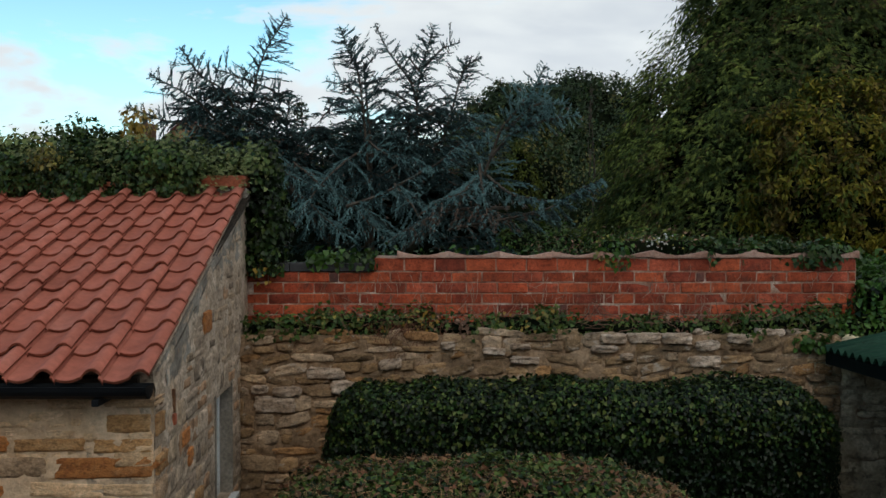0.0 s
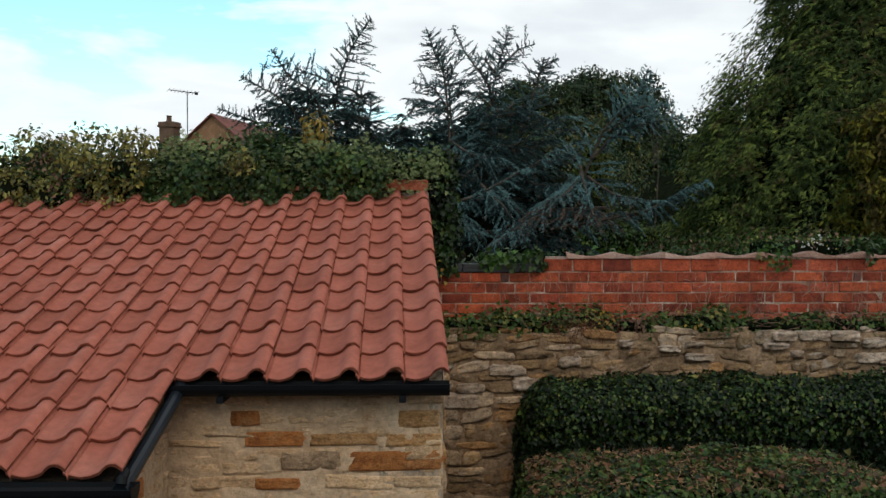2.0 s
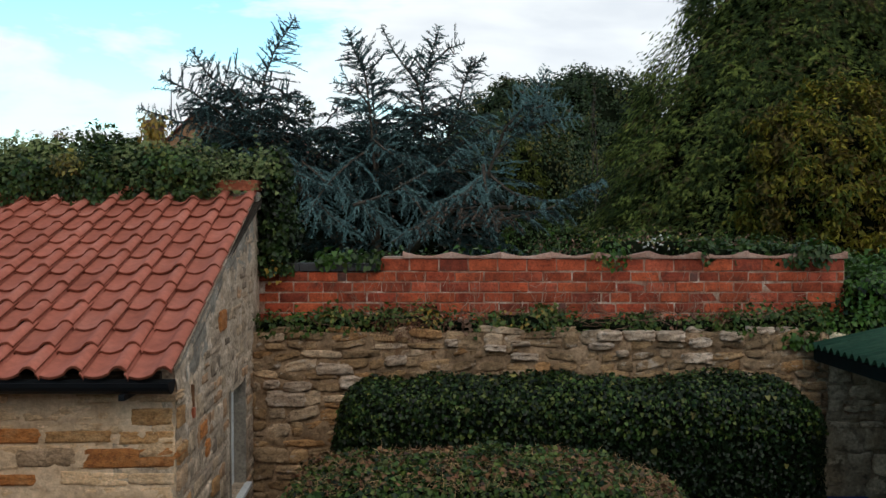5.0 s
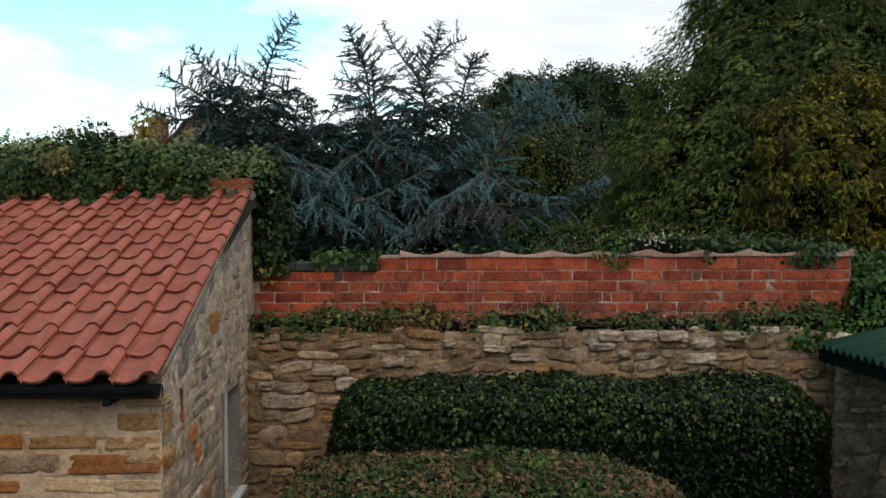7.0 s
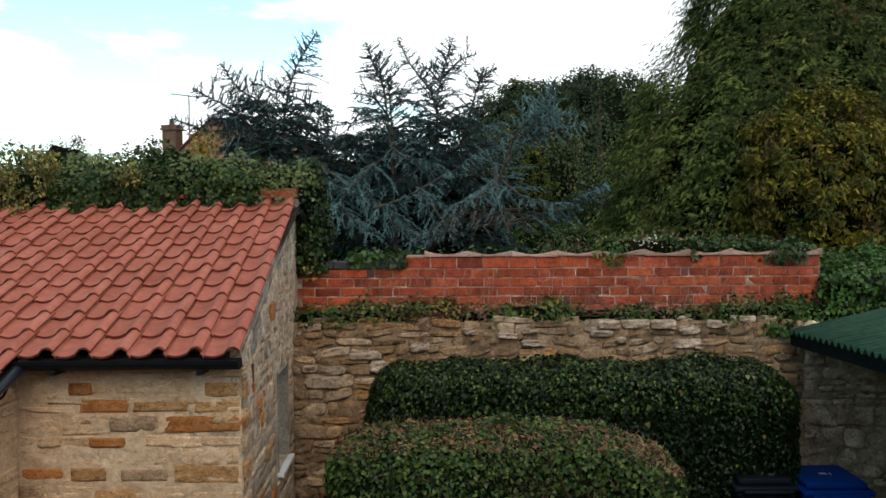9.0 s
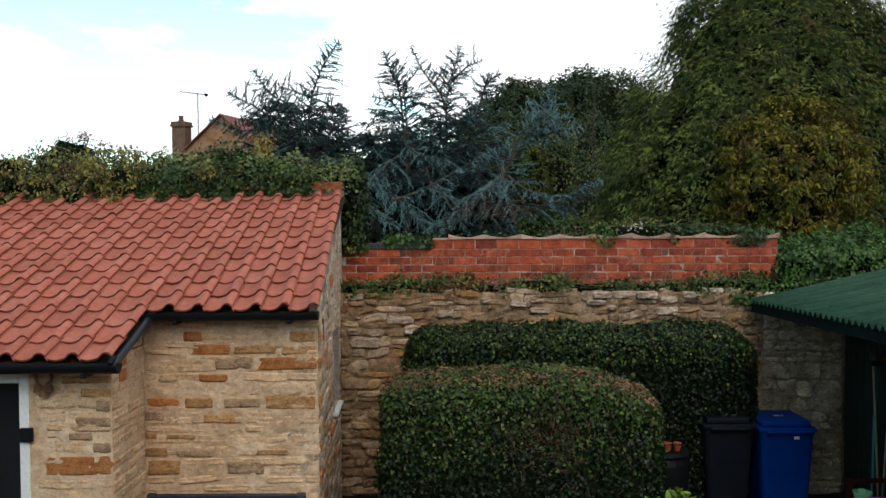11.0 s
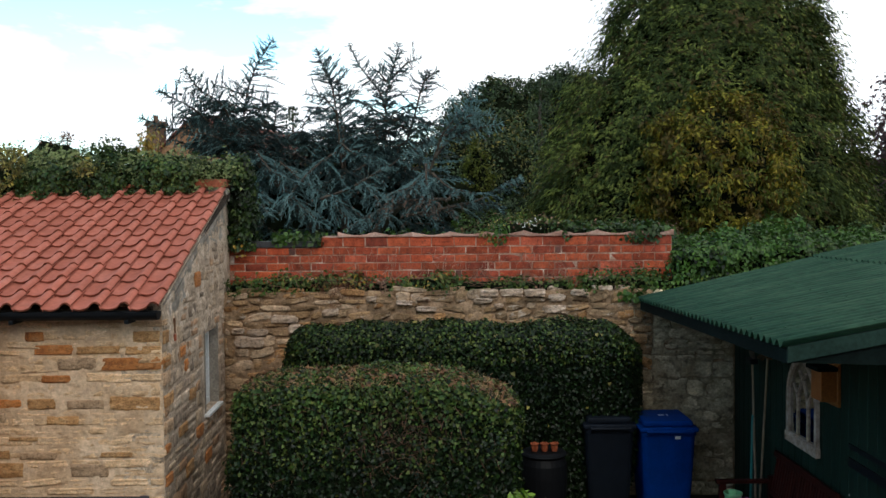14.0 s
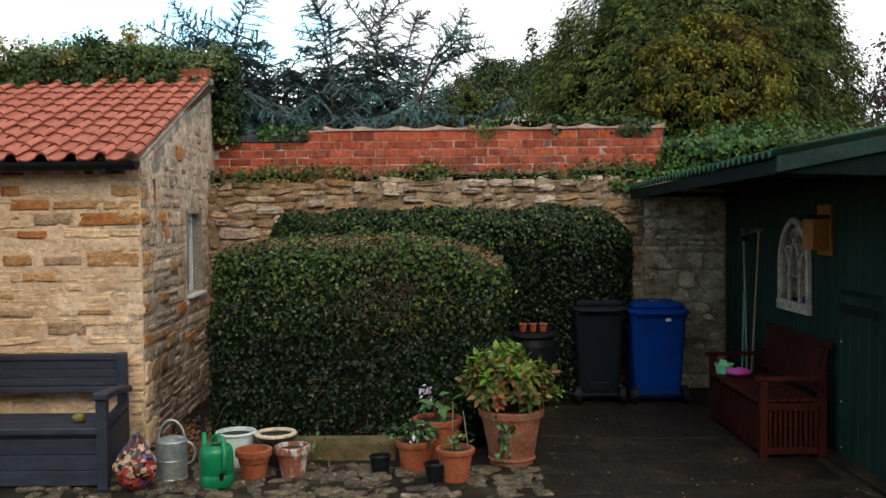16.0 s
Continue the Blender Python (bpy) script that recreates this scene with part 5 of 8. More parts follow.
mound("ledge_sprig", 160, (2.62, 6.46, 2.0), (2.82, 6.6, 2.1), 0.04, (0.03, 0.055), [(shrub_leaf, 1.0)], "light green sprig on the stone wall", "plant", amp=0.06, freq=3)


# ---- blue cedar ----
def bow(a, b, sag, n=14):
    """A curved line from a to b that arches up by sag."""
    t = np.linspace(0, 1, n)[:, None]
    p = np.array(a) * (1 - t) + np.array(b) * t
    p[:, 2] += sag * 4 * (t * (1 - t))[:, 0]
    return p


cedar = thing("blue_cedar", (-0.8, 14.4, 2.1), "wide blue-grey cedar with spiky leaders and drooping boughs", "tree")
tuft_p, tuft_d, tuft_pale, tuft_s = [], [], [], []


def twig_line(a, way, length, droop, step=0.022, pale=0.3, size=1.0):
    """Rosettes of needles along one curved shoot."""
    k = max(2, int(length / step))
    t = np.linspace(0, 1, k)[:, None]
    way = np.array(way) / np.linalg.norm(way)
    p = np.array(a) + way * t * length
    p[:, 2] -= droop * length * t[:, 0] ** 2
    d = np.tile(way, (k, 1))
    d[:, 2] -= 2 * droop * t[:, 0]
    tuft_p.append(p + rng.normal(0, 0.005, p.shape))
    tuft_d.append(d)
    tuft_pale.append(np.full(k, rng.random() < pale))
    tuft_s.append(size * (1.0 - 0.3 * t[:, 0]))


def through_points(points, n):
    """A smooth line through a few points."""
    pts = [Vector(p) for p in points]
    pts = [pts[0] * 2 - pts[1]] + pts + [pts[-1] * 2 - pts[-2]]
    out = []
    for k in np.linspace(0, len(points) - 1.0001, n):
        i, t = int(k), k - int(k)
        p0, p1, p2, p3 = pts[i:i + 4]
        out.append(0.5 * (2 * p1 + (p2 - p0) * t + (2 * p0 - 5 * p1 + 4 * p2 - p3) * t * t + (3 * p1 - p0 - 3 * p2 + p3) * t ** 3))
    return np.array(out)


def line_at(line, s):
    f = min(s, 0.9999) * (len(line) - 1)
    j = int(f)
    return line[j] + (line[j + 1] - line[j]) * (f - j), unit(line[min(j + 2, len(line) - 1)] - line[max(j - 1, 0)])


def leader(points, reach, pale=0.3, thick=0.022, bare=0.0):
    """A spiky shoot: stiff side twigs all round that stand off it, longest low down, thin and sparse at the tip."""
    line = through_points(points, 22)
    line += np.cumsum(rng.normal(0, 0.005, line.shape), 0)
    limb = bmesh.new()
    tube(limb, line, list(np.linspace(thick, 0.005, 22)), 5)
    part("leader", limb, bark, cedar)
    total = np.linalg.norm(np.diff(line, axis=0), axis=1).sum()
    for p, q in zip(line[8:-1], line[9:]):
        twig_line(p, q - p, np.linalg.norm(q - p), 0.0, 0.016, pale, 0.8)
    n, az = int(total * 35), rng.uniform(0, 6.28)
    for i in range(n):
        s = bare + (1 - bare) * (i + 0.5) / n
        a, d = line_at(line, s)
        e1 = unit(np.cross(d, (0, 1, 0)))
        e2 = np.cross(e1, d)
        az += 2.4 + rng.normal(0, 0.4)
        L = 0.06 + 1.3 * reach * (1 - s) ** 0.75 * rng.choice((0.3, 0.5, 0.8, 1.05, 1.3))
        if s < 0.8 and rng.random() < 0.06:
            L += 0.22
        way = e1 * math.cos(az) + 0.8 * e2 * math.sin(az) + d * rng.uniform(0.05, 0.55)
        twig_line(a, way, L, rng.uniform(-0.15, 0.12), 0.017, pale, 0.80)
        if L > 0.2:
            way = unit(way)
            flank = unit(np.cross(way, d))
            for s2 in np.arange(0.35, 0.95, 0.2):
                twig_line(a + way * L * s2, way * 0.9 + flank * rng.choice((-1, 1)) * 0.7 + d * rng.uniform(-0.2, 0.5), L * 0.36 * (1.25 - s2) * rng.uniform(0.6, 1.4), 0.0, 0.018, pale, 0.8)


def bough(points, reach=0.4, density=15, pale=0.75, size=1.15, hang_down=0.5, thick=0.024):
    """A spreading limb: a flat feathered fan of twigs with drooping ends, and tassels that hang below it."""
    line = through_points(points, 20)
    line += np.cumsum(rng.normal(0, 0.007, line.shape), 0)
    limb = bmesh.new()
    tube(limb, line, list(np.linspace(thick, 0.005, 20)), 5)
    part("bough", limb, bark, cedar)
    total = np.linalg.norm(np.diff(line, axis=0), axis=1).sum()
    for p, q in zip(line[5:-1], line[6:]):
        twig_line(p, q - p, np.linalg.norm(q - p), 0.0, 0.02, pale, size)
    n = int(total * density)
    for i in range(n):
        s = 0.06 + 0.94 * (i + rng.random()) / n
        a, d = line_at(line, s)
        flank = unit(np.cross(d, (0, 0, 1))) * (1 if i % 2 else -1)
        tassel = rng.random() < hang_down
        L = reach * (1.25 - 0.8 * s) * rng.choice((0.45, 0.7, 1.0, 1.3))
        if tassel:
            L *= 0.62
        way = unit(d * 0.75 + flank * 0.45 + np.array((0, 0, -rng.uniform(0.4, 0.9)))) if tassel else unit(d * rng.uniform(0.5, 0.9) + flank * 0.8 + np.array((0, 0, rng.uniform(-0.15, 0.3))))
        drop = rng.uniform(0.05, 0.3) if tassel else rng.uniform(0.2, 0.6)
        # tassels below the limb get fewer pale needles, as a shaded underside
        tint = pale * (0.5 if tassel else 1.0)
        twig_line(a, way, L, drop, 0.022, tint, size)
        if L > 0.2:
            for s2 in np.arange(0.25, 0.92, 0.17):
                side_way = unit(np.cross(way, (0, 0, 1)) + 1e-6) * rng.choice((-1, 1))
                twig_line(a + way * L * s2 - np.array((0, 0, drop * L * s2 * s2)), way * 0.9 + side_way * 0.6 - np.array((0, 0, 0.25 + drop)), L * 0.3 * (1.3 - s2), 0.2, 0.024, tint, size)


for points, reach in (
        (((-2.95, 14.2, 3.9), (-2.83, 14.1, 4.78), (-2.66, 14.0, 5.36), (-2.46, 14.0, 5.75), (-2.26, 14.0, 6.02)), 0.40),
        (((-2.9, 14.2, 4.2), (-3.08, 13.6, 4.86), (-3.38, 13.2, 5.14), (-3.56, 13.0, 5.46)), 0.36),
        (((-3.0, 14.2, 4.1), (-3.4, 13.5, 4.62), (-3.71, 13.2, 4.86), (-4.06, 13.0, 5.05)), 0.34),
        (((-2.34, 14.2, 4.89), (-2.68, 14.1, 5.06), (-3.02, 13.8, 5.16), (-3.29, 13.7, 5.26)), 0.22),
        (((-2.96, 14.0, 4.0), (-3.16, 13.5, 4.28), (-3.9, 13.2, 4.41), (-4.37, 13.0, 4.56)), 0.30),
        (((-2.3, 14.2, 3.6), (-2.31, 14.2, 4.49), (-2.28, 14.2, 4.95)), 0.36),
        (((-1.01, 13.8, 3.7), (-1.12, 13.5, 4.99), (-1.26, 13.4, 5.36), (-1.41, 13.4, 5.75)), 0.42),
        (((-0.95, 13.8, 3.9), (-1.0, 13.8, 4.89), (-1.03, 13.8, 5.35)), 0.44),
        (((-1.01, 13.8, 4.54), (-1.28, 13.6, 4.93), (-1.60, 13.4, 5.0)), 0.24),
        (((-0.29, 15.0, 4.80), (-0.43, 14.8, 5.24), (-0.73, 14.7, 5.66), (-0.97, 14.7, 6.12)), 0.24),
        (((-0.31, 15.0, 3.5), (-0.3, 15.0, 4.77), (-0.28, 15.0, 5.24), (-0.15, 15.0, 5.76), (-0.01, 15.0, 6.16)), 0.46),
        (((-0.20, 15.0, 5.50), (0.09, 15.0, 5.77), (0.37, 15.0, 5.87)), 0.15),
        (((-0.22, 15.0, 5.35), (-0.42, 15.0, 5.66), (-0.62, 15.0, 5.70)), 0.15),
        (((0.10, 14.6, 4.2), (0.35, 14.6, 5.09), (0.43, 14.6, 5.34), (0.48, 14.6, 5.60)), 0.32),
        (((0.42, 14.6, 5.30), (0.53, 14.6, 5.47), (0.70, 14.6, 5.57)), 0.14),
        (((0.55, 11.4, 3.35), (0.79, 11.1, 4.02), (1.05, 10.9, 4.32), (1.20, 10.87, 4.55), (1.33, 10.85, 4.80)), 0.30),
        (((0.85, 11.0, 4.05), (1.20, 10.8, 4.30), (1.58, 10.7, 4.36)), 0.18),
        (((0.95, 11.0, 4.00), (1.35, 10.8, 4.14), (1.70, 10.7, 4.19)), 0.20)):
    leader(points, reach, 0.85 if points[0][1] < 12 else 0.3)
# trunks that carry the leaders
for a, b, r in (((-1.0, 14.6, 2.0), (-0.2, 14.9, 4.0), 0.14), ((-1.2, 14.6, 2.0), (-2.9, 14.2, 4.2), 0.13), ((-1.05, 14.4, 2.4), (-1.0, 13.9, 4.0), 0.09), ((-0.8, 14.4, 2.1), (0.55, 11.4, 3.4), 0.10)):
    limb = bmesh.new()
    tube(limb, bow(a, b, 0.1, 8), list(np.linspace(r, r * 0.4, 8)), 8)
    part("trunk", limb, bark, cedar)
# the large boughs that can be told apart
for points, reach, pale, hang_down in (
        (((0.70, 11.2, 3.75), (1.05, 10.9, 4.10), (1.35, 10.8, 4.22)), 0.30, 0.7, 0.4),
        (((0.17, 11.3, 2.85), (0.78, 11.1, 2.95), (1.36, 10.95, 3.10), (1.67, 10.8, 3.28), (1.98, 10.6, 3.44)), 0.42, 0.7, 0.85),
        (((0.92, 11.3, 3.12), (0.17, 11.07, 3.06), (-0.26, 10.83, 2.80), (-0.55, 10.6, 2.62)), 0.40, 0.55, 0.7),
        (((-1.18, 12.2, 3.15), (-0.71, 12.0, 3.33), (-0.14, 11.8, 3.62), (0.17, 11.6, 3.86), (0.60, 11.4, 4.05)), 0.42, 0.75, 0.6),
        (((0.55, 11.3, 3.66), (0.58, 10.95, 3.28), (0.70, 10.6, 2.80)), 0.42, 0.6, 0.6),
        (((0.60, 11.3, 3.55), (0.30, 10.95, 3.28), (-0.05, 10.6, 3.17)), 0.42, 0.9, 0.6),
        (((0.66, 11.3, 3.50), (0.92, 10.95, 3.22), (1.27, 10.6, 3.14)), 0.38, 0.8, 0.5),
        (((-0.34, 14.6, 4.11), (-0.81, 13.8, 3.61), (-1.25, 13.2, 3.40)), 0.5, 0.5, 0.5),
        (((-0.34, 14.6, 4.06), (0.07, 14.0, 4.22), (0.65, 13.6, 4.55)), 0.42, 0.4, 0.3),
        (((-2.17, 14.0, 3.87), (-1.58, 13.2, 3.49), (-0.88, 12.6, 3.15)), 0.5, 0.8, 0.5),
        (((-2.12, 13.6, 3.41), (-1.65, 12.9, 3.11), (-1.24, 12.5, 2.74)), 0.5, 0.85, 0.6),
        (((-1.11, 13.8, 4.01), (-1.47, 13.0, 3.58), (-1.87, 12.5, 2.92)), 0.5, 0.6, 0.6),
        (((-1.06, 13.8, 4.20), (-0.64, 13.3, 3.92), (-0.20, 13.0, 3.86)), 0.44, 0.5, 0.5),
        (((-1.27, 13.4, 3.21), (-0.95, 12.9, 3.02), (-0.70, 12.6, 2.80)), 0.45, 0.9, 0.6),
        (((-0.30, 14.8, 4.18), (-0.59, 14.3, 4.58), (-0.87, 14.0, 4.70)), 0.30, 0.3, 0.3),
        (((-0.30, 15.0, 4.67), (0.17, 14.5, 4.72), (0.57, 14.2, 4.60)), 0.30, 0.3, 0.3),
        (((-2.6, 13.9, 4.1), (-2.2, 13.2, 3.7), (-1.7, 12.7, 3.45)), 0.46, 0.6, 0.5),
        (((-2.8, 13.9, 3.7), (-2.5, 13.0, 3.3), (-2.1, 12.5, 2.95)), 0.5, 0.6, 0.6),
        (((-0.6, 13.2, 3.5), (-0.3, 12.6, 3.15), (0.0, 12.2, 2.7)), 0.46, 0.6, 0.6),
        (((0.0, 14.6, 3.7), (0.3, 13.8, 3.5), (0.7, 13.2, 3.55)), 0.44, 0.4, 0.5)):
    bough(points, reach, 20, pale, 1.0, hang_down * 0.75)
# the dim mass of twigs behind and between them: few pale needles, so shade is put into colour
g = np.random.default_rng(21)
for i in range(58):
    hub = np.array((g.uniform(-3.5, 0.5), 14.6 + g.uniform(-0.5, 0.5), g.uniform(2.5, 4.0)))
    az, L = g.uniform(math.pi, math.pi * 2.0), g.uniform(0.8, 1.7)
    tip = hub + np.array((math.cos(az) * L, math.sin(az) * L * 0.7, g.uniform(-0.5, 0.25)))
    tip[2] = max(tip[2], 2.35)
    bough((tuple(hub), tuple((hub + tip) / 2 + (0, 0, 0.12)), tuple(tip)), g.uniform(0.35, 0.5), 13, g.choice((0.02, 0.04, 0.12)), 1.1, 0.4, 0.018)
for i in range(76):
    x = g.choice((-3.2, -2.9, -2.4, -1.7, -1.05, -0.3, 0.1))
    hub = np.array((x + g.normal(0, 0.15), 14.2, g.uniform(3.7, 4.72)))
    az = g.uniform(0, 2 * math.pi)
    tip = hub + np.array((math.cos(az) * 0.85, math.sin(az) * 0.4, g.uniform(-0.05, 0.35)))
    bough((tuple(hub), tuple((hub + tip) / 2 + (0, 0, 0.04)), tuple(tip)), 0.36, 16, 0.2, 1.0, 0.25, 0.015)
for i in range(120):
    hub = np.array((g.uniform(-3.5, 0.4), 14.5 + g.uniform(-0.3, 0.5), g.uniform(3.2, 4.15)))
    hub[2] += 0.38 * g.random() * (-2.5 < hub[0] < -0.2)
    if abs(hub[0] + 1.75) < 0.15:
        continue
    az = g.uniform(0, 2 * math.pi)
    tip = hub + np.array((math.cos(az) * 0.8, math.sin(az) * 0.4, g.uniform(-0.2, 0.35)))
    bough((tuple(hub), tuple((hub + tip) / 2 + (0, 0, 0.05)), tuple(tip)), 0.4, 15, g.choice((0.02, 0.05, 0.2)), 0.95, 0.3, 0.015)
for i in range(44):
    hub = np.array((g.uniform(-3.5, -2.3), 14.0 + g.uniform(-0.4, 0.2), g.uniform(4.1, 4.85)))
    tip = hub + np.array((g.uniform(-0.7, 0.4), g.uniform(-0.4, 0.2), g.uniform(0.0, 0.3)))
    bough((tuple(hub), tuple((hub + tip) / 2 + (0, 0, 0.03)), tuple(tip)), 0.32, 18, 0.15, 0.85, 0.1, 0.014)
P, D = np.concatenate(tuft_p), np.concatenate(tuft_d)
side = np.cross(D, rng.normal(0, 1, D.shape))
pale_twig = np.concatenate(tuft_pale)
brown = (rng.random(len(P)) < 0.02) | ((rng.random(len(P)) < 0.45 * np.exp(-((P[:, 2] - 2.98) / 0.16) ** 2)) & (P[:, 1] < 11.6) & (P[:, 0] > -0.4) & (P[:, 0] < 1.1))
size = np.concatenate(tuft_s) * rng.uniform(0.036, 0.052, len(P))
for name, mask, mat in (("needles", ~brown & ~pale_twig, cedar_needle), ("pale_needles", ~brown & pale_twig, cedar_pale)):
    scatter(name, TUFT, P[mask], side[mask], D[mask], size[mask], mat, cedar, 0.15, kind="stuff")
scatter("dry_foliage", TUFT, P[brown], side[brown], D[brown], rng.uniform(0.03, 0.045, brown.sum()), cedar_cone, cedar, 0.15, kind="stuff")
# solid near-black lump behind the boughs, put in for the shade there
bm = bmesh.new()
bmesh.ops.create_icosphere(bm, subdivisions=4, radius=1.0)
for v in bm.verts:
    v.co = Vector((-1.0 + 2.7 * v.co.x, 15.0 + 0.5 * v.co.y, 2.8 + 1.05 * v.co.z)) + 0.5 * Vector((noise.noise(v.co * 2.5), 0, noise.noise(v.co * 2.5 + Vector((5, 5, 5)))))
part("inner_shade", bm, shade_core, cedar, "dark lump for the shade among the inner twigs")


# ---- tall conifer ----
conifer = thing("conifer", (5.5, 13.2, 2.1), "tall dense green conifer with feathery drooping sprays", "tree")
CX, CY = 5.4, 13.15
PLUME = ([(0.50 * x, y, z) for x, y, z in ((0, 0, 0), (0.11, 0.5, 0.03), (0, 1, -0.12), (-0.11, 0.5, 0.03), (0.02, 0.02, 0), (0.30, 0.38, 0.0), (0.42, 0.80, -0.10), (0.14, 0.42, 0.02),
                                         (-0.02, 0.02, 0), (-0.14, 0.42, 0.02), (-0.42, 0.80, -0.10), (-0.30, 0.38, 0.0))],
         [(0, 1, 2), (0, 2, 3), (4, 5, 6), (4, 6, 7), (8, 9, 10), (8, 10, 11)])


def cone_r(z):
    return np.interp(z, (2.0, 3.0, 3.9, 4.8, 5.54, 6.05, 6.62, 7.4, 8.1, 8.6), (2.88, 2.88, 2.68, 2.38, 2.02, 1.92, 1.48, 0.96, 0.46, 0.05))


def cone_x(z):
    return np.interp(z, (2.0, 4.0, 5.0, 6.0, 8.0), (5.2, 5.23, 5.28, 5.46, 5.5))


def cone_squash(z):
    return np.interp(z, (2.0, 4.0, 5.6, 8.0), (0.80, 0.80, 0.72, 0.75))


# near-black body set inside the crown as the shade between its sprays
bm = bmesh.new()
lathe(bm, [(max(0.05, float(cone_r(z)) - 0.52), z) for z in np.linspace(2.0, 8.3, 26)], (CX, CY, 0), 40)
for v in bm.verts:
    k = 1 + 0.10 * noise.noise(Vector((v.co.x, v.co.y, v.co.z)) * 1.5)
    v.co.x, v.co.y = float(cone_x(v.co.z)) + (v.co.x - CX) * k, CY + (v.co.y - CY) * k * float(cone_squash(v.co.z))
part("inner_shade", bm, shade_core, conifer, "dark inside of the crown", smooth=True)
bm = bmesh.new()
tube(bm, [(CX, CY, 1.9), (CX, CY, 6), (CX, CY, 8.4)], [0.28, 0.2, 0.03], 10)
part("trunk", bm, bark, conifer)
# boughs: each a tuft of strands that rise a little, arch out and droop; every strand carries narrow feathered sprays
nb, nf, m = 2000, 10, 5
bz = 2.1 + 6.3 * rng.random(nb) ** 1.05
baz = rng.uniform(math.pi * 0.88, math.pi * 2.12, nb)
brad = np.maximum(0.02, cone_r(bz) - 0.16 - 0.42 * rng.random(nb) ** 1.6)
bh = np.column_stack((cone_x(bz) + brad * np.cos(baz), CY + cone_squash(bz) * brad * np.sin(baz), bz))
bh += wobble(bh, 1.1, 0.26) * np.column_stack((np.cos(baz), np.sin(baz), 0 * baz))
lower_left = np.clip((4.6 - bh[:, 0]) / 1.2, 0, 1) * np.clip((5.6 - bz) / 1.4, 0, 1)
blight = np.clip(rng.beta(0.8, 2.2, nb) + 0.34 * lower_left, 0.02, 0.9)
bsize = rng.uniform(0.75, 1.35, nb)
fb = np.repeat(np.arange(nb), nf)
n = len(fb)
az = baz[fb]
round_out = np.column_stack((np.cos(az), np.sin(az), 0 * az))
lean = az + rng.normal(0, 0.85, n)
rise = rng.normal(0.45, 0.55, n)
way = np.column_stack((np.cos(lean), np.sin(lean), rise))
hub = bh[fb] + rng.normal(0, 0.05, (n, 3))
long, fall = rng.uniform(0.12, 0.36, n) * bsize[fb], rng.uniform(0.35, 1.3, n)
# rising strands take the lighter sprays more often: top light put into colour
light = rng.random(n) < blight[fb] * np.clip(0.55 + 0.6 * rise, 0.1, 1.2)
dull = rng.random(n) < np.where(rng.random(nb) < 0.14, 0.45, 0.03)[fb]
tn = np.repeat(np.arange(n), m)
s = np.tile(np.linspace(0.15, 1.0, m), n)
flank = np.column_stack((-np.sin(lean), np.cos(lean), 0 * lean))[tn]
spread = rng.normal(0, 0.03, len(s))
P = hub[tn] + way[tn] * (s * long[tn])[:, None] + flank * spread[:, None] + rng.normal(0, 0.012, (len(s), 3))
P[:, 2] -= long[tn] * fall[tn] * s ** 2
tips = way[tn] + flank * (spread * 11)[:, None] - np.array((0, 0, 1.0)) * (1.7 * fall[tn] * s - 0.1)[:, None]
face = round_out[tn] * 0.7 + (0, 0, 0.7)
size = rng.uniform(0.07, 0.135, len(P))
for name, mask, mat in (("sprays", ~light & ~dull, conifer_spray), ("light_sprays", light & ~dull, conifer_lit), ("brown_sprays", dull, conifer_brown)):
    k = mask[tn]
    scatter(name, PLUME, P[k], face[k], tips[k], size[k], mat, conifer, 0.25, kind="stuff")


def crown(top, n, c, r, size, mats, shape=LEAFLET, clump=0.25, shell=0.35, jitter=0.7, below=-0.85, inner=0.72, uneven=0.22, per_clump=28):
    """An uneven crown of leaves in clumps round a centre, with gaps, over a dark inside."""
    c, r = np.array(c, float), np.array(r, float)
    # near-black body that stands for the shade seen through the gaps
    if inner:
        bm = bmesh.new()
        bmesh.ops.create_icosphere(bm, subdivisions=3, radius=1.0)
        for v in bm.verts:
            k = inner * (1 + 0.3 * noise.noise(v.co * 2.2))
            v.co = Vector(c + np.array(v.co) * r * k)
        part("inner_shade", bm, shade_core, top, "dark inside of the crown", smooth=True)
    hubs = max(20, n // per_clump)
    d = unit(rng.normal(0, 1, (hubs, 3)))
    d = d[d[:, 2] > below]
    bump = 1 + wobble(d, 1.8, uneven) + wobble(d, 4.5, 0.45 * uneven)
    h = c + d * r * bump * (1 - shell * rng.random((len(d), 1)) ** 2)
    idx = rng.integers(len(h), size=n)
    p = h[idx] + rng.normal(0, clump, (n, 3)) * r.mean() * 0.28
    nn = unit((p - c) / r) + (0, 0, 0.35)
    share, edge = np.clip(rng.random(len(h))[idx] + rng.normal(0, 0.08, n), 0, 0.9999), 0.0
    for i, (mat, k) in enumerate(mats):
        m = (share >= edge) & (share < edge + k)
        edge += k
        scatter("leaves" if i == 0 else "tinted_leaves", shape, p[m], nn[m], rng.normal(0, 0.8, (m.sum(), 3)) + 1.4 * DOWN, rng.uniform(*size, m.sum()), mat, top, jitter, kind="stuff")


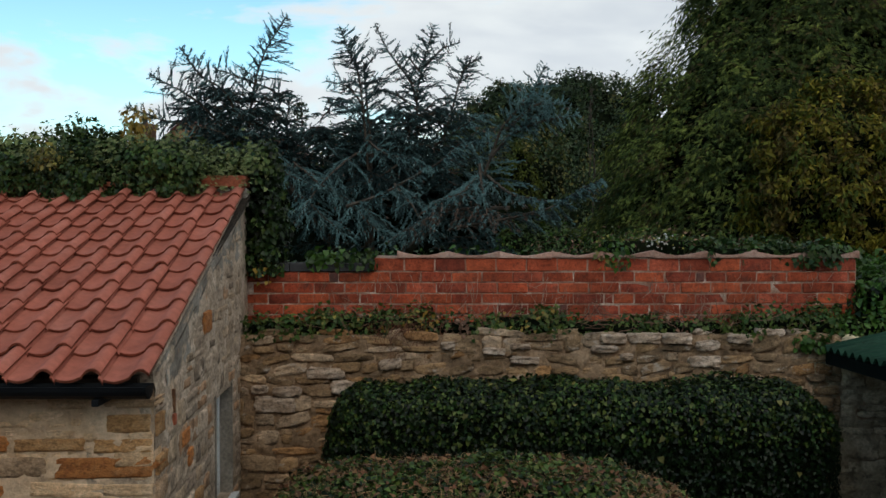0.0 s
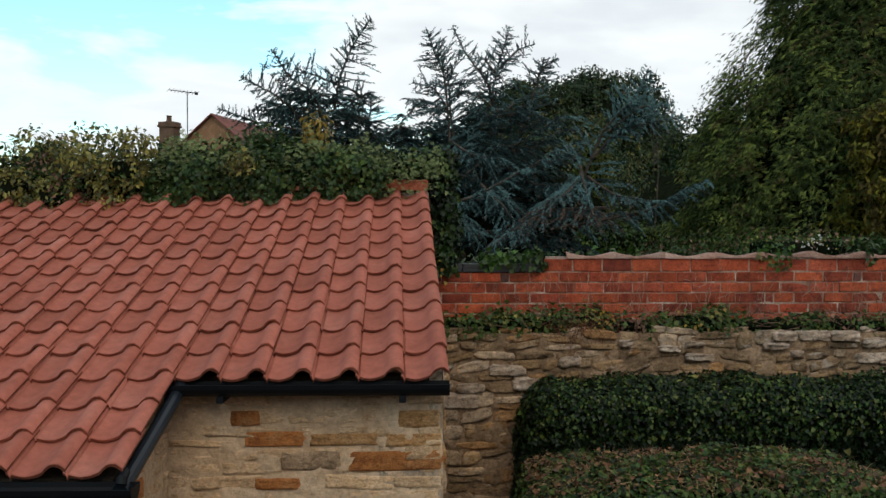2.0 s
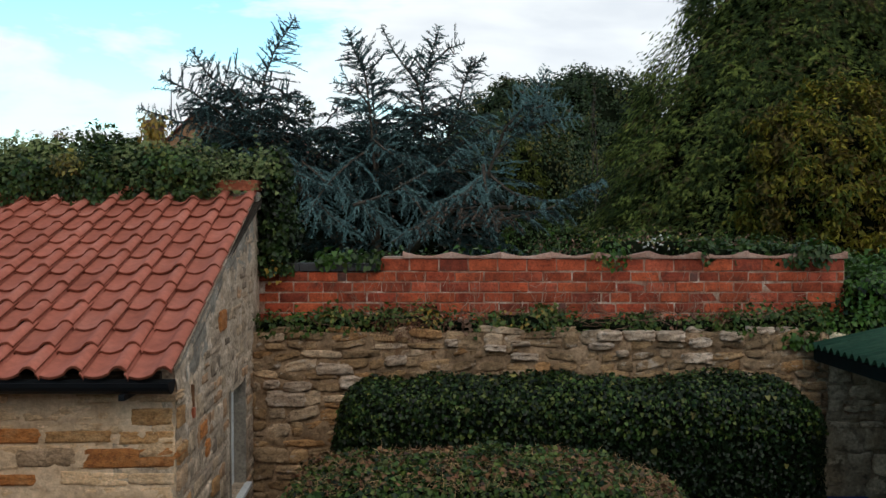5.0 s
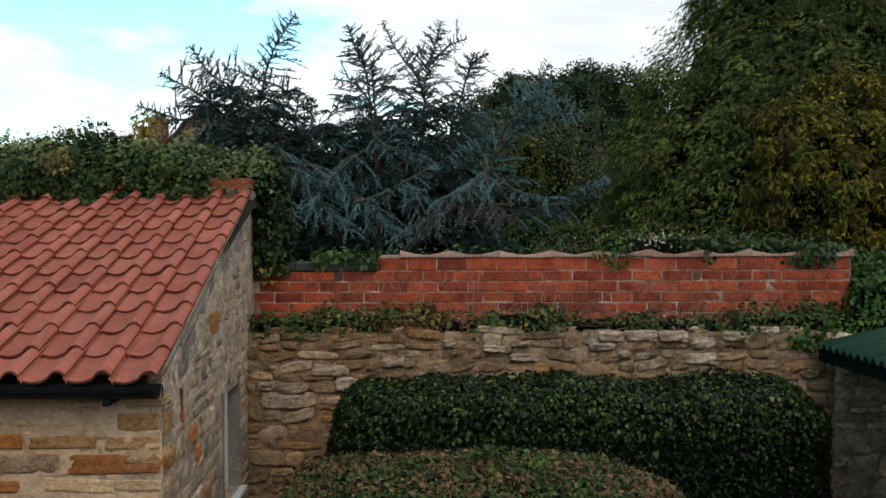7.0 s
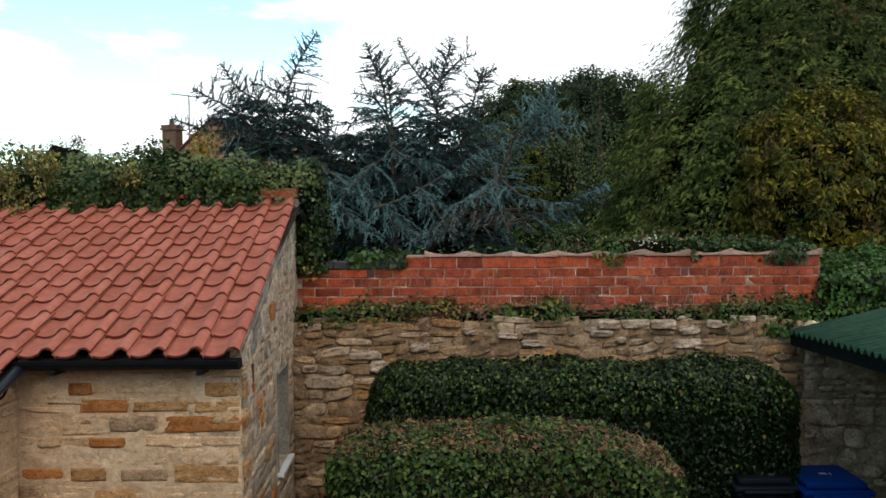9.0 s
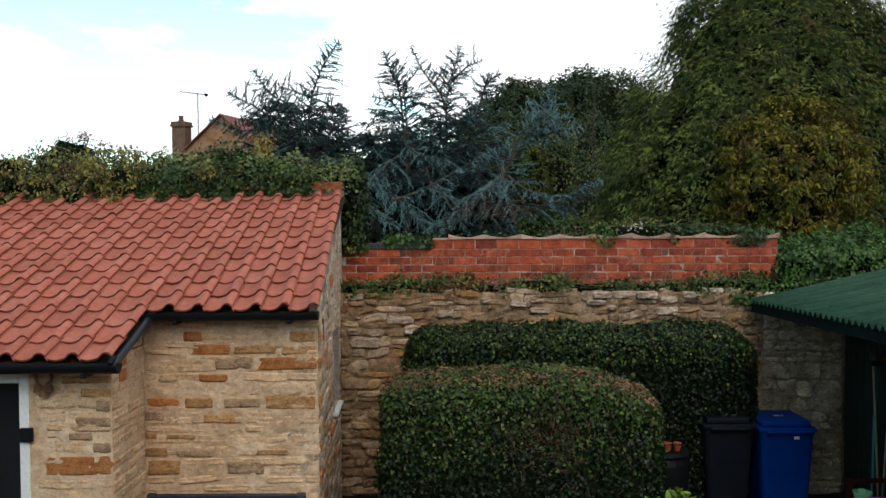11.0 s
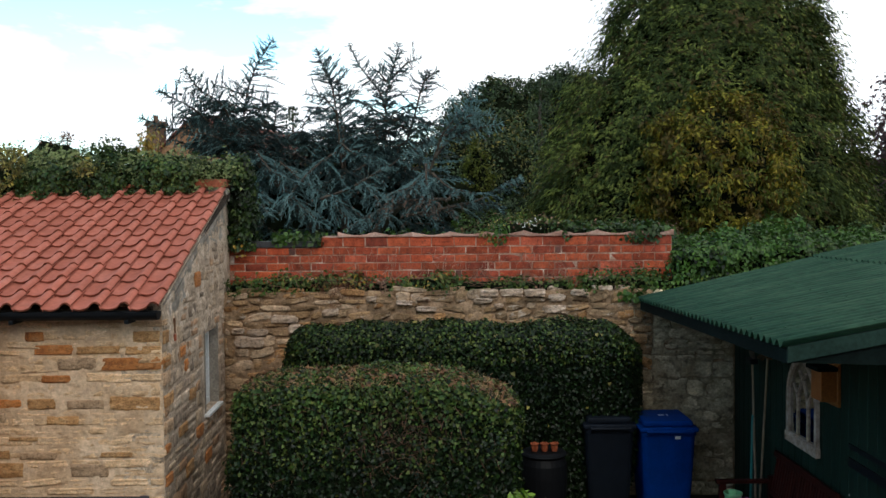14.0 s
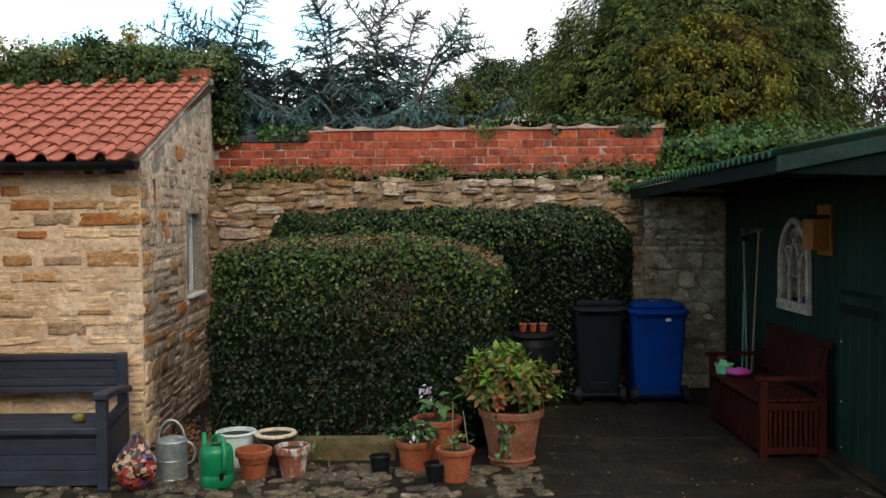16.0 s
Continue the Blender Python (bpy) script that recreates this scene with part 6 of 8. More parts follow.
def limbs(top, base, h, spread, r, seed=0):
    """A tapered trunk with limbs."""
    g = np.random.default_rng(seed)
    bm = bmesh.new()
    base = Vector(base)
    tube(bm, [base, base + Vector((0.03 * h, 0, h * 0.5)), base + Vector((0, 0, h))], [r, r * 0.7, r * 0.25], 9)
    for i in range(9):
        a, s = g.uniform(0, 6.28), g.uniform(0.35, 0.85)
        p = base + Vector((0, 0, h * s))
        e = p + Vector((math.cos(a) * spread, math.sin(a) * spread, h * 0.25)) * g.uniform(0.6, 1)
        tube(bm, [p, (p + e) / 2 + Vector((0, 0, 0.08 * h)), e], [r * 0.4, r * 0.25, r * 0.07], 6)
    part("trunk", bm, bark, top)


bush = thing("golden_bush", (4.93, 11.2, 2.1), "round shrub with yellow and olive autumn leaves", "shrub")
limbs(bush, (4.93, 11.25, 2.0), 1.8, 0.8, 0.06, 1)
crown(bush, 26000, (4.93, 11.12, 3.40), (1.20, 0.95, 1.25), (0.06, 0.11), [(bush_leaf, 0.36), (bush_green, 0.30), (bush_brown, 0.34)], SLIM, clump=0.20, shell=0.42, inner=0.70, per_clump=46, uneven=0.16)
golden = thing("golden_conifer", (1.45, 15.6, 2.1), "slim upright golden-green garden conifer", "shrub")
limbs(golden, (1.45, 15.6, 2.0), 2.0, 0.2, 0.05, 12)
crown(golden, 5000, (1.45, 15.6, 3.2), (0.30, 0.3, 1.15), (0.05, 0.10), [(bush_green, 0.8), (far_yellow, 0.2)], SLIM, clump=0.4, shell=0.3, inner=0.8, per_clump=30)
oak = thing("broadleaf_tree", (7.5, 52, 2.4), "large dark green broadleaf tree with a domed crown", "tree")
limbs(oak, (8.0, 52, 2.3), 7, 3.5, 0.35, 2)
crown(oak, 40000, (8.2, 52, 7.0), (5.0, 4.0, 4.5), (0.12, 0.25), [(far_leaf, 0.93), (far_yellow, 0.07)], clump=0.16, shell=0.25, inner=0.85, uneven=0.10)
oak2 = thing("broadleaf_tree", (3.6, 50, 2.4), "dark green broadleaf tree with a rounded crown", "tree")
limbs(oak2, (3.8, 50, 2.3), 6, 3, 0.3, 3)
crown(oak2, 30000, (4.0, 50, 6.6), (3.9, 3.2, 4.1), (0.12, 0.25), [(far_leaf, 0.9), (far_yellow, 0.1)], clump=0.16, shell=0.25, inner=0.85, uneven=0.10)
oak3 = thing("broadleaf_tree", (14.5, 48, 2.4), "dark green broadleaf tree beyond the conifer", "tree")
limbs(oak3, (14.5, 48, 2.3), 5.5, 2.5, 0.3, 4)
crown(oak3, 14000, (14.0, 47, 6.0), (3.4, 3.0, 3.4), (0.12, 0.25), [(far_leaf, 0.9), (far_yellow, 0.1)], clump=0.3, shell=0.3, inner=0.7)
gold = thing("yellowing_tree", (1.2, 24, 2.3), "small tree with yellow-green leaves", "tree")
limbs(gold, (1.2, 24, 2.2), 2.4, 1.2, 0.1, 5)
crown(gold, 9000, (1.5, 24, 4.1), (3.2, 1.4, 1.75), (0.06, 0.13), [(far_yellow, 0.2), (far_leaf, 0.8)], clump=0.3, shell=0.4, inner=0.55)
gold2 = thing("yellowing_tree", (-2.5, 23, 2.3), "small tree with olive leaves", "tree")
limbs(gold2, (-2.0, 23, 2.2), 2.2, 1.2, 0.1, 6)
crown(gold2, 8000, (-2.0, 23, 3.9), (2.2, 1.2, 1.5), (0.06, 0.13), [(far_leaf, 0.7), (far_yellow, 0.3)], clump=0.3, shell=0.4, inner=0.55)
for (x, y), h, top_z in (((2.81, 16.8), 3.3, 5.76), ((-2.9, 19.6), 3.2, 5.6)):
    sapling = thing("young_tree", (x, y, 2.3), "thin upright young tree with broad leaves", "tree")
    limbs(sapling, (x, y, 2.2), h, 0.16, 0.018, 9)
    n = int(90 * h)
    P = np.column_stack((rng.normal(0, 0.17, n), rng.normal(0, 0.15, n), top_z - 0.1 - 1.5 * rng.random(n) ** 1.7))
    P[:, :2] *= (0.3 + 0.9 * (top_z - P[:, 2:3]))
    P[:, :2] += (x, y)
    scatter("leaves", OVAL, P, rng.normal(0, 1, (n, 3)), rng.normal(0, 0.6, (n, 3)) + (0, 0, 0.8), rng.uniform(0.07, 0.15, n) * (y / 30) ** 0.5, far_leaf, sapling, 0.3, kind="stuff")
plum = thing("purple_tree", (16.4, 25.5, 2.3), "broad tree with dark purple leaves", "tree")
limbs(plum, (16.4, 25.5, 2.2), 4.0, 2.0, 0.2, 7)
crown(plum, 12000, (16.75, 25.5, 5.5), (3.0, 2.3, 2.5), (0.10, 0.2), [(purple_leaf, 1.0)], clump=0.22, shell=0.5, inner=0.6, uneven=0.3, per_clump=40)
far_round = thing("round_tree", (-26.5, 60, 2.4), "distant round brown-green tree", "tree")
limbs(far_round, (-26.5, 60, 2.3), 4.0, 2.0, 0.2, 8)
crown(far_round, 3200, (-26.5, 60, 6.3), (2.9, 2.4, 2.4), (0.12, 0.26), [(far_leaf, 0.7), (dead_twig, 0.3)], clump=0.25, shell=0.2, inner=0.75)
for i, (x, y, w, h) in enumerate(((-6, 34, 7, 1.7), (6, 36, 7, 2.2), (16, 33, 7, 2.4), (-22, 46, 10, 2.2), (26, 40, 9, 3.0))):
    row = thing("garden_hedge", (x, y, 2.3), "distant dark garden hedge", "hedge")
    crown(row, 2600, (x, y, 3.0), (w, 1.6, h), (0.16, 0.34), [(far_leaf, 0.9), (far_yellow, 0.1)], clump=0.2, shell=0.2, inner=0.85)


# ---- house beyond the gardens ----
villa = thing("house", (-13.3, 55, 2.4), "distant buff brick house with a dark red tiled gable roof", "house")
bm = bmesh.new()
prism_y(bm, [(-17.0, 2.2), (-9.7, 2.2), (-9.7, 5.75), (-13.35, 8.90), (-17.0, 5.75)], 50.2, 66.0)
part("wall", bm, far_brick, villa)
bm = bmesh.new()
prism_y(bm, [(-17.3, 5.55), (-13.35, 8.91), (-13.35, 8.99), (-17.3, 5.63)], 49.95, 66.2)
prism_y(bm, [(-9.4, 5.55), (-13.35, 8.91), (-13.35, 8.99), (-9.4, 5.63)], 49.95, 66.2)
part("roof", bm, far_tile, villa)
bm = boxed(-16.45, -15.6, 50.0, 50.8, 5.5, 8.30, 0.03)
box(bm, -16.53, -15.52, 49.92, 50.88, 8.30, 8.42, 0.02)
box(bm, -16.49, -15.56, 49.96, 50.84, 8.42, 8.60, 0.02)
ch = part("chimney", bm, chimney_brick, villa, "buff brick chimney stack")
bm = bmesh.new()
lathe(bm, [(0.17, 0), (0.14, 0.1), (0.13, 0.3), (0.17, 0.34)], (-16.05, 50.4, 8.62), 12)
part("chimney_pot", bm, chimney_brick, ch)
bm = bmesh.new()
tube(bm, [(-14.85, 50.2, 7.5), (-14.85, 50.2, 10.2)], 0.03, 6)
tube(bm, [(-15.85, 50.0, 10.33), (-14.3, 50.3, 10.13)], 0.022, 6)
for k in np.linspace(0, 1, 9):
    c = Vector((-15.85, 50.0, 10.33)).lerp(Vector((-14.3, 50.3, 10.13)), k)
    tube(bm, [c + Vector((0, -0.2, -0.12)), c + Vector((0, 0.2, 0.12))], 0.012, 5)
box(bm, -14.42, -14.30, 50.2, 50.4, 10.05, 10.2, 0.02)
part("aerial", bm, black_plastic, villa, "thin television aerial on a mast")
villa.location, villa.rotation_euler, villa.scale = (-10.05, 43.7, 2.5), (0, 0, radians(-12)), (0.8, 0.8, 0.8)

# ---- things in the yard ----
# grey storage bench against the outhouse wall
BX0, BX1, BY0, BY1 = -2.425, -1.19, 3.29, 4.17
bench = thing("storage_bench", (-1.9, 3.8, 0), "slate-grey plastic storage bench with slatted back", "bench")
for x0, x1 in ((BX0, BX0 + 0.075), (BX1 - 0.075, BX1)):
    part("front_post", boxed(x0, x1, BY0, BY0 + 0.085, 0.0, 0.585, 0.012), grey_plastic, bench)
    m = Matrix.Translation((0, 0.0, 0))
    part("back_post", boxed(x0 + (0.0 if x0 < -2 else -0.02), x1 - (0.0 if x0 < -2 else 0.02), BY1 - 0.08, BY1, 0.0, 0.775, 0.012), grey_plastic, bench)
    bm = boxed(x0 - 0.012, x1 + 0.012, BY0 - 0.03, BY1 - 0.02, 0.588, 0.64, 0.02, 3)
    bmesh.ops.subdivide_edges(bm, edges=[e for e in bm.edges if e.calc_length() > 0.4], cuts=8)
    for v in bm.verts:
        k = (v.co.y - BY0) / (BY1 - BY0)
        v.co.z += 0.012 * math.sin(math.pi * k) - 0.11 * k
    part("armrest", bm, grey_plastic, bench)
    part("end_panel", boxed(x0 + 0.02, x1 - 0.02, BY0 + 0.085, BY1 - 0.08, 0.04, 0.36, 0.006), grey_plastic, bench)
    part("arm_rail", boxed(x0 + 0.012, x1 - 0.012, BY0 + 0.085, BY1 - 0.08, 0.385, 0.435, 0.01), grey_plastic, bench)
z = 0.03
for i in range(3):
    part("front_board", boxed(BX0 + 0.075, BX1 - 0.075, BY0 + 0.03, BY0 + 0.06, z, z + 0.098, 0.005), grey_plastic, bench)
    z += 0.103
part("lid", boxed(BX0 + 0.06, BX1 - 0.06, BY0 - 0.005, BY0 + 0.46, 0.365, 0.415, 0.012), grey_plastic, bench, "grey plastic seat lid")
part("front_rail", boxed(BX0 + 0.075, BX1 - 0.075, BY0 + 0.04, BY0 + 0.07, 0.335, 0.365, 0.004), grey_plastic, bench)
for y in np.linspace(BY0 + 0.03, BY0 + 0.30, 3):
    part("lid_slat", boxed(BX0 + 0.085, BX1 - 0.085, y, y + 0.13, 0.415, 0.421, 0.003, 1), grey_plastic, bench)
part("back_rail", boxed(BX0 + 0.075, BX1 - 0.095, BY1 - 0.07, BY1 - 0.015, 0.724, 0.772, 0.008), grey_plastic, bench)
part("back_rail", boxed(BX0 + 0.075, BX1 - 0.095, BY1 - 0.07, BY1 - 0.015, 0.487, 0.532, 0.008), grey_plastic, bench)
for i in range(3):
    part("back_slat", boxed(BX0 + 0.075, BX1 - 0.095, BY1 - 0.055, BY1 - 0.025, 0.536 + 0.0625 * i, 0.595 + 0.0625 * i, 0.005), grey_plastic, bench)
# the bench stands a little askew to the wall
for ob in bench.children:
    for v in ob.data.vertices:
        v.co.x -= 0.165 * (v.co.y - BY0)

bm = bmesh.new()
lathe(bm, [(0.006, 0.0), (0.026, 0.006), (0.033, 0.03), (0.027, 0.055), (0.015, 0.08), (0.008, 0.092), (0.003, 0.096)], (0, 0, 0), 16)
tube(bm, [(0, 0, 0.09), (0.004, 0, 0.115)], 0.0025, 5)
pear = part("pear", bm, pear_skin, None, smooth=True)
pear.matrix_basis = pose(-1.386, 3.41, 0.452, 0, 90, 160)
tagged(pear, "yellow-green pear lying on the bench lid", "pear")


def pot(name, base, r0, r1, h, mat, label, rim=0.016, rim_h=0.035, earth=0.03, category="plant pot", group="pots"):
    top = thing(name, base, label, category, group, world_coords=False)
    bm = bmesh.new()
    t = 0.012
    lathe(bm, [(r0, 0.0), (r0 + (r1 - r0) * 0.5, h * 0.5), (r1 - 0.004, h - rim_h), (r1 + rim - 0.004, h - rim_h + 0.002), (r1 + rim, h - 0.006), (r1 + rim - 0.006, h),
               (r1 - t, h), (r1 - t - 0.004, h - earth), (0.01, h - earth)], (0, 0, 0), 32)
    body = part("body", bm, mat, top, smooth=False)
    bm = bmesh.new()
    lathe(bm, [(r1 - t - 0.001, h - earth - 0.01), (r1 - t - 0.003, h - earth + 0.004), (0.6 * r1, h - earth + 0.010), (0.01, h - earth + 0.012)], (0, 0, 0), 24)
    part("soil", bm, soil, top)
    return top


big_pot = pot("terracotta_pot", (1.44, 3.88, 0.01), 0.150, 0.215, 0.385, terracotta_old, "large weathered terracotta pot with raised pattern", 0.018, 0.05)
bm = bmesh.new()
lathe(bm, [(0.154, 0.03), (0.170, 0.04), (0.162, 0.055)], (0, 0, 0), 32, False)
part("base_ring", bm, terracotta_old, big_pot)
g = np.random.default_rng(44)
for i in range(16):
    a, z, r = 0.15 + 0.11 * (i % 8) + g.normal(0, 0.03), 0.12 + 0.11 * (i // 8) + g.uniform(0, 0.05), g.uniform(0.016, 0.028)
    bm = bmesh.new()
    turn_by = g.uniform(0, 6.28)
    curl = [(a + r * (1 - 0.06 * k) * math.cos(turn_by + 0.55 * k) / 0.18, z + 1.4 * r * (1 - 0.06 * k) * math.sin(turn_by + 0.55 * k)) for k in range(10)]
    tube(bm, [((0.152 + 0.17 * zz) * math.sin(aa), -(0.152 + 0.17 * zz) * math.cos(aa), zz) for aa, zz in curl], 0.0035, 5)
    part("scroll", bm, terracotta_old, big_pot, "raised scroll pattern")
pot("plastic_pot", (-0.49, 3.83, 0.01), 0.10, 0.135, 0.25, pale_plastic, "pale grey-green plastic pot", 0.008, 0.02)
pot("terracotta_pot", (-0.30, 3.51, 0.01), 0.075, 0.112, 0.205, terracotta, "empty clean terracotta pot", 0.012, 0.045, 0.08)
pot("glazed_pot", (-0.215, 3.84, 0.01), 0.095, 0.130, 0.225, dark_glaze, "dark glazed pot with a pale clay rim", 0.016, 0.03)
rimpot = thing("pot_rim", (-0.215, 3.84, 0.227), "pale buff clay rim ring on the dark pot", "pot rim", world_coords=False)
bm = bmesh.new()
lathe(bm, [(0.116, 0.0), (0.146, 0.002), (0.150, 0.012), (0.143, 0.022), (0.119, 0.022), (0.112, 0.010)], (0, 0, 0), 32, False)
part("ring", bm, pale_clay, rimpot)
pot("terracotta_pot", (-0.055, 3.59, 0.01), 0.078, 0.110, 0.205, surface("limescaled_clay", [(0.17, 0.055, 0.03), (0.24, 0.085, 0.05), (0.28, 0.12, 0.08)], 6, 0.9, 0.4, 70, spots=((0.52, 0.48, 0.44), 7.0, 0.50, 0.56), stretch=(1.6, 1.6, 0.7)), "terracotta pot streaked with white limescale", 0.012, 0.05)
pot("plastic_pot", (0.535, 3.60, 0.01), 0.055, 0.072, 0.13, black_plastic, "small black plastic pot", 0.005, 0.015)
pot("terracotta_pot", (0.765, 3.70, 0.01), 0.095, 0.125, 0.21, terracotta, "terracotta pot with trailing flowering plant", 0.012, 0.04)
pot("terracotta_pot", (0.92, 3.98, 0.01), 0.115, 0.165, 0.30, terracotta, "wide terracotta pot with a hosta", 0.015, 0.04)
pot("terracotta_pot", (1.04, 3.45, 0.01), 0.088, 0.118, 0.215, terracotta, "small bright terracotta pot with thin stakes", 0.012, 0.035)
pot("plastic_pot", (0.91, 3.43, 0.01), 0.055, 0.075, 0.12, black_plastic, "small black plastic pot", 0.005, 0.015)


def plant(name, c, n, r, size, mats, label, stems=8, shape=OVAL, tip=(0, 0, 0.2), top_h=0.3):
    t = thing(name, c, label, "plant")
    bm = bmesh.new()
    g = np.random.default_rng(int(n))
    for i in range(stems):
        a, q = g.uniform(0, 6.28), g.uniform(0.3, 0.9)
        e = Vector(c) + Vector((math.cos(a) * r[0] * q, math.sin(a) * r[1] * q, top_h * g.uniform(0.5, 1)))
        tube(bm, [Vector(c), Vector(c).lerp(e, 0.5) + Vector((0, 0, 0.05)), e], 0.004, 5)
    tagged(part("stems", bm, bark, t), kind="stuff")
    d = unit(rng.normal(0, 1, (n, 3)))
    d[:, 2] = np.abs(d[:, 2]) * 1.2 - 0.35
    p = np.array(c) + (0, 0, top_h * 0.55) + d * np.array(r) * (0.45 + 0.55 * rng.random((n, 1)) ** 0.5)
    share, edge = rng.random(n), 0.0
    for i, (mat, k) in enumerate(mats):
        m = (share >= edge) & (share < edge + k)
        edge += k
        scatter("leaves" if i == 0 else "tinted_leaves", shape, p[m], d[m] * 0.6 + (0, -0.2, 0.7), d[m] + tip, rng.uniform(*size, m.sum()), mat, t, 0.35, kind="stuff")
    return t


# hydrangea: shoots that each end in a rosette of leaves, older rusty leaves below
hyd = thing("hydrangea", (1.43, 3.86, 0.37), "leafy hydrangea turning from green to rust", "plant")
bm = bmesh.new()
lp, ln, lt, kind_of = [], [], [], []
g = np.random.default_rng(17)
for i in range(150):
    az, el = g.uniform(0, 2 * math.pi), math.asin(g.uniform(-0.25, 1.0))
    d = np.array((math.cos(az) * math.cos(el), math.sin(az) * math.cos(el), math.sin(el)))
    c = np.array((1.43, 3.86, 0.53)) + d * (0.31, 0.28, 0.29) * g.uniform(0.62, 1.02)
    tube(bm, [Vector((1.43 + 0.05 * d[0], 3.86 + 0.05 * d[1], 0.37)), Vector((np.array((1.43, 3.86, 0.46)) + c) / 2), Vector(c)], [0.006, 0.004, 0.003], 5)
    up = unit(d + (0, -0.15, 0.9))
    fresh = g.random() < 0.14 + 0.40 * max(0.0, d[2])
    spin = g.uniform(0, 6.28)
    e1 = unit(np.cross(up, (0.3, 1, 0.2)))
    e2 = np.cross(up, e1)
    for j in range(9):
        a = spin + j * 2.4
        out = e1 * math.cos(a) + e2 * math.sin(a)
        tier = j / 9
        lp.append(c + up * 0.03 * (1 - tier) - up * 0.05 * tier)
        lt.append(out * (0.5 + 0.7 * tier) + up * (0.9 - 1.5 * tier))
        ln.append(up * (0.4 + 0.6 * tier) - out * (0.5 - 0.9 * tier))
        kind_of.append(0 if fresh and tier < 0.75 else 1 if g.random() < 0.89 else 2)
tagged(part("stems", bm, bark, hyd), kind="stuff")
lp, ln, lt, kind_of = np.array(lp), np.array(ln), np.array(lt), np.array(kind_of)
for name, k, mat in (("fresh_leaves", 0, hydrangea_fresh), ("leaves", 1, hydrangea_leaf), ("rusty_leaves", 2, hydrangea_rust)):
    m = kind_of == k
    scatter(name, OVAL_FULL, lp[m], ln[m], lt[m], rng.uniform(0.048, 0.088, m.sum()), mat, hyd, 0.18, kind="stuff")
mound("trailing_ivy", 45, (1.33, 3.63, 0.10), (1.42, 3.70, 0.36), 0.02, (0.03, 0.05), [(fresh_leaf, 0.6), (ivy_leaf, 0.4)], "ivy strand trailing down the large pot", "ivy", amp=0.03, freq=4)
plant("trailing_plant", (0.765, 3.70, 0.20), 230, (0.17, 0.15, 0.09), (0.028, 0.055), [(fresh_leaf, 0.50), (ivy_leaf, 0.46), (white_petal, 0.04)], "green trailing plant with small white flowers", 10, OVAL, (0, 0, -0.3), 0.14)
hosta = plant("hosta", (0.925, 3.96, 0.29), 18, (0.11, 0.10, 0.11), (0.085, 0.14), [(fresh_leaf, 1.0)], "hosta with broad green leaves and a lilac flower", 5, OVAL, (0, 0, 0.3), 0.2)
bm = bmesh.new()
tube(bm, [(0.92, 3.96, 0.29), (0.88, 3.94, 0.40), (0.86, 3.93, 0.52)], 0.005, 6)
part("flower_stem", bm, bark, hosta)
P = np.array((0.855, 3.92, 0.52)) + rng.normal(0, 0.02, (16, 3))
scatter("flower", OVAL, P, np.tile((0, -1.0, 0.2), (16, 1)), rng.normal(0, 1, (16, 3)) + DOWN, rng.uniform(0.028, 0.045, 16), lilac, hosta, 0.4, "lilac bell flowers", "stuff")
stakes = plant("seedling", (1.04, 3.45, 0.2), 26, (0.09, 0.08, 0.08), (0.03, 0.06), [(fresh_leaf, 0.7), (yellow_leaf, 0.3)], "thin seedling tied to stakes", 5, OVAL, (0, 0, 0.3), 0.12)
for dx, h in ((-0.02, 0.52), (0.09, 0.46)):
    bm = bmesh.new()
    tube(bm, [(1.04 + dx, 3.47, 0.19), (1.04 + dx * 0.6, 3.48, h)], 0.004, 6)
    part("stake", bm, ash_wood, stakes)
mound("weed", 30, (-0.02, 3.80, 0.02), (0.12, 3.92, 0.28), 0.03, (0.03, 0.06), [(fresh_leaf, 1.0)], "green weeds behind the pots", "plant", amp=0.05, freq=4, shape=OVAL)

# galvanised watering can
can = thing("watering_can", (-0.86, 3.56, 0.01), "dull galvanised steel watering can", "watering can", "", False)
bm = bmesh.new()
lathe(bm, [(0.100, 0.0), (0.104, 0.006), (0.100, 0.012), (0.100, 0.125), (0.103, 0.130), (0.100, 0.135), (0.100, 0.245), (0.104, 0.25), (0.100, 0.255), (0.094, 0.255), (0.094, 0.235), (0.01, 0.235)], (0, 0, 0), 32)
part("body", bm, zinc, can)
bm = bmesh.new()
tube(bm, [(0.09 * math.cos(a) * 1.0, 0, 0.25 + 0.14 * math.sin(a)) for a in np.linspace(0, math.pi, 14)], 0.008, 8)
part("top_handle", bm, zinc, can)
bm = bmesh.new()
tube(bm, [(0.10 + 0.055 * math.sin(a), 0, 0.17 + 0.075 * math.cos(a)) for a in np.linspace(0, math.pi, 12)], 0.007, 8)
part("back_handle", bm, zinc, can)
bm = bmesh.new()
lathe(bm, [(0.100, 0.255), (0.098, 0.262), (0.06, 0.275), (0.02, 0.28)], (0, 0, 0), 24)
for v in [v for v in bm.verts if v.co.x > 0.03]:
    v.co.z = min(v.co.z, 0.257)
part("hood", bm, zinc, can)
bm = bmesh.new()
tube(bm, [(-0.09, 0.02, 0.06), (-0.17, 0.05, 0.16), (-0.24, 0.07, 0.22)], [0.022, 0.016, 0.013], 10)
part("spout", bm, zinc, can)

# green watering can
gc = thing("watering_can", (-0.51, 3.36, 0.01), "bright green plastic watering can with a black rose", "watering can", "", False)
bm = bmesh.new()
lathe(bm, [(0.095, 0.0), (0.106, 0.014), (0.109, 0.085), (0.106, 0.09), (0.109, 0.095), (0.108, 0.225), (0.102, 0.250), (0.085, 0.268), (0.05, 0.275), (0.01, 0.276)], (0, 0, 0), 36)
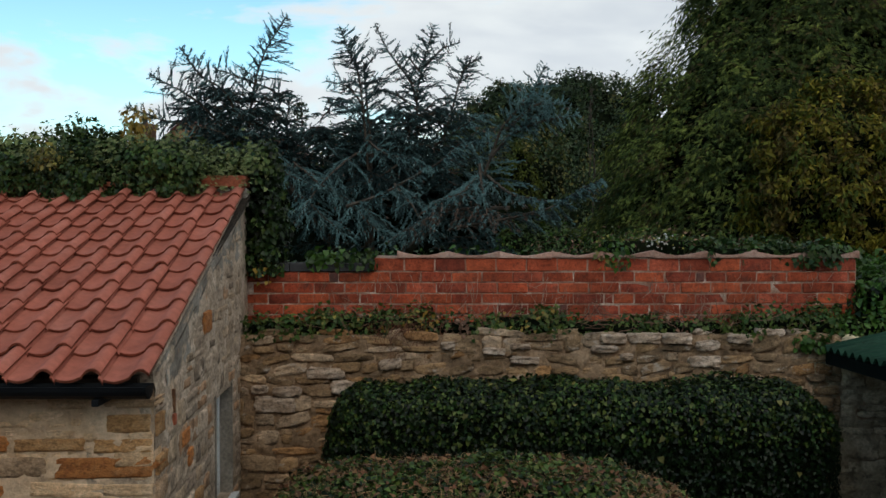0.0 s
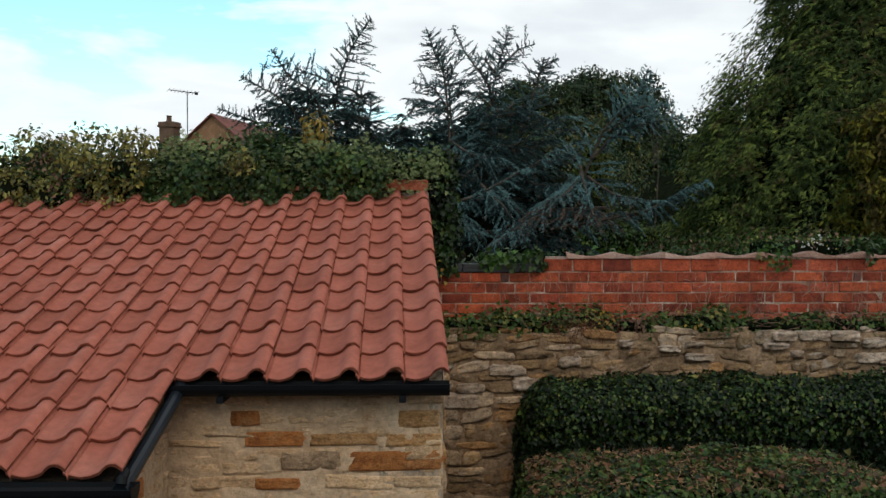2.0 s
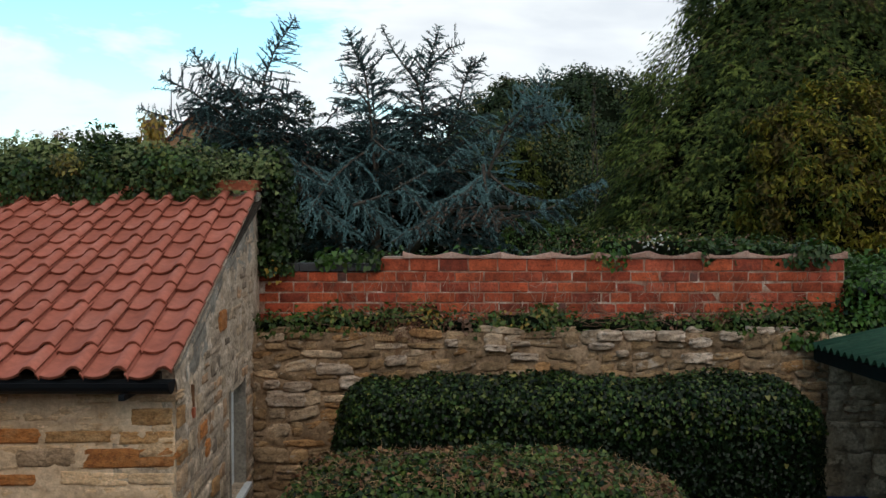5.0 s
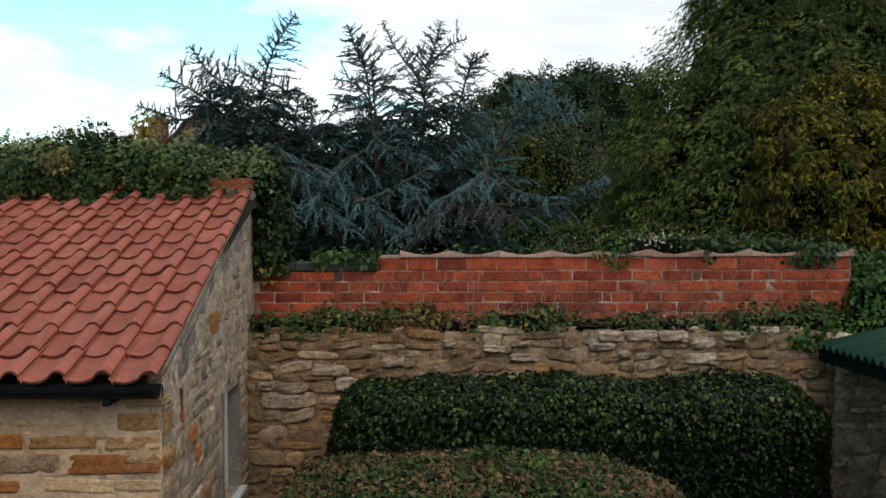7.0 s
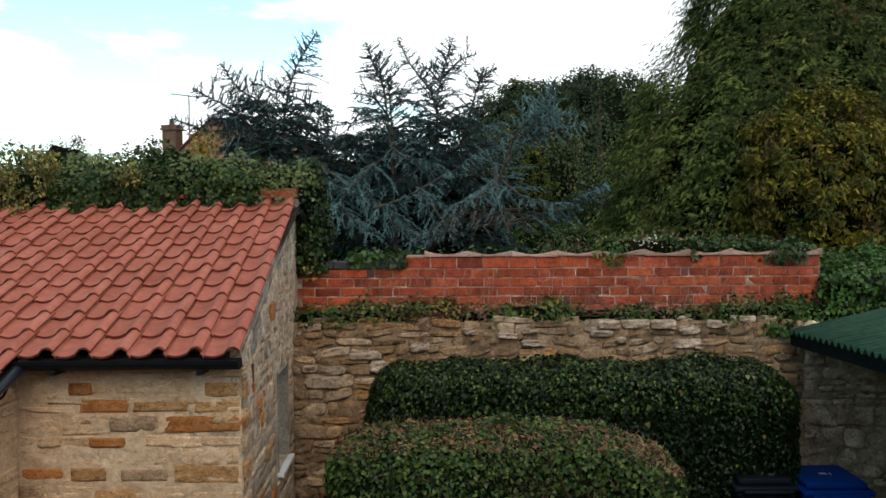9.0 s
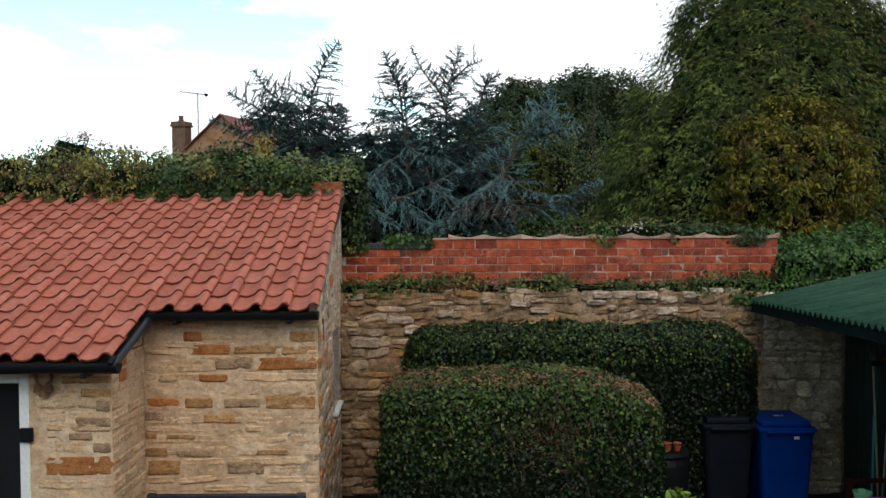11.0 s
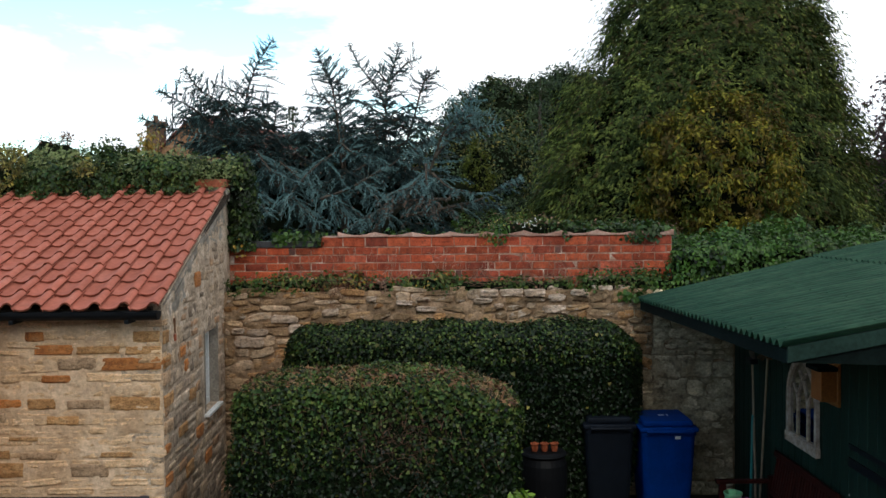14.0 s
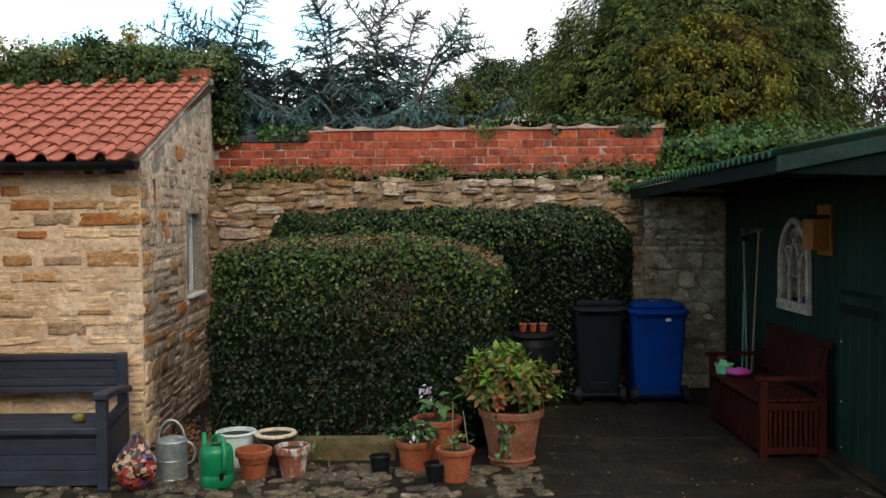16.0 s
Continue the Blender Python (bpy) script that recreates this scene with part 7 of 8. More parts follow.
part("body", bm, green_plastic, gc, smooth=True)
bm = bmesh.new()
lathe(bm, [(0.036, 0.0), (0.043, 0.004), (0.043, 0.012), (0.037, 0.012), (0.034, 0.002), (0.01, 0.001)], (0, 0, 0), 24)
for v in bm.verts:
    v.co = Vector((0.005 + v.co.x, -0.045 + 0.8 * v.co.y, 0.268 + v.co.z - 0.2 * v.co.y * -1))
fill = part("filler_rim", bm, green_plastic, gc, smooth=True)
# black disc laid on the closed body for the dark inside the filling hole
bm = bmesh.new()
lathe(bm, [(0.036, 0.0), (0.036, 0.003), (0.01, 0.003)], (0, 0, 0), 24)
for v in bm.verts:
    v.co = Vector((0.005 + v.co.x, -0.045 + 0.8 * v.co.y, 0.272 + v.co.z + 0.2 * v.co.y))
part("filler_hole", bm, black_plastic, fill, "black disc for the dark of the filling hole")
# black disc on the side that stands for the shade in the grip's hollow
bm = bmesh.new()
lathe(bm, [(0.016, 0.0), (0.016, 0.004), (0.004, 0.004)], (0, 0, 0), 20)
for v in bm.verts:
    a = 0.52 + v.co.x / 0.109
    v.co = Vector(((0.107 + v.co.z) * math.sin(a), -(0.107 + v.co.z) * math.cos(a), 0.085 + 1.7 * v.co.y))
part("grip_hollow", bm, black_plastic, gc, "black disc for the shaded hollow below the grip")
bm = bmesh.new()
tube(bm, [(-0.035, 0.045, 0.262), (-0.025, 0.03, 0.315), (0.02, -0.01, 0.335), (0.06, -0.055, 0.305), (0.078, -0.095, 0.23), (0.078, -0.105, 0.15), (0.07, -0.098, 0.11)], [0.012, 0.013, 0.014, 0.014, 0.013, 0.012, 0.011], 10)
part("handle", bm, green_plastic, gc, smooth=True)
bm = bmesh.new()
tube(bm, [(-0.07, 0.05, 0.10), (-0.10, 0.10, 0.22), (-0.115, 0.13, 0.32)], [0.026, 0.020, 0.015], 10)
spout = part("spout", bm, green_plastic, gc, smooth=True)
bm = bmesh.new()
tube(bm, [(-0.115, 0.13, 0.32), (-0.125, 0.14, 0.37), (-0.145, 0.135, 0.395), (-0.165, 0.13, 0.40)], [0.014, 0.016, 0.026, 0.03], 12)
part("rose", bm, black_plastic, spout, "black sprinkler rose")

# crumpled printed sack
sack_mat = bpy.data.materials.new("printed_sack")
sack_mat.use_nodes = True
nt = sack_mat.node_tree
vor = nt.nodes.new("ShaderNodeTexVoronoi")
vor.inputs["Scale"].default_value = 23.0
pos = nt.nodes.new("ShaderNodeNewGeometry")
nt.links.new(pos.outputs["Position"], vor.inputs["Vector"])
sep = nt.nodes.new("ShaderNodeSeparateColor")
nt.links.new(vor.outputs["Color"], sep.inputs[0])
high = nt.nodes.new("ShaderNodeSeparateXYZ")
nt.links.new(pos.outputs["Position"], high.inputs[0])
up = nt.nodes.new("ShaderNodeMath")
up.operation = "MULTIPLY_ADD"
up.inputs[1].default_value, up.inputs[2].default_value = 1.55, -0.10
nt.links.new(high.outputs["Z"], up.inputs[0])
band = nt.nodes.new("ShaderNodeMath")
band.operation = "MULTIPLY_ADD"
band.inputs[1].default_value = 0.36
nt.links.new(sep.outputs[0], band.inputs[0])
nt.links.new(up.outputs[0], band.inputs[2])
cr = ramp_of(nt, [(0.11, 0.05, 0.14), (0.24, 0.02, 0.015), (0.32, 0.06, 0.045), (0.26, 0.025, 0.02), (0.012, 0.010, 0.014), (0.42, 0.27, 0.16), (0.07, 0.012, 0.01), (0.012, 0.010, 0.014), (0.06, 0.035, 0.11), (0.10, 0.03, 0.02), (0.012, 0.011, 0.016), (0.50, 0.53, 0.58), (0.05, 0.04, 0.07), (0.45, 0.47, 0.52)], "CONSTANT")
nt.links.new(band.outputs[0], cr.inputs[0])
nt.links.new(cr.outputs[0], nt.nodes["Principled BSDF"].inputs["Base Color"])
nt.nodes["Principled BSDF"].inputs["Roughness"].default_value = 0.28
bm = bmesh.new()
bmesh.ops.create_icosphere(bm, subdivisions=4, radius=1.0)
for v in bm.verts:
    z = (v.co.z + 1) / 2
    k = (1 - 0.72 * max(0, z - 0.35) / 0.65) * (0.9 + 0.16 * noise.noise(v.co * 3.1) + 0.13 * noise.noise(v.co * 7))
    v.co = Vector((-1.01 + 0.155 * v.co.x * k + 0.05 * max(0, z - 0.5), 3.27 + 0.12 * v.co.y * k, 0.012 + 0.37 * z ** 0.9 + 0.03 * noise.noise(v.co * 5) * z))
sack = part("sack", bm, sack_mat, None)
tagged(sack, "crumpled printed plastic compost sack, red and black", "sack")


# wheelie bins
def bin_body(name, x0, x1, y0, h, mat, label):
    w, d = x1 - x0, 0.60
    top = thing(name, (x0 + w / 2, y0 + d / 2, 0.012), label, "wheelie bin", "wheelie bins", False)
    top.rotation_euler = (0, 0, math.pi)
    X, Y = w / 2, d / 2
    bm = bmesh.new()
    loops = []
    for z, k, kd in ((0.05, 0.80, 0.74), (0.30, 0.86, 0.82), (0.60, 0.92, 0.91), (h - 0.10, 0.95, 0.97), (h - 0.095, 0.99, 1.0), (h - 0.06, 0.99, 1.0)):
        a, b, r = X * k, Y * kd, 0.05
        lp = []
        for cx, cy, s in ((a - r, b - r, 0), (-a + r, b - r, 1), (-a + r, -b + r, 2), (a - r, -b + r, 3)):
            for t in range(4):
                an = (s + t / 3) * math.pi / 2
                lp.append(bm.verts.new((cx + r * math.cos(an), cy + r * math.sin(an) + (1 - kd) * 0.10, z)))
        loops.append(lp)
    for p, q in zip(loops, loops[1:]):
        n = len(p)
        for i in range(n):
            bm.faces.new((p[i], p[(i + 1) % n], q[(i + 1) % n], q[i]))
    bm.faces.new(loops[0][::-1])
    bm.faces.new(loops[-1])
    part("body", bm, mat, top)
    bm = boxed(-X - 0.012, X + 0.012, -Y - 0.03, Y + 0.01, h - 0.062, h - 0.02, 0.02, 3)
    box(bm, -X + 0.03, X - 0.03, -Y + 0.03, Y - 0.04, h - 0.02, h + 0.035, 0.024, 3)
    lid = part("lid", bm, mat, top)
    part("lid_lip", boxed(-X * 0.55, X * 0.55, -Y - 0.05, -Y - 0.022, h - 0.06, h - 0.035, 0.008), mat, lid)
    bm = bmesh.new()
    tube(bm, [(-X + 0.05, Y + 0.035, h - 0.05), (X - 0.05, Y + 0.035, h - 0.05)], 0.016, 8)
    box(bm, -X + 0.06, -X + 0.1, Y - 0.02, Y + 0.04, h - 0.07, h - 0.03)
    box(bm, X - 0.1, X - 0.06, Y - 0.02, Y + 0.04, h - 0.07, h - 0.03)
    part("handle", bm, mat, top)
    for s in (-1, 1):
        bm = bmesh.new()
        tube(bm, [(s * (X - 0.06), Y - 0.02, 0.085), (s * (X - 0.01), Y - 0.02, 0.085)], 0.085, 20)
        wheel = part("wheel", bm, black_plastic, top, "black rubber wheel")
        bm = bmesh.new()
        tube(bm, [(s * (X - 0.01), Y - 0.02, 0.085), (s * (X - 0.002), Y - 0.02, 0.085)], 0.045, 14)
        part("hub", bm, grey_plastic, wheel)
    bm = bmesh.new()
    tube(bm, [(-X + 0.06, Y - 0.02, 0.085), (X - 0.06, Y - 0.02, 0.085)], 0.011, 8)
    part("axle", bm, black_plastic, top, "dark axle")
    for i, dx in enumerate((-0.035, 0.0, 0.03)):
        part("lid_mark", boxed(dx - 0.02, dx - 0.008 if i == 0 else dx + 0.004, -0.03, 0.02, h + 0.0352, h + 0.0362), white_mark, lid, "small white painted bar")
    return top


bin1 = bin_body("wheelie_bin", 2.15, 2.62, 5.80, 0.915, black_bin, "charcoal-black wheelie bin by the stone wall")
part("foot_recess", boxed(-0.10, 0.10, 0.205, 0.262, 0.12, 0.2, 0.01), black_plastic, bin1)
bin2 = bin_body("wheelie_bin", 2.665, 3.19, 5.78, 0.885, blue_bin, "bright blue wheelie bin beside the black bin")
part("sticker", boxed(-0.105, -0.055, 0.294, 0.299, 0.76, 0.81), white_mark, bin2, "small white sticker")

# low black water butt with flower pots on its lid
butt = thing("water_butt", (1.76, 5.72, 0.012), "low black plastic water butt", "water butt", "", False)
bm = bmesh.new()
lathe(bm, [(0.12, 0.0), (0.17, 0.1), (0.205, 0.28), (0.218, 0.46), (0.212, 0.57), (0.190, 0.63), (0.205, 0.645), (0.205, 0.67), (0.18, 0.685), (0.01, 0.695)], (0, 0, 0), 28)
part("body", bm, black_plastic, butt, smooth=False)
bm = bmesh.new()
lathe(bm, [(0.203, 0.646), (0.214, 0.657), (0.203, 0.668)], (0, 0, 0), 28, False)
part("hoop", bm, black_plastic, butt)
for dx in (-0.09, 0.0, 0.09):
    pot("small_terracotta_pot", (1.76 + dx, 5.64, 0.708), 0.026, 0.038, 0.075, terracotta, "tiny terracotta pot standing on the water butt", 0.004, 0.015, 0.03, group="small pots")

# red-brown slatted garden bench along the shed
RX0, RX1, RY0, RY1 = 3.19, 3.66, 3.88, 5.14
rb = thing("garden_bench", (3.42, 4.5, 0), "red-brown wooden storage bench with slatted back and ends", "bench")
for x in (RX0, RX1 - 0.055):
    for y in (RY0, RY1 - 0.055):
        part("leg", boxed(x, x + 0.055, y, y + 0.055, 0.0, 0.56 if x == RX0 else 0.62, 0.006), red_wood, rb)
for y in (RY0, RY1 - 0.055):
    part("armrest", boxed(RX0 - 0.03, RX1 - 0.03, y - 0.005, y + 0.06, 0.56, 0.59, 0.008), red_wood, rb)
    part("end_rail", boxed(RX0 + 0.055, RX1 - 0.055, y + 0.012, y + 0.042, 0.35, 0.40, 0.004), red_wood, rb)
    part("end_rail", boxed(RX0 + 0.055, RX1 - 0.055, y + 0.012, y + 0.042, 0.04, 0.09, 0.004), red_wood, rb)
    for x in np.arange(RX0 + 0.065, RX1 - 0.075, 0.036):
        part("end_slat", boxed(x, x + 0.024, y + 0.017, y + 0.035, 0.09, 0.35, 0.003, 1), red_wood, rb)
for y in np.arange(RY0 + 0.06, RY1 - 0.07, 0.09):
    part("front_board", boxed(RX0 + 0.012, RX0 + 0.03, y, y + 0.085, 0.05, 0.37, 0.003, 1), red_wood, rb)
for x in np.arange(RX0 - 0.01, RX1 - 0.09, 0.078):
    part("seat_slat", boxed(x, x + 0.068, RY0 + 0.055, RY1 - 0.055, 0.40, 0.422, 0.005, 1), red_wood, rb)
lean = Matrix.Translation((RX1 - 0.05, 0, 0.42)) @ Matrix.Rotation(radians(10), 4, "Y") @ Matrix.Translation((-(RX1 - 0.05), 0, -0.42))
part("back_rail", boxed(RX1 - 0.065, RX1 - 0.03, RY0, RY1, 0.79, 0.84, 0.008, 2, lean), red_wood, rb)
part("back_rail", boxed(RX1 - 0.065, RX1 - 0.03, RY0, RY1, 0.47, 0.51, 0.006, 2, lean), red_wood, rb)
for y in np.arange(RY0 + 0.03, RY1 - 0.04, 0.052):
    part("back_slat", boxed(RX1 - 0.056, RX1 - 0.040, y, y + 0.034, 0.51, 0.79, 0.003, 1, lean), red_wood, rb)

basin = thing("bucket", (3.28, 5.02, 0.424), "mint-green plastic bucket on the bench", "bucket", "", False)
bm = bmesh.new()
lathe(bm, [(0.06, 0.0), (0.072, 0.07), (0.078, 0.074), (0.078, 0.085), (0.07, 0.085), (0.066, 0.02), (0.01, 0.02)], (0, 0, 0), 24)
part("body", bm, mint_plastic, basin)
part("scoop", boxed(-0.04, 0.015, -0.04, 0.0, 0.06, 0.115, 0.012), mint_plastic, basin)
bm = bmesh.new()
bmesh.ops.create_icosphere(bm, subdivisions=3, radius=1.0)
for v in bm.verts:
    v.co = Vector((3.36 + 0.10 * v.co.x, 4.90 + 0.09 * v.co.y, 0.455 + 0.035 * v.co.z * (1 + 0.5 * noise.noise(v.co * 3))))
cushion = part("pink_bag", bm, pink_cloth, None, smooth=True)
tagged(cushion, "crumpled bright pink bag lying on the bench", "bag")


# long-handled tools leaning on the shed
def tool(x, y, lean_y, top_z, mat, label, head):
    t = thing("yard_brush" if head == "brush" else "rake" if head == "rake" else "pole", (x, y, 0.012), label, "garden tool")
    a, b = Vector((x, y, 0.015)), Vector((x + 0.03, y + lean_y, top_z))
    bm = bmesh.new()
    tube(bm, [a, a.lerp(b, 0.5), b], 0.0105, 8)
    part("handle", bm, mat, t)
    if head == "brush":
        part("brush_head", boxed(b.x - 0.04, b.x + 0.03, b.y - 0.07, b.y + 0.07, b.z, b.z + 0.05, 0.01), black_plastic, t)
        bm = bmesh.new()
        for q in np.arange(-0.06, 0.065, 0.018):
            tube(bm, [(b.x, b.y + q, b.z + 0.05), (b.x - 0.01, b.y + q * 1.1, b.z + 0.12)], 0.007, 5)
        part("bristles", bm, bark, t)
    elif head == "rake":
        part("rake_head", boxed(b.x - 0.015, b.x + 0.015, b.y - 0.08, b.y + 0.08, b.z - 0.01, b.z + 0.02, 0.004), rust, t)
        for q in np.linspace(-0.07, 0.07, 6):
            bm = bmesh.new()
            tube(bm, [(b.x, b.y + q, b.z), (b.x - 0.05, b.y + q, b.z + 0.01), (b.x - 0.07, b.y + q, b.z - 0.02)], 0.004, 5)
            part("tine", bm, rust, t)
    return t


tool(3.60, 5.38, 0.22, 1.50, ash_wood, "yard brush with a pale wooden handle", "brush")
tool(3.64, 5.46, -0.14, 1.60, ash_wood, "garden rake with a pale wooden handle", "rake")
tool(3.58, 5.50, 0.03, 1.05, teal_pole, "thin teal plastic-coated pole", "pole")

# pointed-arch mirror on the shed wall
mir = thing("arched_mirror", (3.73, 4.66, 0.97), "weathered whitewashed pointed-arch mirror with tracery", "mirror")
MY0, MY1, MZ0, MSP = 4.34, 4.98, 0.975, 1.33


def arch(t, inset=0.0):
    """The outline of the pointed arch, t from -1 (one foot) over the point to 1."""
    mid, half = (MY0 + MY1) / 2, (MY1 - MY0) / 2 - inset
    s = 1 - abs(t)
    if s < 0.5:
        y, z = half, MZ0 + inset + (MSP - MZ0 - inset) * s / 0.5
    else:
        a = (s - 0.5) / 0.5 * math.acos(0.18)
        R = half * 1.22
        y, z = half - R + R * math.cos(a), MSP + R * math.sin(a) * 1.03
        y *= 1.0
    if s >= 0.999:
        y = 0.0
    return mid + math.copysign(y, t) if t else mid, z


ts = np.linspace(-1, 1, 41)
bm = bmesh.new()
ring = [bm.verts.new((3.726, *arch(t, 0.02))) for t in ts]
ring2 = [bm.verts.new((3.734, *arch(t, 0.02))) for t in ts]
bm.faces.new(ring)
bm.faces.new(ring2[::-1])
for i in range(len(ts)):
    j = (i + 1) % len(ts)
    bm.faces.new((ring[i], ring2[i], ring2[j], ring[j]))
mirror_mat = plain("mirror_glass", (0.55, 0.56, 0.56), 0.03, metal=1.0, bump=0.0, wear=0.0)
part("glass", bm, mirror_mat, mir, "dim mirror glass")
bm = bmesh.new()
bar(bm, [(3.718, *arch(t, 0.028)) for t in ts], 0.042, 0.03)
part("frame", bm, weathered_frame, mir)
bm = bmesh.new()
bar(bm, [(3.716, MY0, MZ0 + 0.035), (3.716, MY1, MZ0 + 0.035)], 0.075, 0.04)
part("bottom_rail", bm, weathered_frame, mir)
mid = (MY0 + MY1) / 2
for y in (-0.105, 0.105):
    bm = bmesh.new()
    bar(bm, [(3.72, mid + y, MZ0 + 0.07), (3.72, mid + y, MSP - 0.02), (3.72, mid + y * 0.8, MSP + 0.07), (3.72, mid + y * 0.25, MSP + 0.16), (3.72, mid - y * 0.7, MSP + 0.25)], 0.015, 0.016)
    part("tracery", bm, weathered_frame, mir)
    bm = bmesh.new()
    bar(bm, [(3.722, mid + y, MSP - 0.02), (3.722, mid + y * 1.25, MSP + 0.06), (3.722, mid + y * 1.9, MSP + 0.13)], 0.013, 0.014)
    part("tracery", bm, weathered_frame, mir)

# nest box on the shed wall
nb = thing("nest_box", (3.74, 4.05, 1.45), "orange-stained wooden nest box on the shed wall", "nest box")
part("body", boxed(3.60, 3.715, 4.0, 4.185, 1.477, 1.70, 0.005), orange_wood, nb)
part("back_board", boxed(3.716, 3.738, 3.985, 4.205, 1.436, 1.80, 0.004), orange_wood, nb)
part("lid", boxed(3.565, 3.716, 3.98, 4.205, 1.70, 1.73, 0.005, 2), fascia_board, nb, "dark lid")

# rusty iron ornament by the door
orn = thing("iron_ornament", (-3.0, 3.55, 1.62), "rusty horseshoes and bells hanging by the door", "ornament")
bm = bmesh.new()
tube(bm, [(-2.99 + 0.055 * math.cos(a), 3.535, 1.78 + 0.075 * math.sin(a)) for a in np.linspace(math.pi, 2 * math.pi, 12)] + [(-2.935, 3.535, 1.84)], 0.012, 8)
tube(bm, [(-3.045, 3.535, 1.78), (-3.045, 3.535, 1.84)], 0.012, 8)
part("horseshoe", bm, rust, orn)
for x, z in ((-3.03, 1.675), (-2.955, 1.68), (-2.99, 1.645)):
    bm = bmesh.new()
    lathe(bm, [(0.006, 0.065), (0.02, 0.055), (0.026, 0.02), (0.033, 0.0), (0.02, 0.0)], (x, 3.53, z), 14)
    part("bell", bm, rust, orn)

orn.location.x -= 0.08

# ---- pieces: stones, bricks, pantiles ----
def lay(name, rects, meshes, parent, at, proud=(0.0, 0.02), depth=0.16, turn=0.0, seed=1, wonk=0.03, shift=0.0):
    """Stones of one wall; at(u, z, out) gives the place, turn the way that the wall faces."""
    g = np.random.default_rng(seed)
    for u, z, w, h in rects:
        o = g.uniform(*proud)
        me = meshes[g.integers(len(meshes))]
        c = at(u, z + g.normal(0, 1) * shift, depth / 2 - o)
        m = Matrix.LocRotScale(c, Euler((0, g.normal(0, wonk), turn)), (w * g.uniform(0.94, 1.06), depth, h * g.uniform(0.9, 1.1)))
        piece(name, me, m, parent)


def box_rects(rects):
    return [((a + b) / 2, (c + d) / 2, b - a, d - c) for a, b, c, d in rects]


rub, pale = stone_meshes("rubble", rubble, 24, 100, 0.09, 0.02, 0.32, 2.6), stone_meshes("pale_rubble", rubble_pale, 8, 140, 0.07, 0.045, 0.2, 2.4)
lime = stone_meshes("brightened_lime_rubble", limewash, 8, 170, 0.08, 0.03, 0.2, 2.2)
north = lambda u, z, o: (u, STONE_Y + o, z)
keep = [(a - 0.01, b + 0.01, c, d) for a, b, c, d in pale_list]
lay("stone", box_rects(pale_list), pale, wall_north, north, (0.032, 0.045), seed=2)
lay("stone", courses(-1.385, 2.95, 1.30, WALL_TOP, (0.065, 0.15), (0.09, 0.31), 5, keep, 0.010), rub, wall_north, north, (0.0, 0.016), seed=3, wonk=0.06, shift=0.01)
# stretch by the shed: pale stones, brightened in colour against the eave's shade
lay("stone", courses(2.95, 3.76, 0.0, WALL_TOP, (0.10, 0.19), (0.14, 0.34), 6, (), 0.012), lime, wall_north, north, (-0.02, 0.008), seed=4, wonk=0.04, shift=0.006)
lay("stone", courses(2.3, 2.95, 0.0, 1.30, (0.10, 0.19), (0.14, 0.34), 7, (), 0.012), lime, wall_north, north, (-0.02, 0.008), seed=5, wonk=0.04, shift=0.006)
lay("stone", courses(-1.385, -0.35, 0.0, 1.30, (0.07, 0.16), (0.12, 0.36), 8, (), 0.009), rub, wall_north, north, (-0.005, 0.03), seed=6, wonk=0.05, shift=0.008)
smeared("limewash", lambda u, z, o: (u, STONE_Y + o, z), 2.72, 3.76, 0.0, 2.06, lime_smear, wall_north, 0.03, 0.02, 5.0)
smeared("mortar", lambda u, z, o: (u, STONE_Y + o + 0.002, z), -1.385, 2.72, 0.0, WALL_TOP, mortar_old, wall_north, 0.022, 0.02, 8.0, level=0.05)
# loose cap stones on the ledge
for i, (x, w) in enumerate(((-1.1, 0.3), (-0.7, 0.25), (-0.2, 0.3), (0.5, 0.34), (0.95, 0.2), (1.95, 0.16), (2.45, 0.2), (2.65, 0.16))):
    piece("stone", pale[i % 5] if i > 4 else rub[i % 10], Matrix.LocRotScale((x, 6.66 + 0.03 * (i % 3), WALL_TOP + 0.012), Euler((0, 0.05 * (i % 2), 0.2 * (i % 3))), (w, 0.2, 0.055)), wall_north)

# outhouse front
buffs = stone_meshes("buff_stone", stone_buff, 8, 200, 0.05, 0.02, 0.10, 1.2)
kinds = {"o": stone_meshes("orange_stone", stone_orange, 4, 230, 0.04, 0.012, 0.07, 1.3), "b": stone_meshes("brown_stone", stone_brown, 4, 240, 0.04, 0.012, 0.07, 1.3), "g": stone_meshes("grey_stone", stone_grey, 4, 250, 0.04, 0.012, 0.07, 1.3)}
front_marks = [(-2.30, -2.16, 1.93, 2.00, "o"), (-2.23, -1.95, 1.83, 1.90, "o"), (-1.92, -1.58, 1.83, 1.89, "b"), (-1.54, -1.31, 1.82, 1.89, "b"), (-1.49, -1.31, 1.92, 2.00, "b"),
               (-2.07, -1.76, 1.71, 1.80, "g"), (-1.72, -1.305, 1.71, 1.80, "o"), (-2.19, -1.96, 1.61, 1.67, "o"), (-2.60, -2.34, 1.42, 1.49, "o"), (-2.30, -2.08, 1.41, 1.49, "b"),
               (-2.00, -1.71, 1.41, 1.48, "g"), (-1.68, -1.31, 1.40, 1.50, "b"), (-2.61, -2.46, 1.31, 1.39, "g"), (-2.15, -1.91, 1.29, 1.36, "b"), (-2.61, -2.52, 1.17, 1.22, "b")]
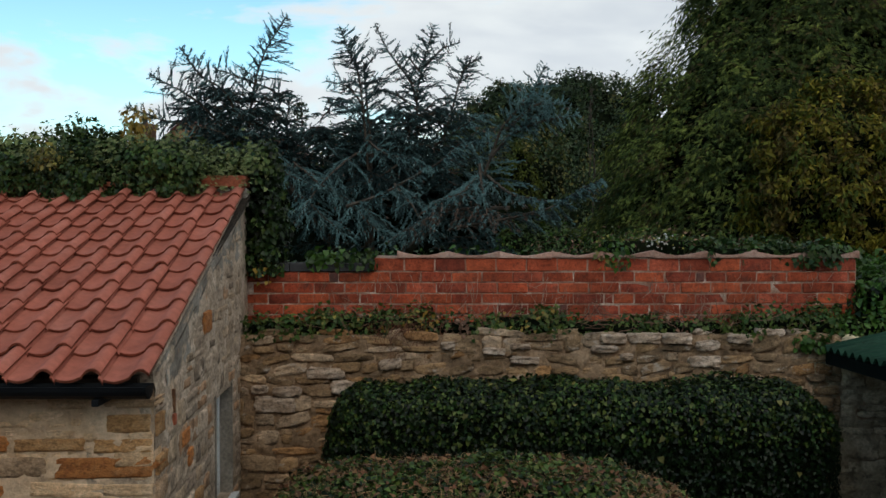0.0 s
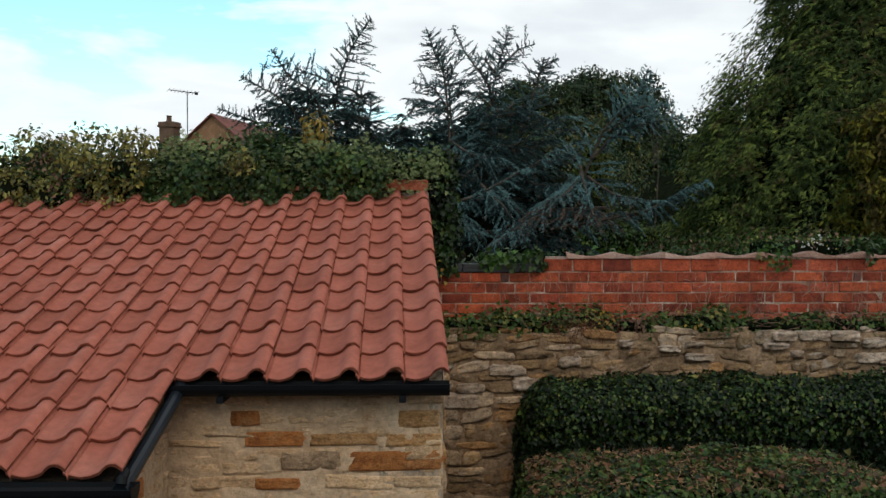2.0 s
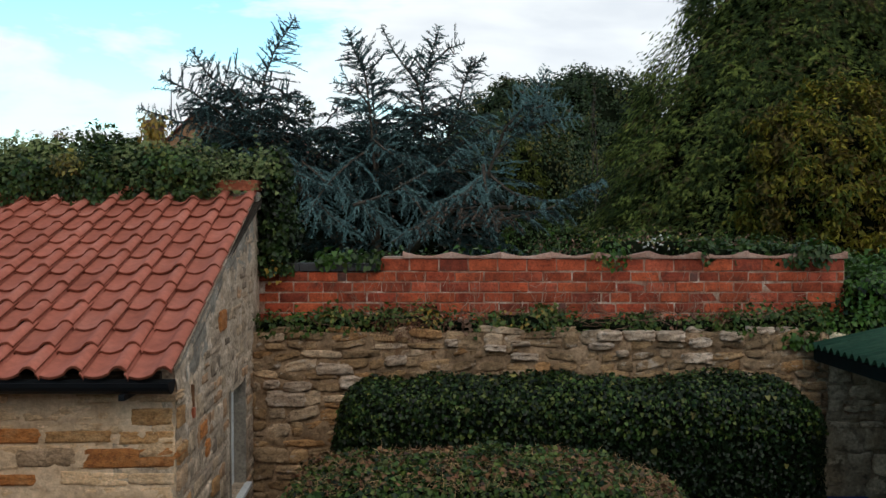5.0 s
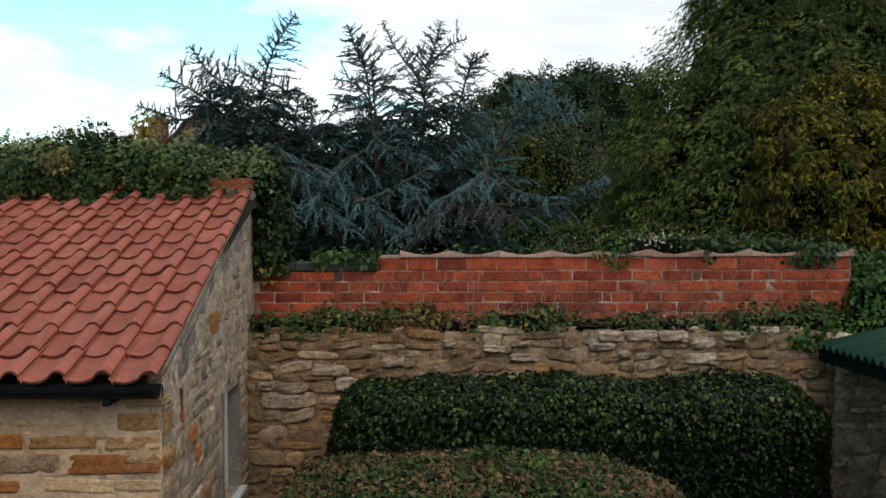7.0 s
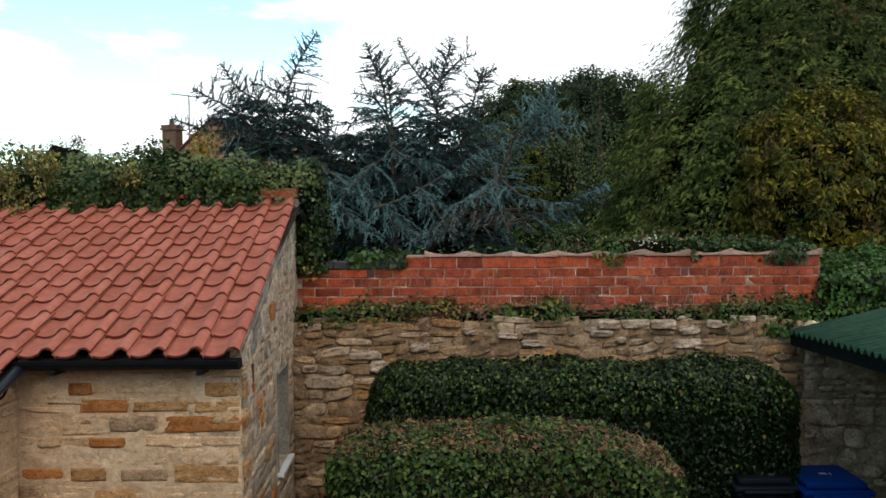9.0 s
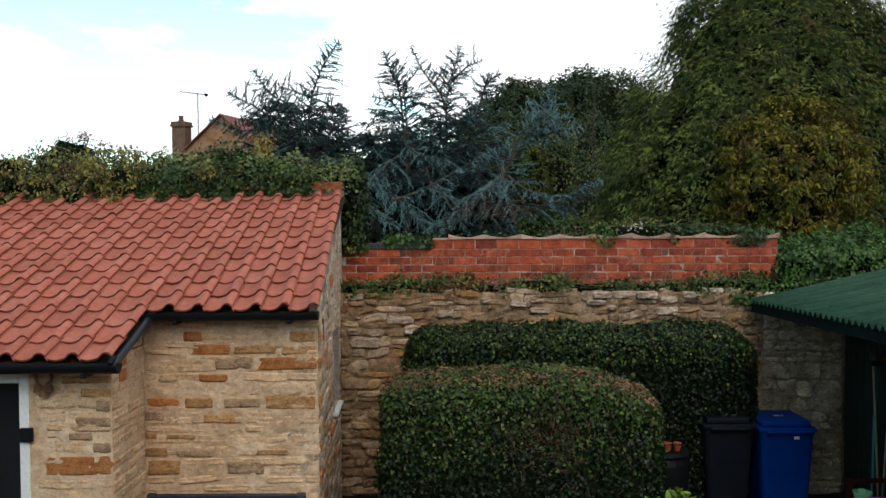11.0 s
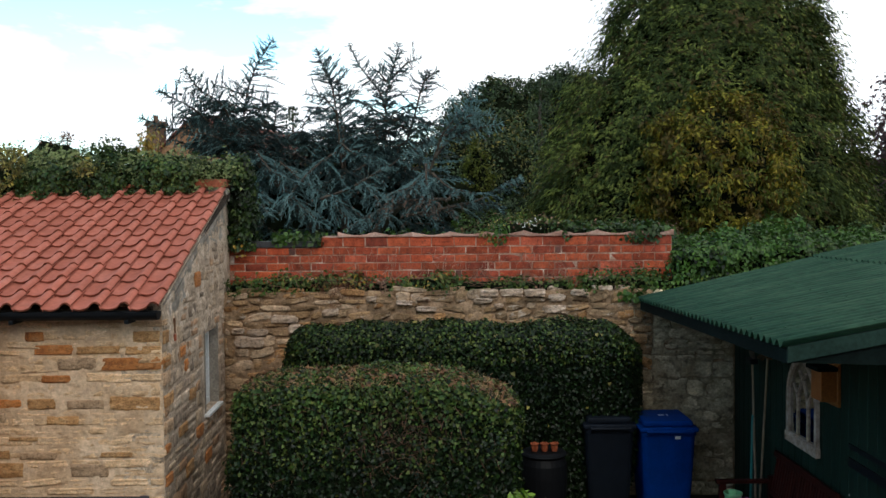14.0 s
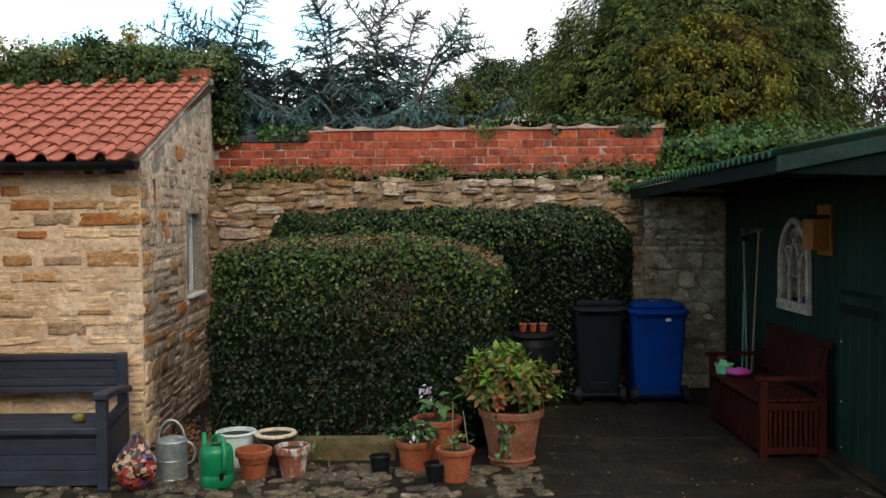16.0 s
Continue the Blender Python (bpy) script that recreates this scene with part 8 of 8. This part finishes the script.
front_more = [(-2.44, -2.23, 1.17, 1.20, "b"), (-2.37, -2.08, 1.03, 1.08, "g"), (-1.76, -1.50, 1.04, 1.08, "b"), (-2.59, -2.34, 0.89, 1.00, "b"), (-1.98, -1.69, 0.89, 0.99, "g"),
              (-2.61, -2.44, 1.03, 1.10, "b")]
low_marks = [(-2.95, -2.62, 1.73, 1.78, "b"), (-2.82, -2.62, 1.63, 1.69, "b"), (-2.72, -2.62, 1.53, 1.61, "g"), (-2.86, -2.62, 1.42, 1.49, "g"), (-2.92, -2.75, 1.33, 1.38, "g"),
             (-2.75, -2.62, 1.24, 1.31, "g"), (-3.07, -2.63, 1.09, 1.21, "o")]
front_at, low_at = (lambda u, z, o: (u, FRONT_Y + o, z)), (lambda u, z, o: (u, LOW_Y + o, z))
for marks, at, wall in ((front_marks + front_more, front_at, front_wall), (low_marks, low_at, low_wall)):
    for i, (a, b, c, d, k) in enumerate(marks):
        b = FRONT_END - 0.012 if -1.33 < b < -1.29 else b
        lay("stone", box_rects([(a, b, c, d)]), kinds[k], wall, at, (0.006, 0.010), 0.12, seed=300 + i, wonk=0.012)
keep = [m[:4] for m in front_marks + front_more]
lay("stone", courses(RETURN_X, FRONT_END, 0.0, 2.08, (0.065, 0.115), (0.16, 0.42), 21, keep, 0.014), buffs, front_wall, front_at, (-0.006, 0.006), 0.12, seed=31)
keep = [m[:4] for m in low_marks] + [(DOOR[0] - 0.03, DOOR[1] + 0.03, 0.0, 2.0)]
lay("stone", courses(-4.7, RETURN_X, 0.0, 1.82, (0.065, 0.12), (0.16, 0.40), 22, keep, 0.014), buffs, low_wall, low_at, (-0.006, 0.007), 0.12, seed=32)
ret_at = lambda u, z, o: (RETURN_X - o, u, z)
for c, d in ((1.82, 1.90), (1.71, 1.79)):
    lay("stone", box_rects([(3.72, 3.86, c, d)]), kinds["o"], return_wall, ret_at, (0.0, 0.01), 0.12, math.pi / 2, 40)
lay("stone", [r for r in courses(LOW_Y, FRONT_Y, 0.0, 2.0, (0.065, 0.12), (0.14, 0.34), 23, [(3.70, 3.88, 1.70, 1.91)], 0.022) if r[1] + r[3] / 2 < roof_z(r[0] - r[2] / 2) - 0.10], buffs, return_wall, ret_at, (-0.005, 0.008), 0.12, math.pi / 2, 33)
# corner stones and a few warm blocks on the gable side
gable_at = lambda u, z, o: (GABLE_X - o + turned(u), u, z)
GABLE_TURN = math.pi / 2 + 0.045
gable_marks = [(4.275, 4.44, 1.71, 1.80, "b"), (4.275, 4.40, 1.90, 1.99, "b"), (4.275, 4.52, 1.405, 1.50, "b"), (4.275, 4.42, 1.58, 1.68, "g"), (4.275, 4.50, 1.20, 1.29, "g"), (4.275, 4.40, 1.05, 1.12, "o"),
               (4.275, 4.46, 0.80, 0.88, "o"), (4.76, 4.92, 1.72, 1.80, "o"), (4.90, 5.0, 1.58, 1.68, "o"),
               (5.30, 5.50, 2.25, 2.38, "o"), (5.05, 5.25, 1.30, 1.40, "b"), (4.70, 4.95, 1.08, 1.16, "b"), (5.30, 5.52, 0.92, 1.02, "o"), (4.9, 5.12, 0.7, 0.8, "b"), (5.6, 5.85, 0.62, 0.72, "o")]
for i, (a, b, c, d, k) in enumerate(gable_marks):
    lay("stone", box_rects([(a, b, c, d)]), kinds[k], gable_wall, gable_at, (0.010, 0.016), 0.12, GABLE_TURN, 360 + i, 0.03)
z = 0.02
for i, (h, w) in enumerate(((0.20, 0.24), (0.13, 0.14), (0.16, 0.20), (0.17, 0.12), (0.14, 0.22), (0.11, 0.15), (0.17, 0.19), (0.13, 0.11), (0.15, 0.2))):
    if not any(m[2] < z + h and z < m[3] and m[0] < 4.3 for m in gable_marks):
        lay("stone", box_rects([(4.262, 4.262 + w, z + 0.006, z + h - 0.006)]), buffs, gable_wall, gable_at, (0.012, 0.016), 0.12, GABLE_TURN, 420 + i, 0.02)
    z += h
gst = stone_meshes("gable_rubble", gable_stone, 12, 260, 0.08, 0.012, 0.13, 1.6)
keep = [(WY0 - 0.03, WY1 + 0.03, WZ0 - 0.03, WZ1 + 0.06)] + [m[:4] for m in gable_marks]
lay("stone", [r for r in courses(FRONT_Y + 0.02, 6.55, 0.0, 2.95, (0.09, 0.19), (0.13, 0.30), 24, keep, 0.026) if r[1] + r[3] / 2 < roof_z(r[0] - r[2] / 2) - 0.17 and (abs(r[0] - (WY0 + WY1) / 2) > (WY1 - WY0 + r[2]) / 2 + 0.01 or abs(r[1] - (WZ0 + WZ1) / 2) > (WZ1 - WZ0 + r[3]) / 2 + 0.02)],
    gst, gable_wall, gable_at, (-0.004, 0.008), 0.12, GABLE_TURN, 34, 0.025)


# bricks
def brick_mesh(name, w, h, material):
    bm = boxed(-w / 2, w / 2, 0.0, 0.10, -h / 2, h / 2, 0.005, 1)
    for v in bm.verts:
        v.co += Vector((g.normal(0, 0.0022), g.normal(0, 0.0015), g.normal(0, 0.002)))
    me = bpy.data.meshes.new(name)
    bm.to_mesh(me)
    bm.free()
    me.materials.append(material)
    return me


STEP, COURSE = 0.2325, 0.0825
shapes = {}
g = np.random.default_rng(11)


def brick(x0, x1, zc, h):
    w = round(x1 - x0 - 0.009, 3)
    dark = g.random() < (0.4 if w < 0.08 else 0.012)
    key = (w, h, dark, int(g.integers(5)))
    if key not in shapes:
        shapes[key] = brick_mesh("brick", w, h, brick_dark if dark else brick_red)
    piece("brick", shapes[key], Matrix.LocRotScale(((x0 + x1) / 2, BRICK_Y + g.uniform(-0.002, 0.006), zc), Euler((0, g.normal(0, 0.011), g.normal(0, 0.008))), None), wall_brick)


z = 2.535 - COURSE / 2
for row in range(6):
    x = -1.36 - STEP / 2 + (STEP / 2 if row % 2 else 0.0)
    while x < 3.2:
        x1 = min(x + STEP, 3.235)
        half = g.random()
        if half < 0.12 and x1 - x > 0.2:
            m = x + (STEP / 2 if half < 0.07 else 0.07)
            brick(x, m, z, 0.071)
            brick(m, x1, z, 0.071)
        elif x1 - x > 0.05:
            brick(x, x1, z, 0.071)
        x = x1
    z -= COURSE
x = -0.44
while x < 3.2:
    x1 = min(x + STEP, 3.235)
    if x1 - x > 0.05:
        brick(x, x1, 2.535 + 0.053, 0.096)
    x = x1
# slate-dark coping on the lower end of the brick wall
for x0, x1 in ((-1.42, -1.08), (-1.075, -0.85), (-0.845, -0.62), (-0.615, -0.45)):
    part("coping_block", boxed(x0, x1, BRICK_Y - 0.012, 7.17, 2.537, 2.60, 0.006), plain("slate_coping", (0.035, 0.035, 0.04), 0.7, bump=0.5, bscale=50) if x0 == -1.42 else bpy.data.materials["slate_coping"], wall_brick, "dark slate coping block")


# pantiles
TILE_W, TILE_WIDE, GAUGE, TILE_L = 0.2165, 0.2255, 0.2515, 0.312


def tile_profile(u):
    if 0.05 < u < 0.07:
        return -0.028
    return -0.021 * math.sin(math.pi * u / 0.60) if u < 0.60 else 0.040 * math.sin(math.pi * (u - 0.60) / 0.40 * 0.93) * 1.0


def tile_mesh(seed, clay=pantile_clay):
    gg = np.random.default_rng(seed)
    us = [0, 0.036, 0.064, 0.092, 0.1, 0.2, 0.3, 0.4, 0.5, 0.6, 0.66, 0.74, 0.82, 0.90, 0.96, 1.0]
    rows_y = [0.0, 0.012, TILE_L]
    lift = [0.021, 0.023, 0.0]
    vs, fs = [], []
    for y, up in zip(rows_y, lift):
        for u in us:
            vs.append(((u - 0.5) * (TILE_W + 0.010), y, tile_profile(u) + up + (0.007 if u > 0.85 else 0.0) + gg.normal(0, 0.0006)))
    for u in us:
        vs.append(((u - 0.5) * (TILE_W + 0.010), 0.002, tile_profile(u) + 0.008))
    n = len(us)
    for r in range(2):
        for i in range(n - 1):
            a = r * n + i
            fs.append((a, a + 1, a + n + 1, a + n))
    for i in range(n - 1):
        a, b = i, 3 * n + i
        fs.append((b, b + 1, a + 1, a))
    vs += [(vs[n - 1][0], 0.0, vs[n - 1][2] - 0.008), (vs[3 * n - 1][0], TILE_L, vs[3 * n - 1][2] - 0.008)]
    fs.append((n - 1, len(vs) - 2, len(vs) - 1, 3 * n - 1))
    me = raw_mesh("pantile", vs, fs, clay)
    me.materials.append(clay_edge)
    # nose and side faces take the dark colour that stands for their shade
    me.polygons.foreach_set("material_index", [1 if i >= 2 * (n - 1) else 0 for i in range(len(fs))])
    me.polygons.foreach_set("use_smooth", [i < 2 * (n - 1) for i in range(len(fs))])
    return me


tiles = [tile_mesh(i) for i in range(6)]
g = np.random.default_rng(5)
for row in range(-3, 11):
    for colm in range(0 if row >= 0 else 6, 26):
        s = row * GAUGE - 0.042
        y = EAVE_Y + s * math.cos(SLOPE)
        wide = TILE_W if colm < 6 else TILE_WIDE
        left = -1.458 - TILE_W * min(colm, 5) - TILE_WIDE * max(0, colm - 5)
        fan = 0.045 * max(0.0, 1 - colm / 6)
        m = Matrix.LocRotScale((left + wide / 2 - fan * (y - EAVE_Y) + g.normal(0, 0.0018), y, EAVE_Z + 0.001 + s * math.sin(SLOPE) + g.normal(0, 0.0012)),
                               Euler((SLOPE, 0, 0)).to_quaternion() @ Euler((g.normal(0, 0.005), g.normal(0, 0.007), fan + g.normal(0, 0.005))).to_quaternion(), (wide / TILE_W, 1, 1))
        piece("pantile", tiles[g.integers(6)], m, roof)

# pantiles laid on the brick wall as its coping, bedded in mortar
part("coping_bed", boxed(-0.42, 3.2, BRICK_Y + 0.01, 7.16, 2.638, 2.652), coping_mortar, wall_brick, "pink mortar bed of the tile coping")


def cope_mesh(seed):
    """A shallow scalloped coping tile, its edges turned up to a peak, bedded in mortar."""
    gg = np.random.default_rng(seed)
    us, ys = np.linspace(-0.5, 0.5, 13), (-0.018, -0.010, 0.19)
    vs, fs = [], []
    for y in ys:
        for u in us:
            vs.append((u * 0.392, y, 0.004 + 0.036 * (2 * abs(u)) ** 1.7 + gg.normal(0, 0.0018) + (0.003 if y > -0.015 else 0.0)))
    vs += [(u * 0.392, -0.016, -0.012) for u in us]
    n = len(us)
    for r in range(2):
        fs += [(r * n + i, r * n + i + 1, (r + 1) * n + i + 1, (r + 1) * n + i) for i in range(n - 1)]
    fs += [(3 * n + i, 3 * n + i + 1, i + 1, i) for i in range(n - 1)]
    return raw_mesh("coping_tile", vs, fs, coping_clay)


cope_tiles = [cope_mesh(i + 9) for i in range(5)]
for i in range(9):
    x = -0.26 + 0.195 + i * 0.39
    m = Matrix.LocRotScale((x, BRICK_Y + 0.002, 2.652 + g.normal(0, 0.002)), Euler((-0.03, g.normal(0, 0.012), g.normal(0, 0.01))), (1.0, 1.0, g.uniform(0.85, 1.1)))
    piece("coping_tile", cope_tiles[i % 5], m, wall_brick)

# flat stones in the yard
flags = stone_meshes("flag", flag_stone, 12, 400, 0.22, 0.10, 0.4, 2.2)
g = np.random.default_rng(8)
for i in range(300):
    x, y = g.uniform(-1.75, 1.6), g.uniform(2.72, 3.92)
    if x > 0.9 and g.random() < 0.5:
        continue
    w = g.uniform(0.05, 0.24)
    m = Matrix.LocRotScale((x, y, 0.0 + g.uniform(-0.016, 0.004)), Euler((-math.pi / 2 + g.normal(0, 0.07), g.normal(0, 0.07), g.uniform(0, 6.3))), (w, 0.05, w * g.uniform(0.5, 0.9)))
    piece("flagstone", flags[i % 8], m, yard)
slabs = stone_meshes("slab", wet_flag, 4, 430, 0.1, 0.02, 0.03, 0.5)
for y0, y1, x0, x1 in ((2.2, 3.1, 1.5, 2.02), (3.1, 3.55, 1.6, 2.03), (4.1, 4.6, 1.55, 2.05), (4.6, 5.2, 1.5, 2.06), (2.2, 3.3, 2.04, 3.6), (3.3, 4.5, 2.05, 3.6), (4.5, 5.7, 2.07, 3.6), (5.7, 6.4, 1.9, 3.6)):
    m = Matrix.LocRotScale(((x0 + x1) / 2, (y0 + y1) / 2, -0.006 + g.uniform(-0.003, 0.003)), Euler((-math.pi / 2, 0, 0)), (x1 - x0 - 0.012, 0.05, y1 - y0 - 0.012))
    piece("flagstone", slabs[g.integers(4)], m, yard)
part("kerb", boxed(-0.75, 0.62, 3.93, 4.12, 0.0, 0.155, 0.02), surface("kerb_stone", [(0.05, 0.042, 0.018), (0.10, 0.075, 0.028), (0.17, 0.12, 0.055)], 7, 0.92, 0.8, 40), yard, "mossy sandstone kerb")
n = 7500
P = np.column_stack((rng.uniform(-1.9, 3.6, n), rng.uniform(2.5, 6.2, n), np.full(n, 0.026)))
size = np.where(rng.random(n) < 0.03, rng.uniform(0.016, 0.032, n), rng.uniform(0.003, 0.009, n))
litter = scatter("leaf_litter", OVAL, P, np.tile((0, 0, 1.0), (n, 1)), rng.normal(0, 1, (n, 3)), size, grit, None, 0.4)
n = 900
P = np.column_stack((rng.normal(-0.98, 0.16, n), rng.uniform(3.75, 5.2, n), 0.02 + 0.05 * rng.random(n)))
scatter("dead_leaves", OVAL, P, np.tile((0, -0.3, 1.0), (n, 1)), rng.normal(0, 1, (n, 3)), rng.uniform(0.02, 0.05, n), dead_leaf, litter, 0.5, "brown leaves drifted into the corner", "stuff")
tagged(litter, "scattered dead leaves and grit on the yard", "leaf litter", kind="stuff")
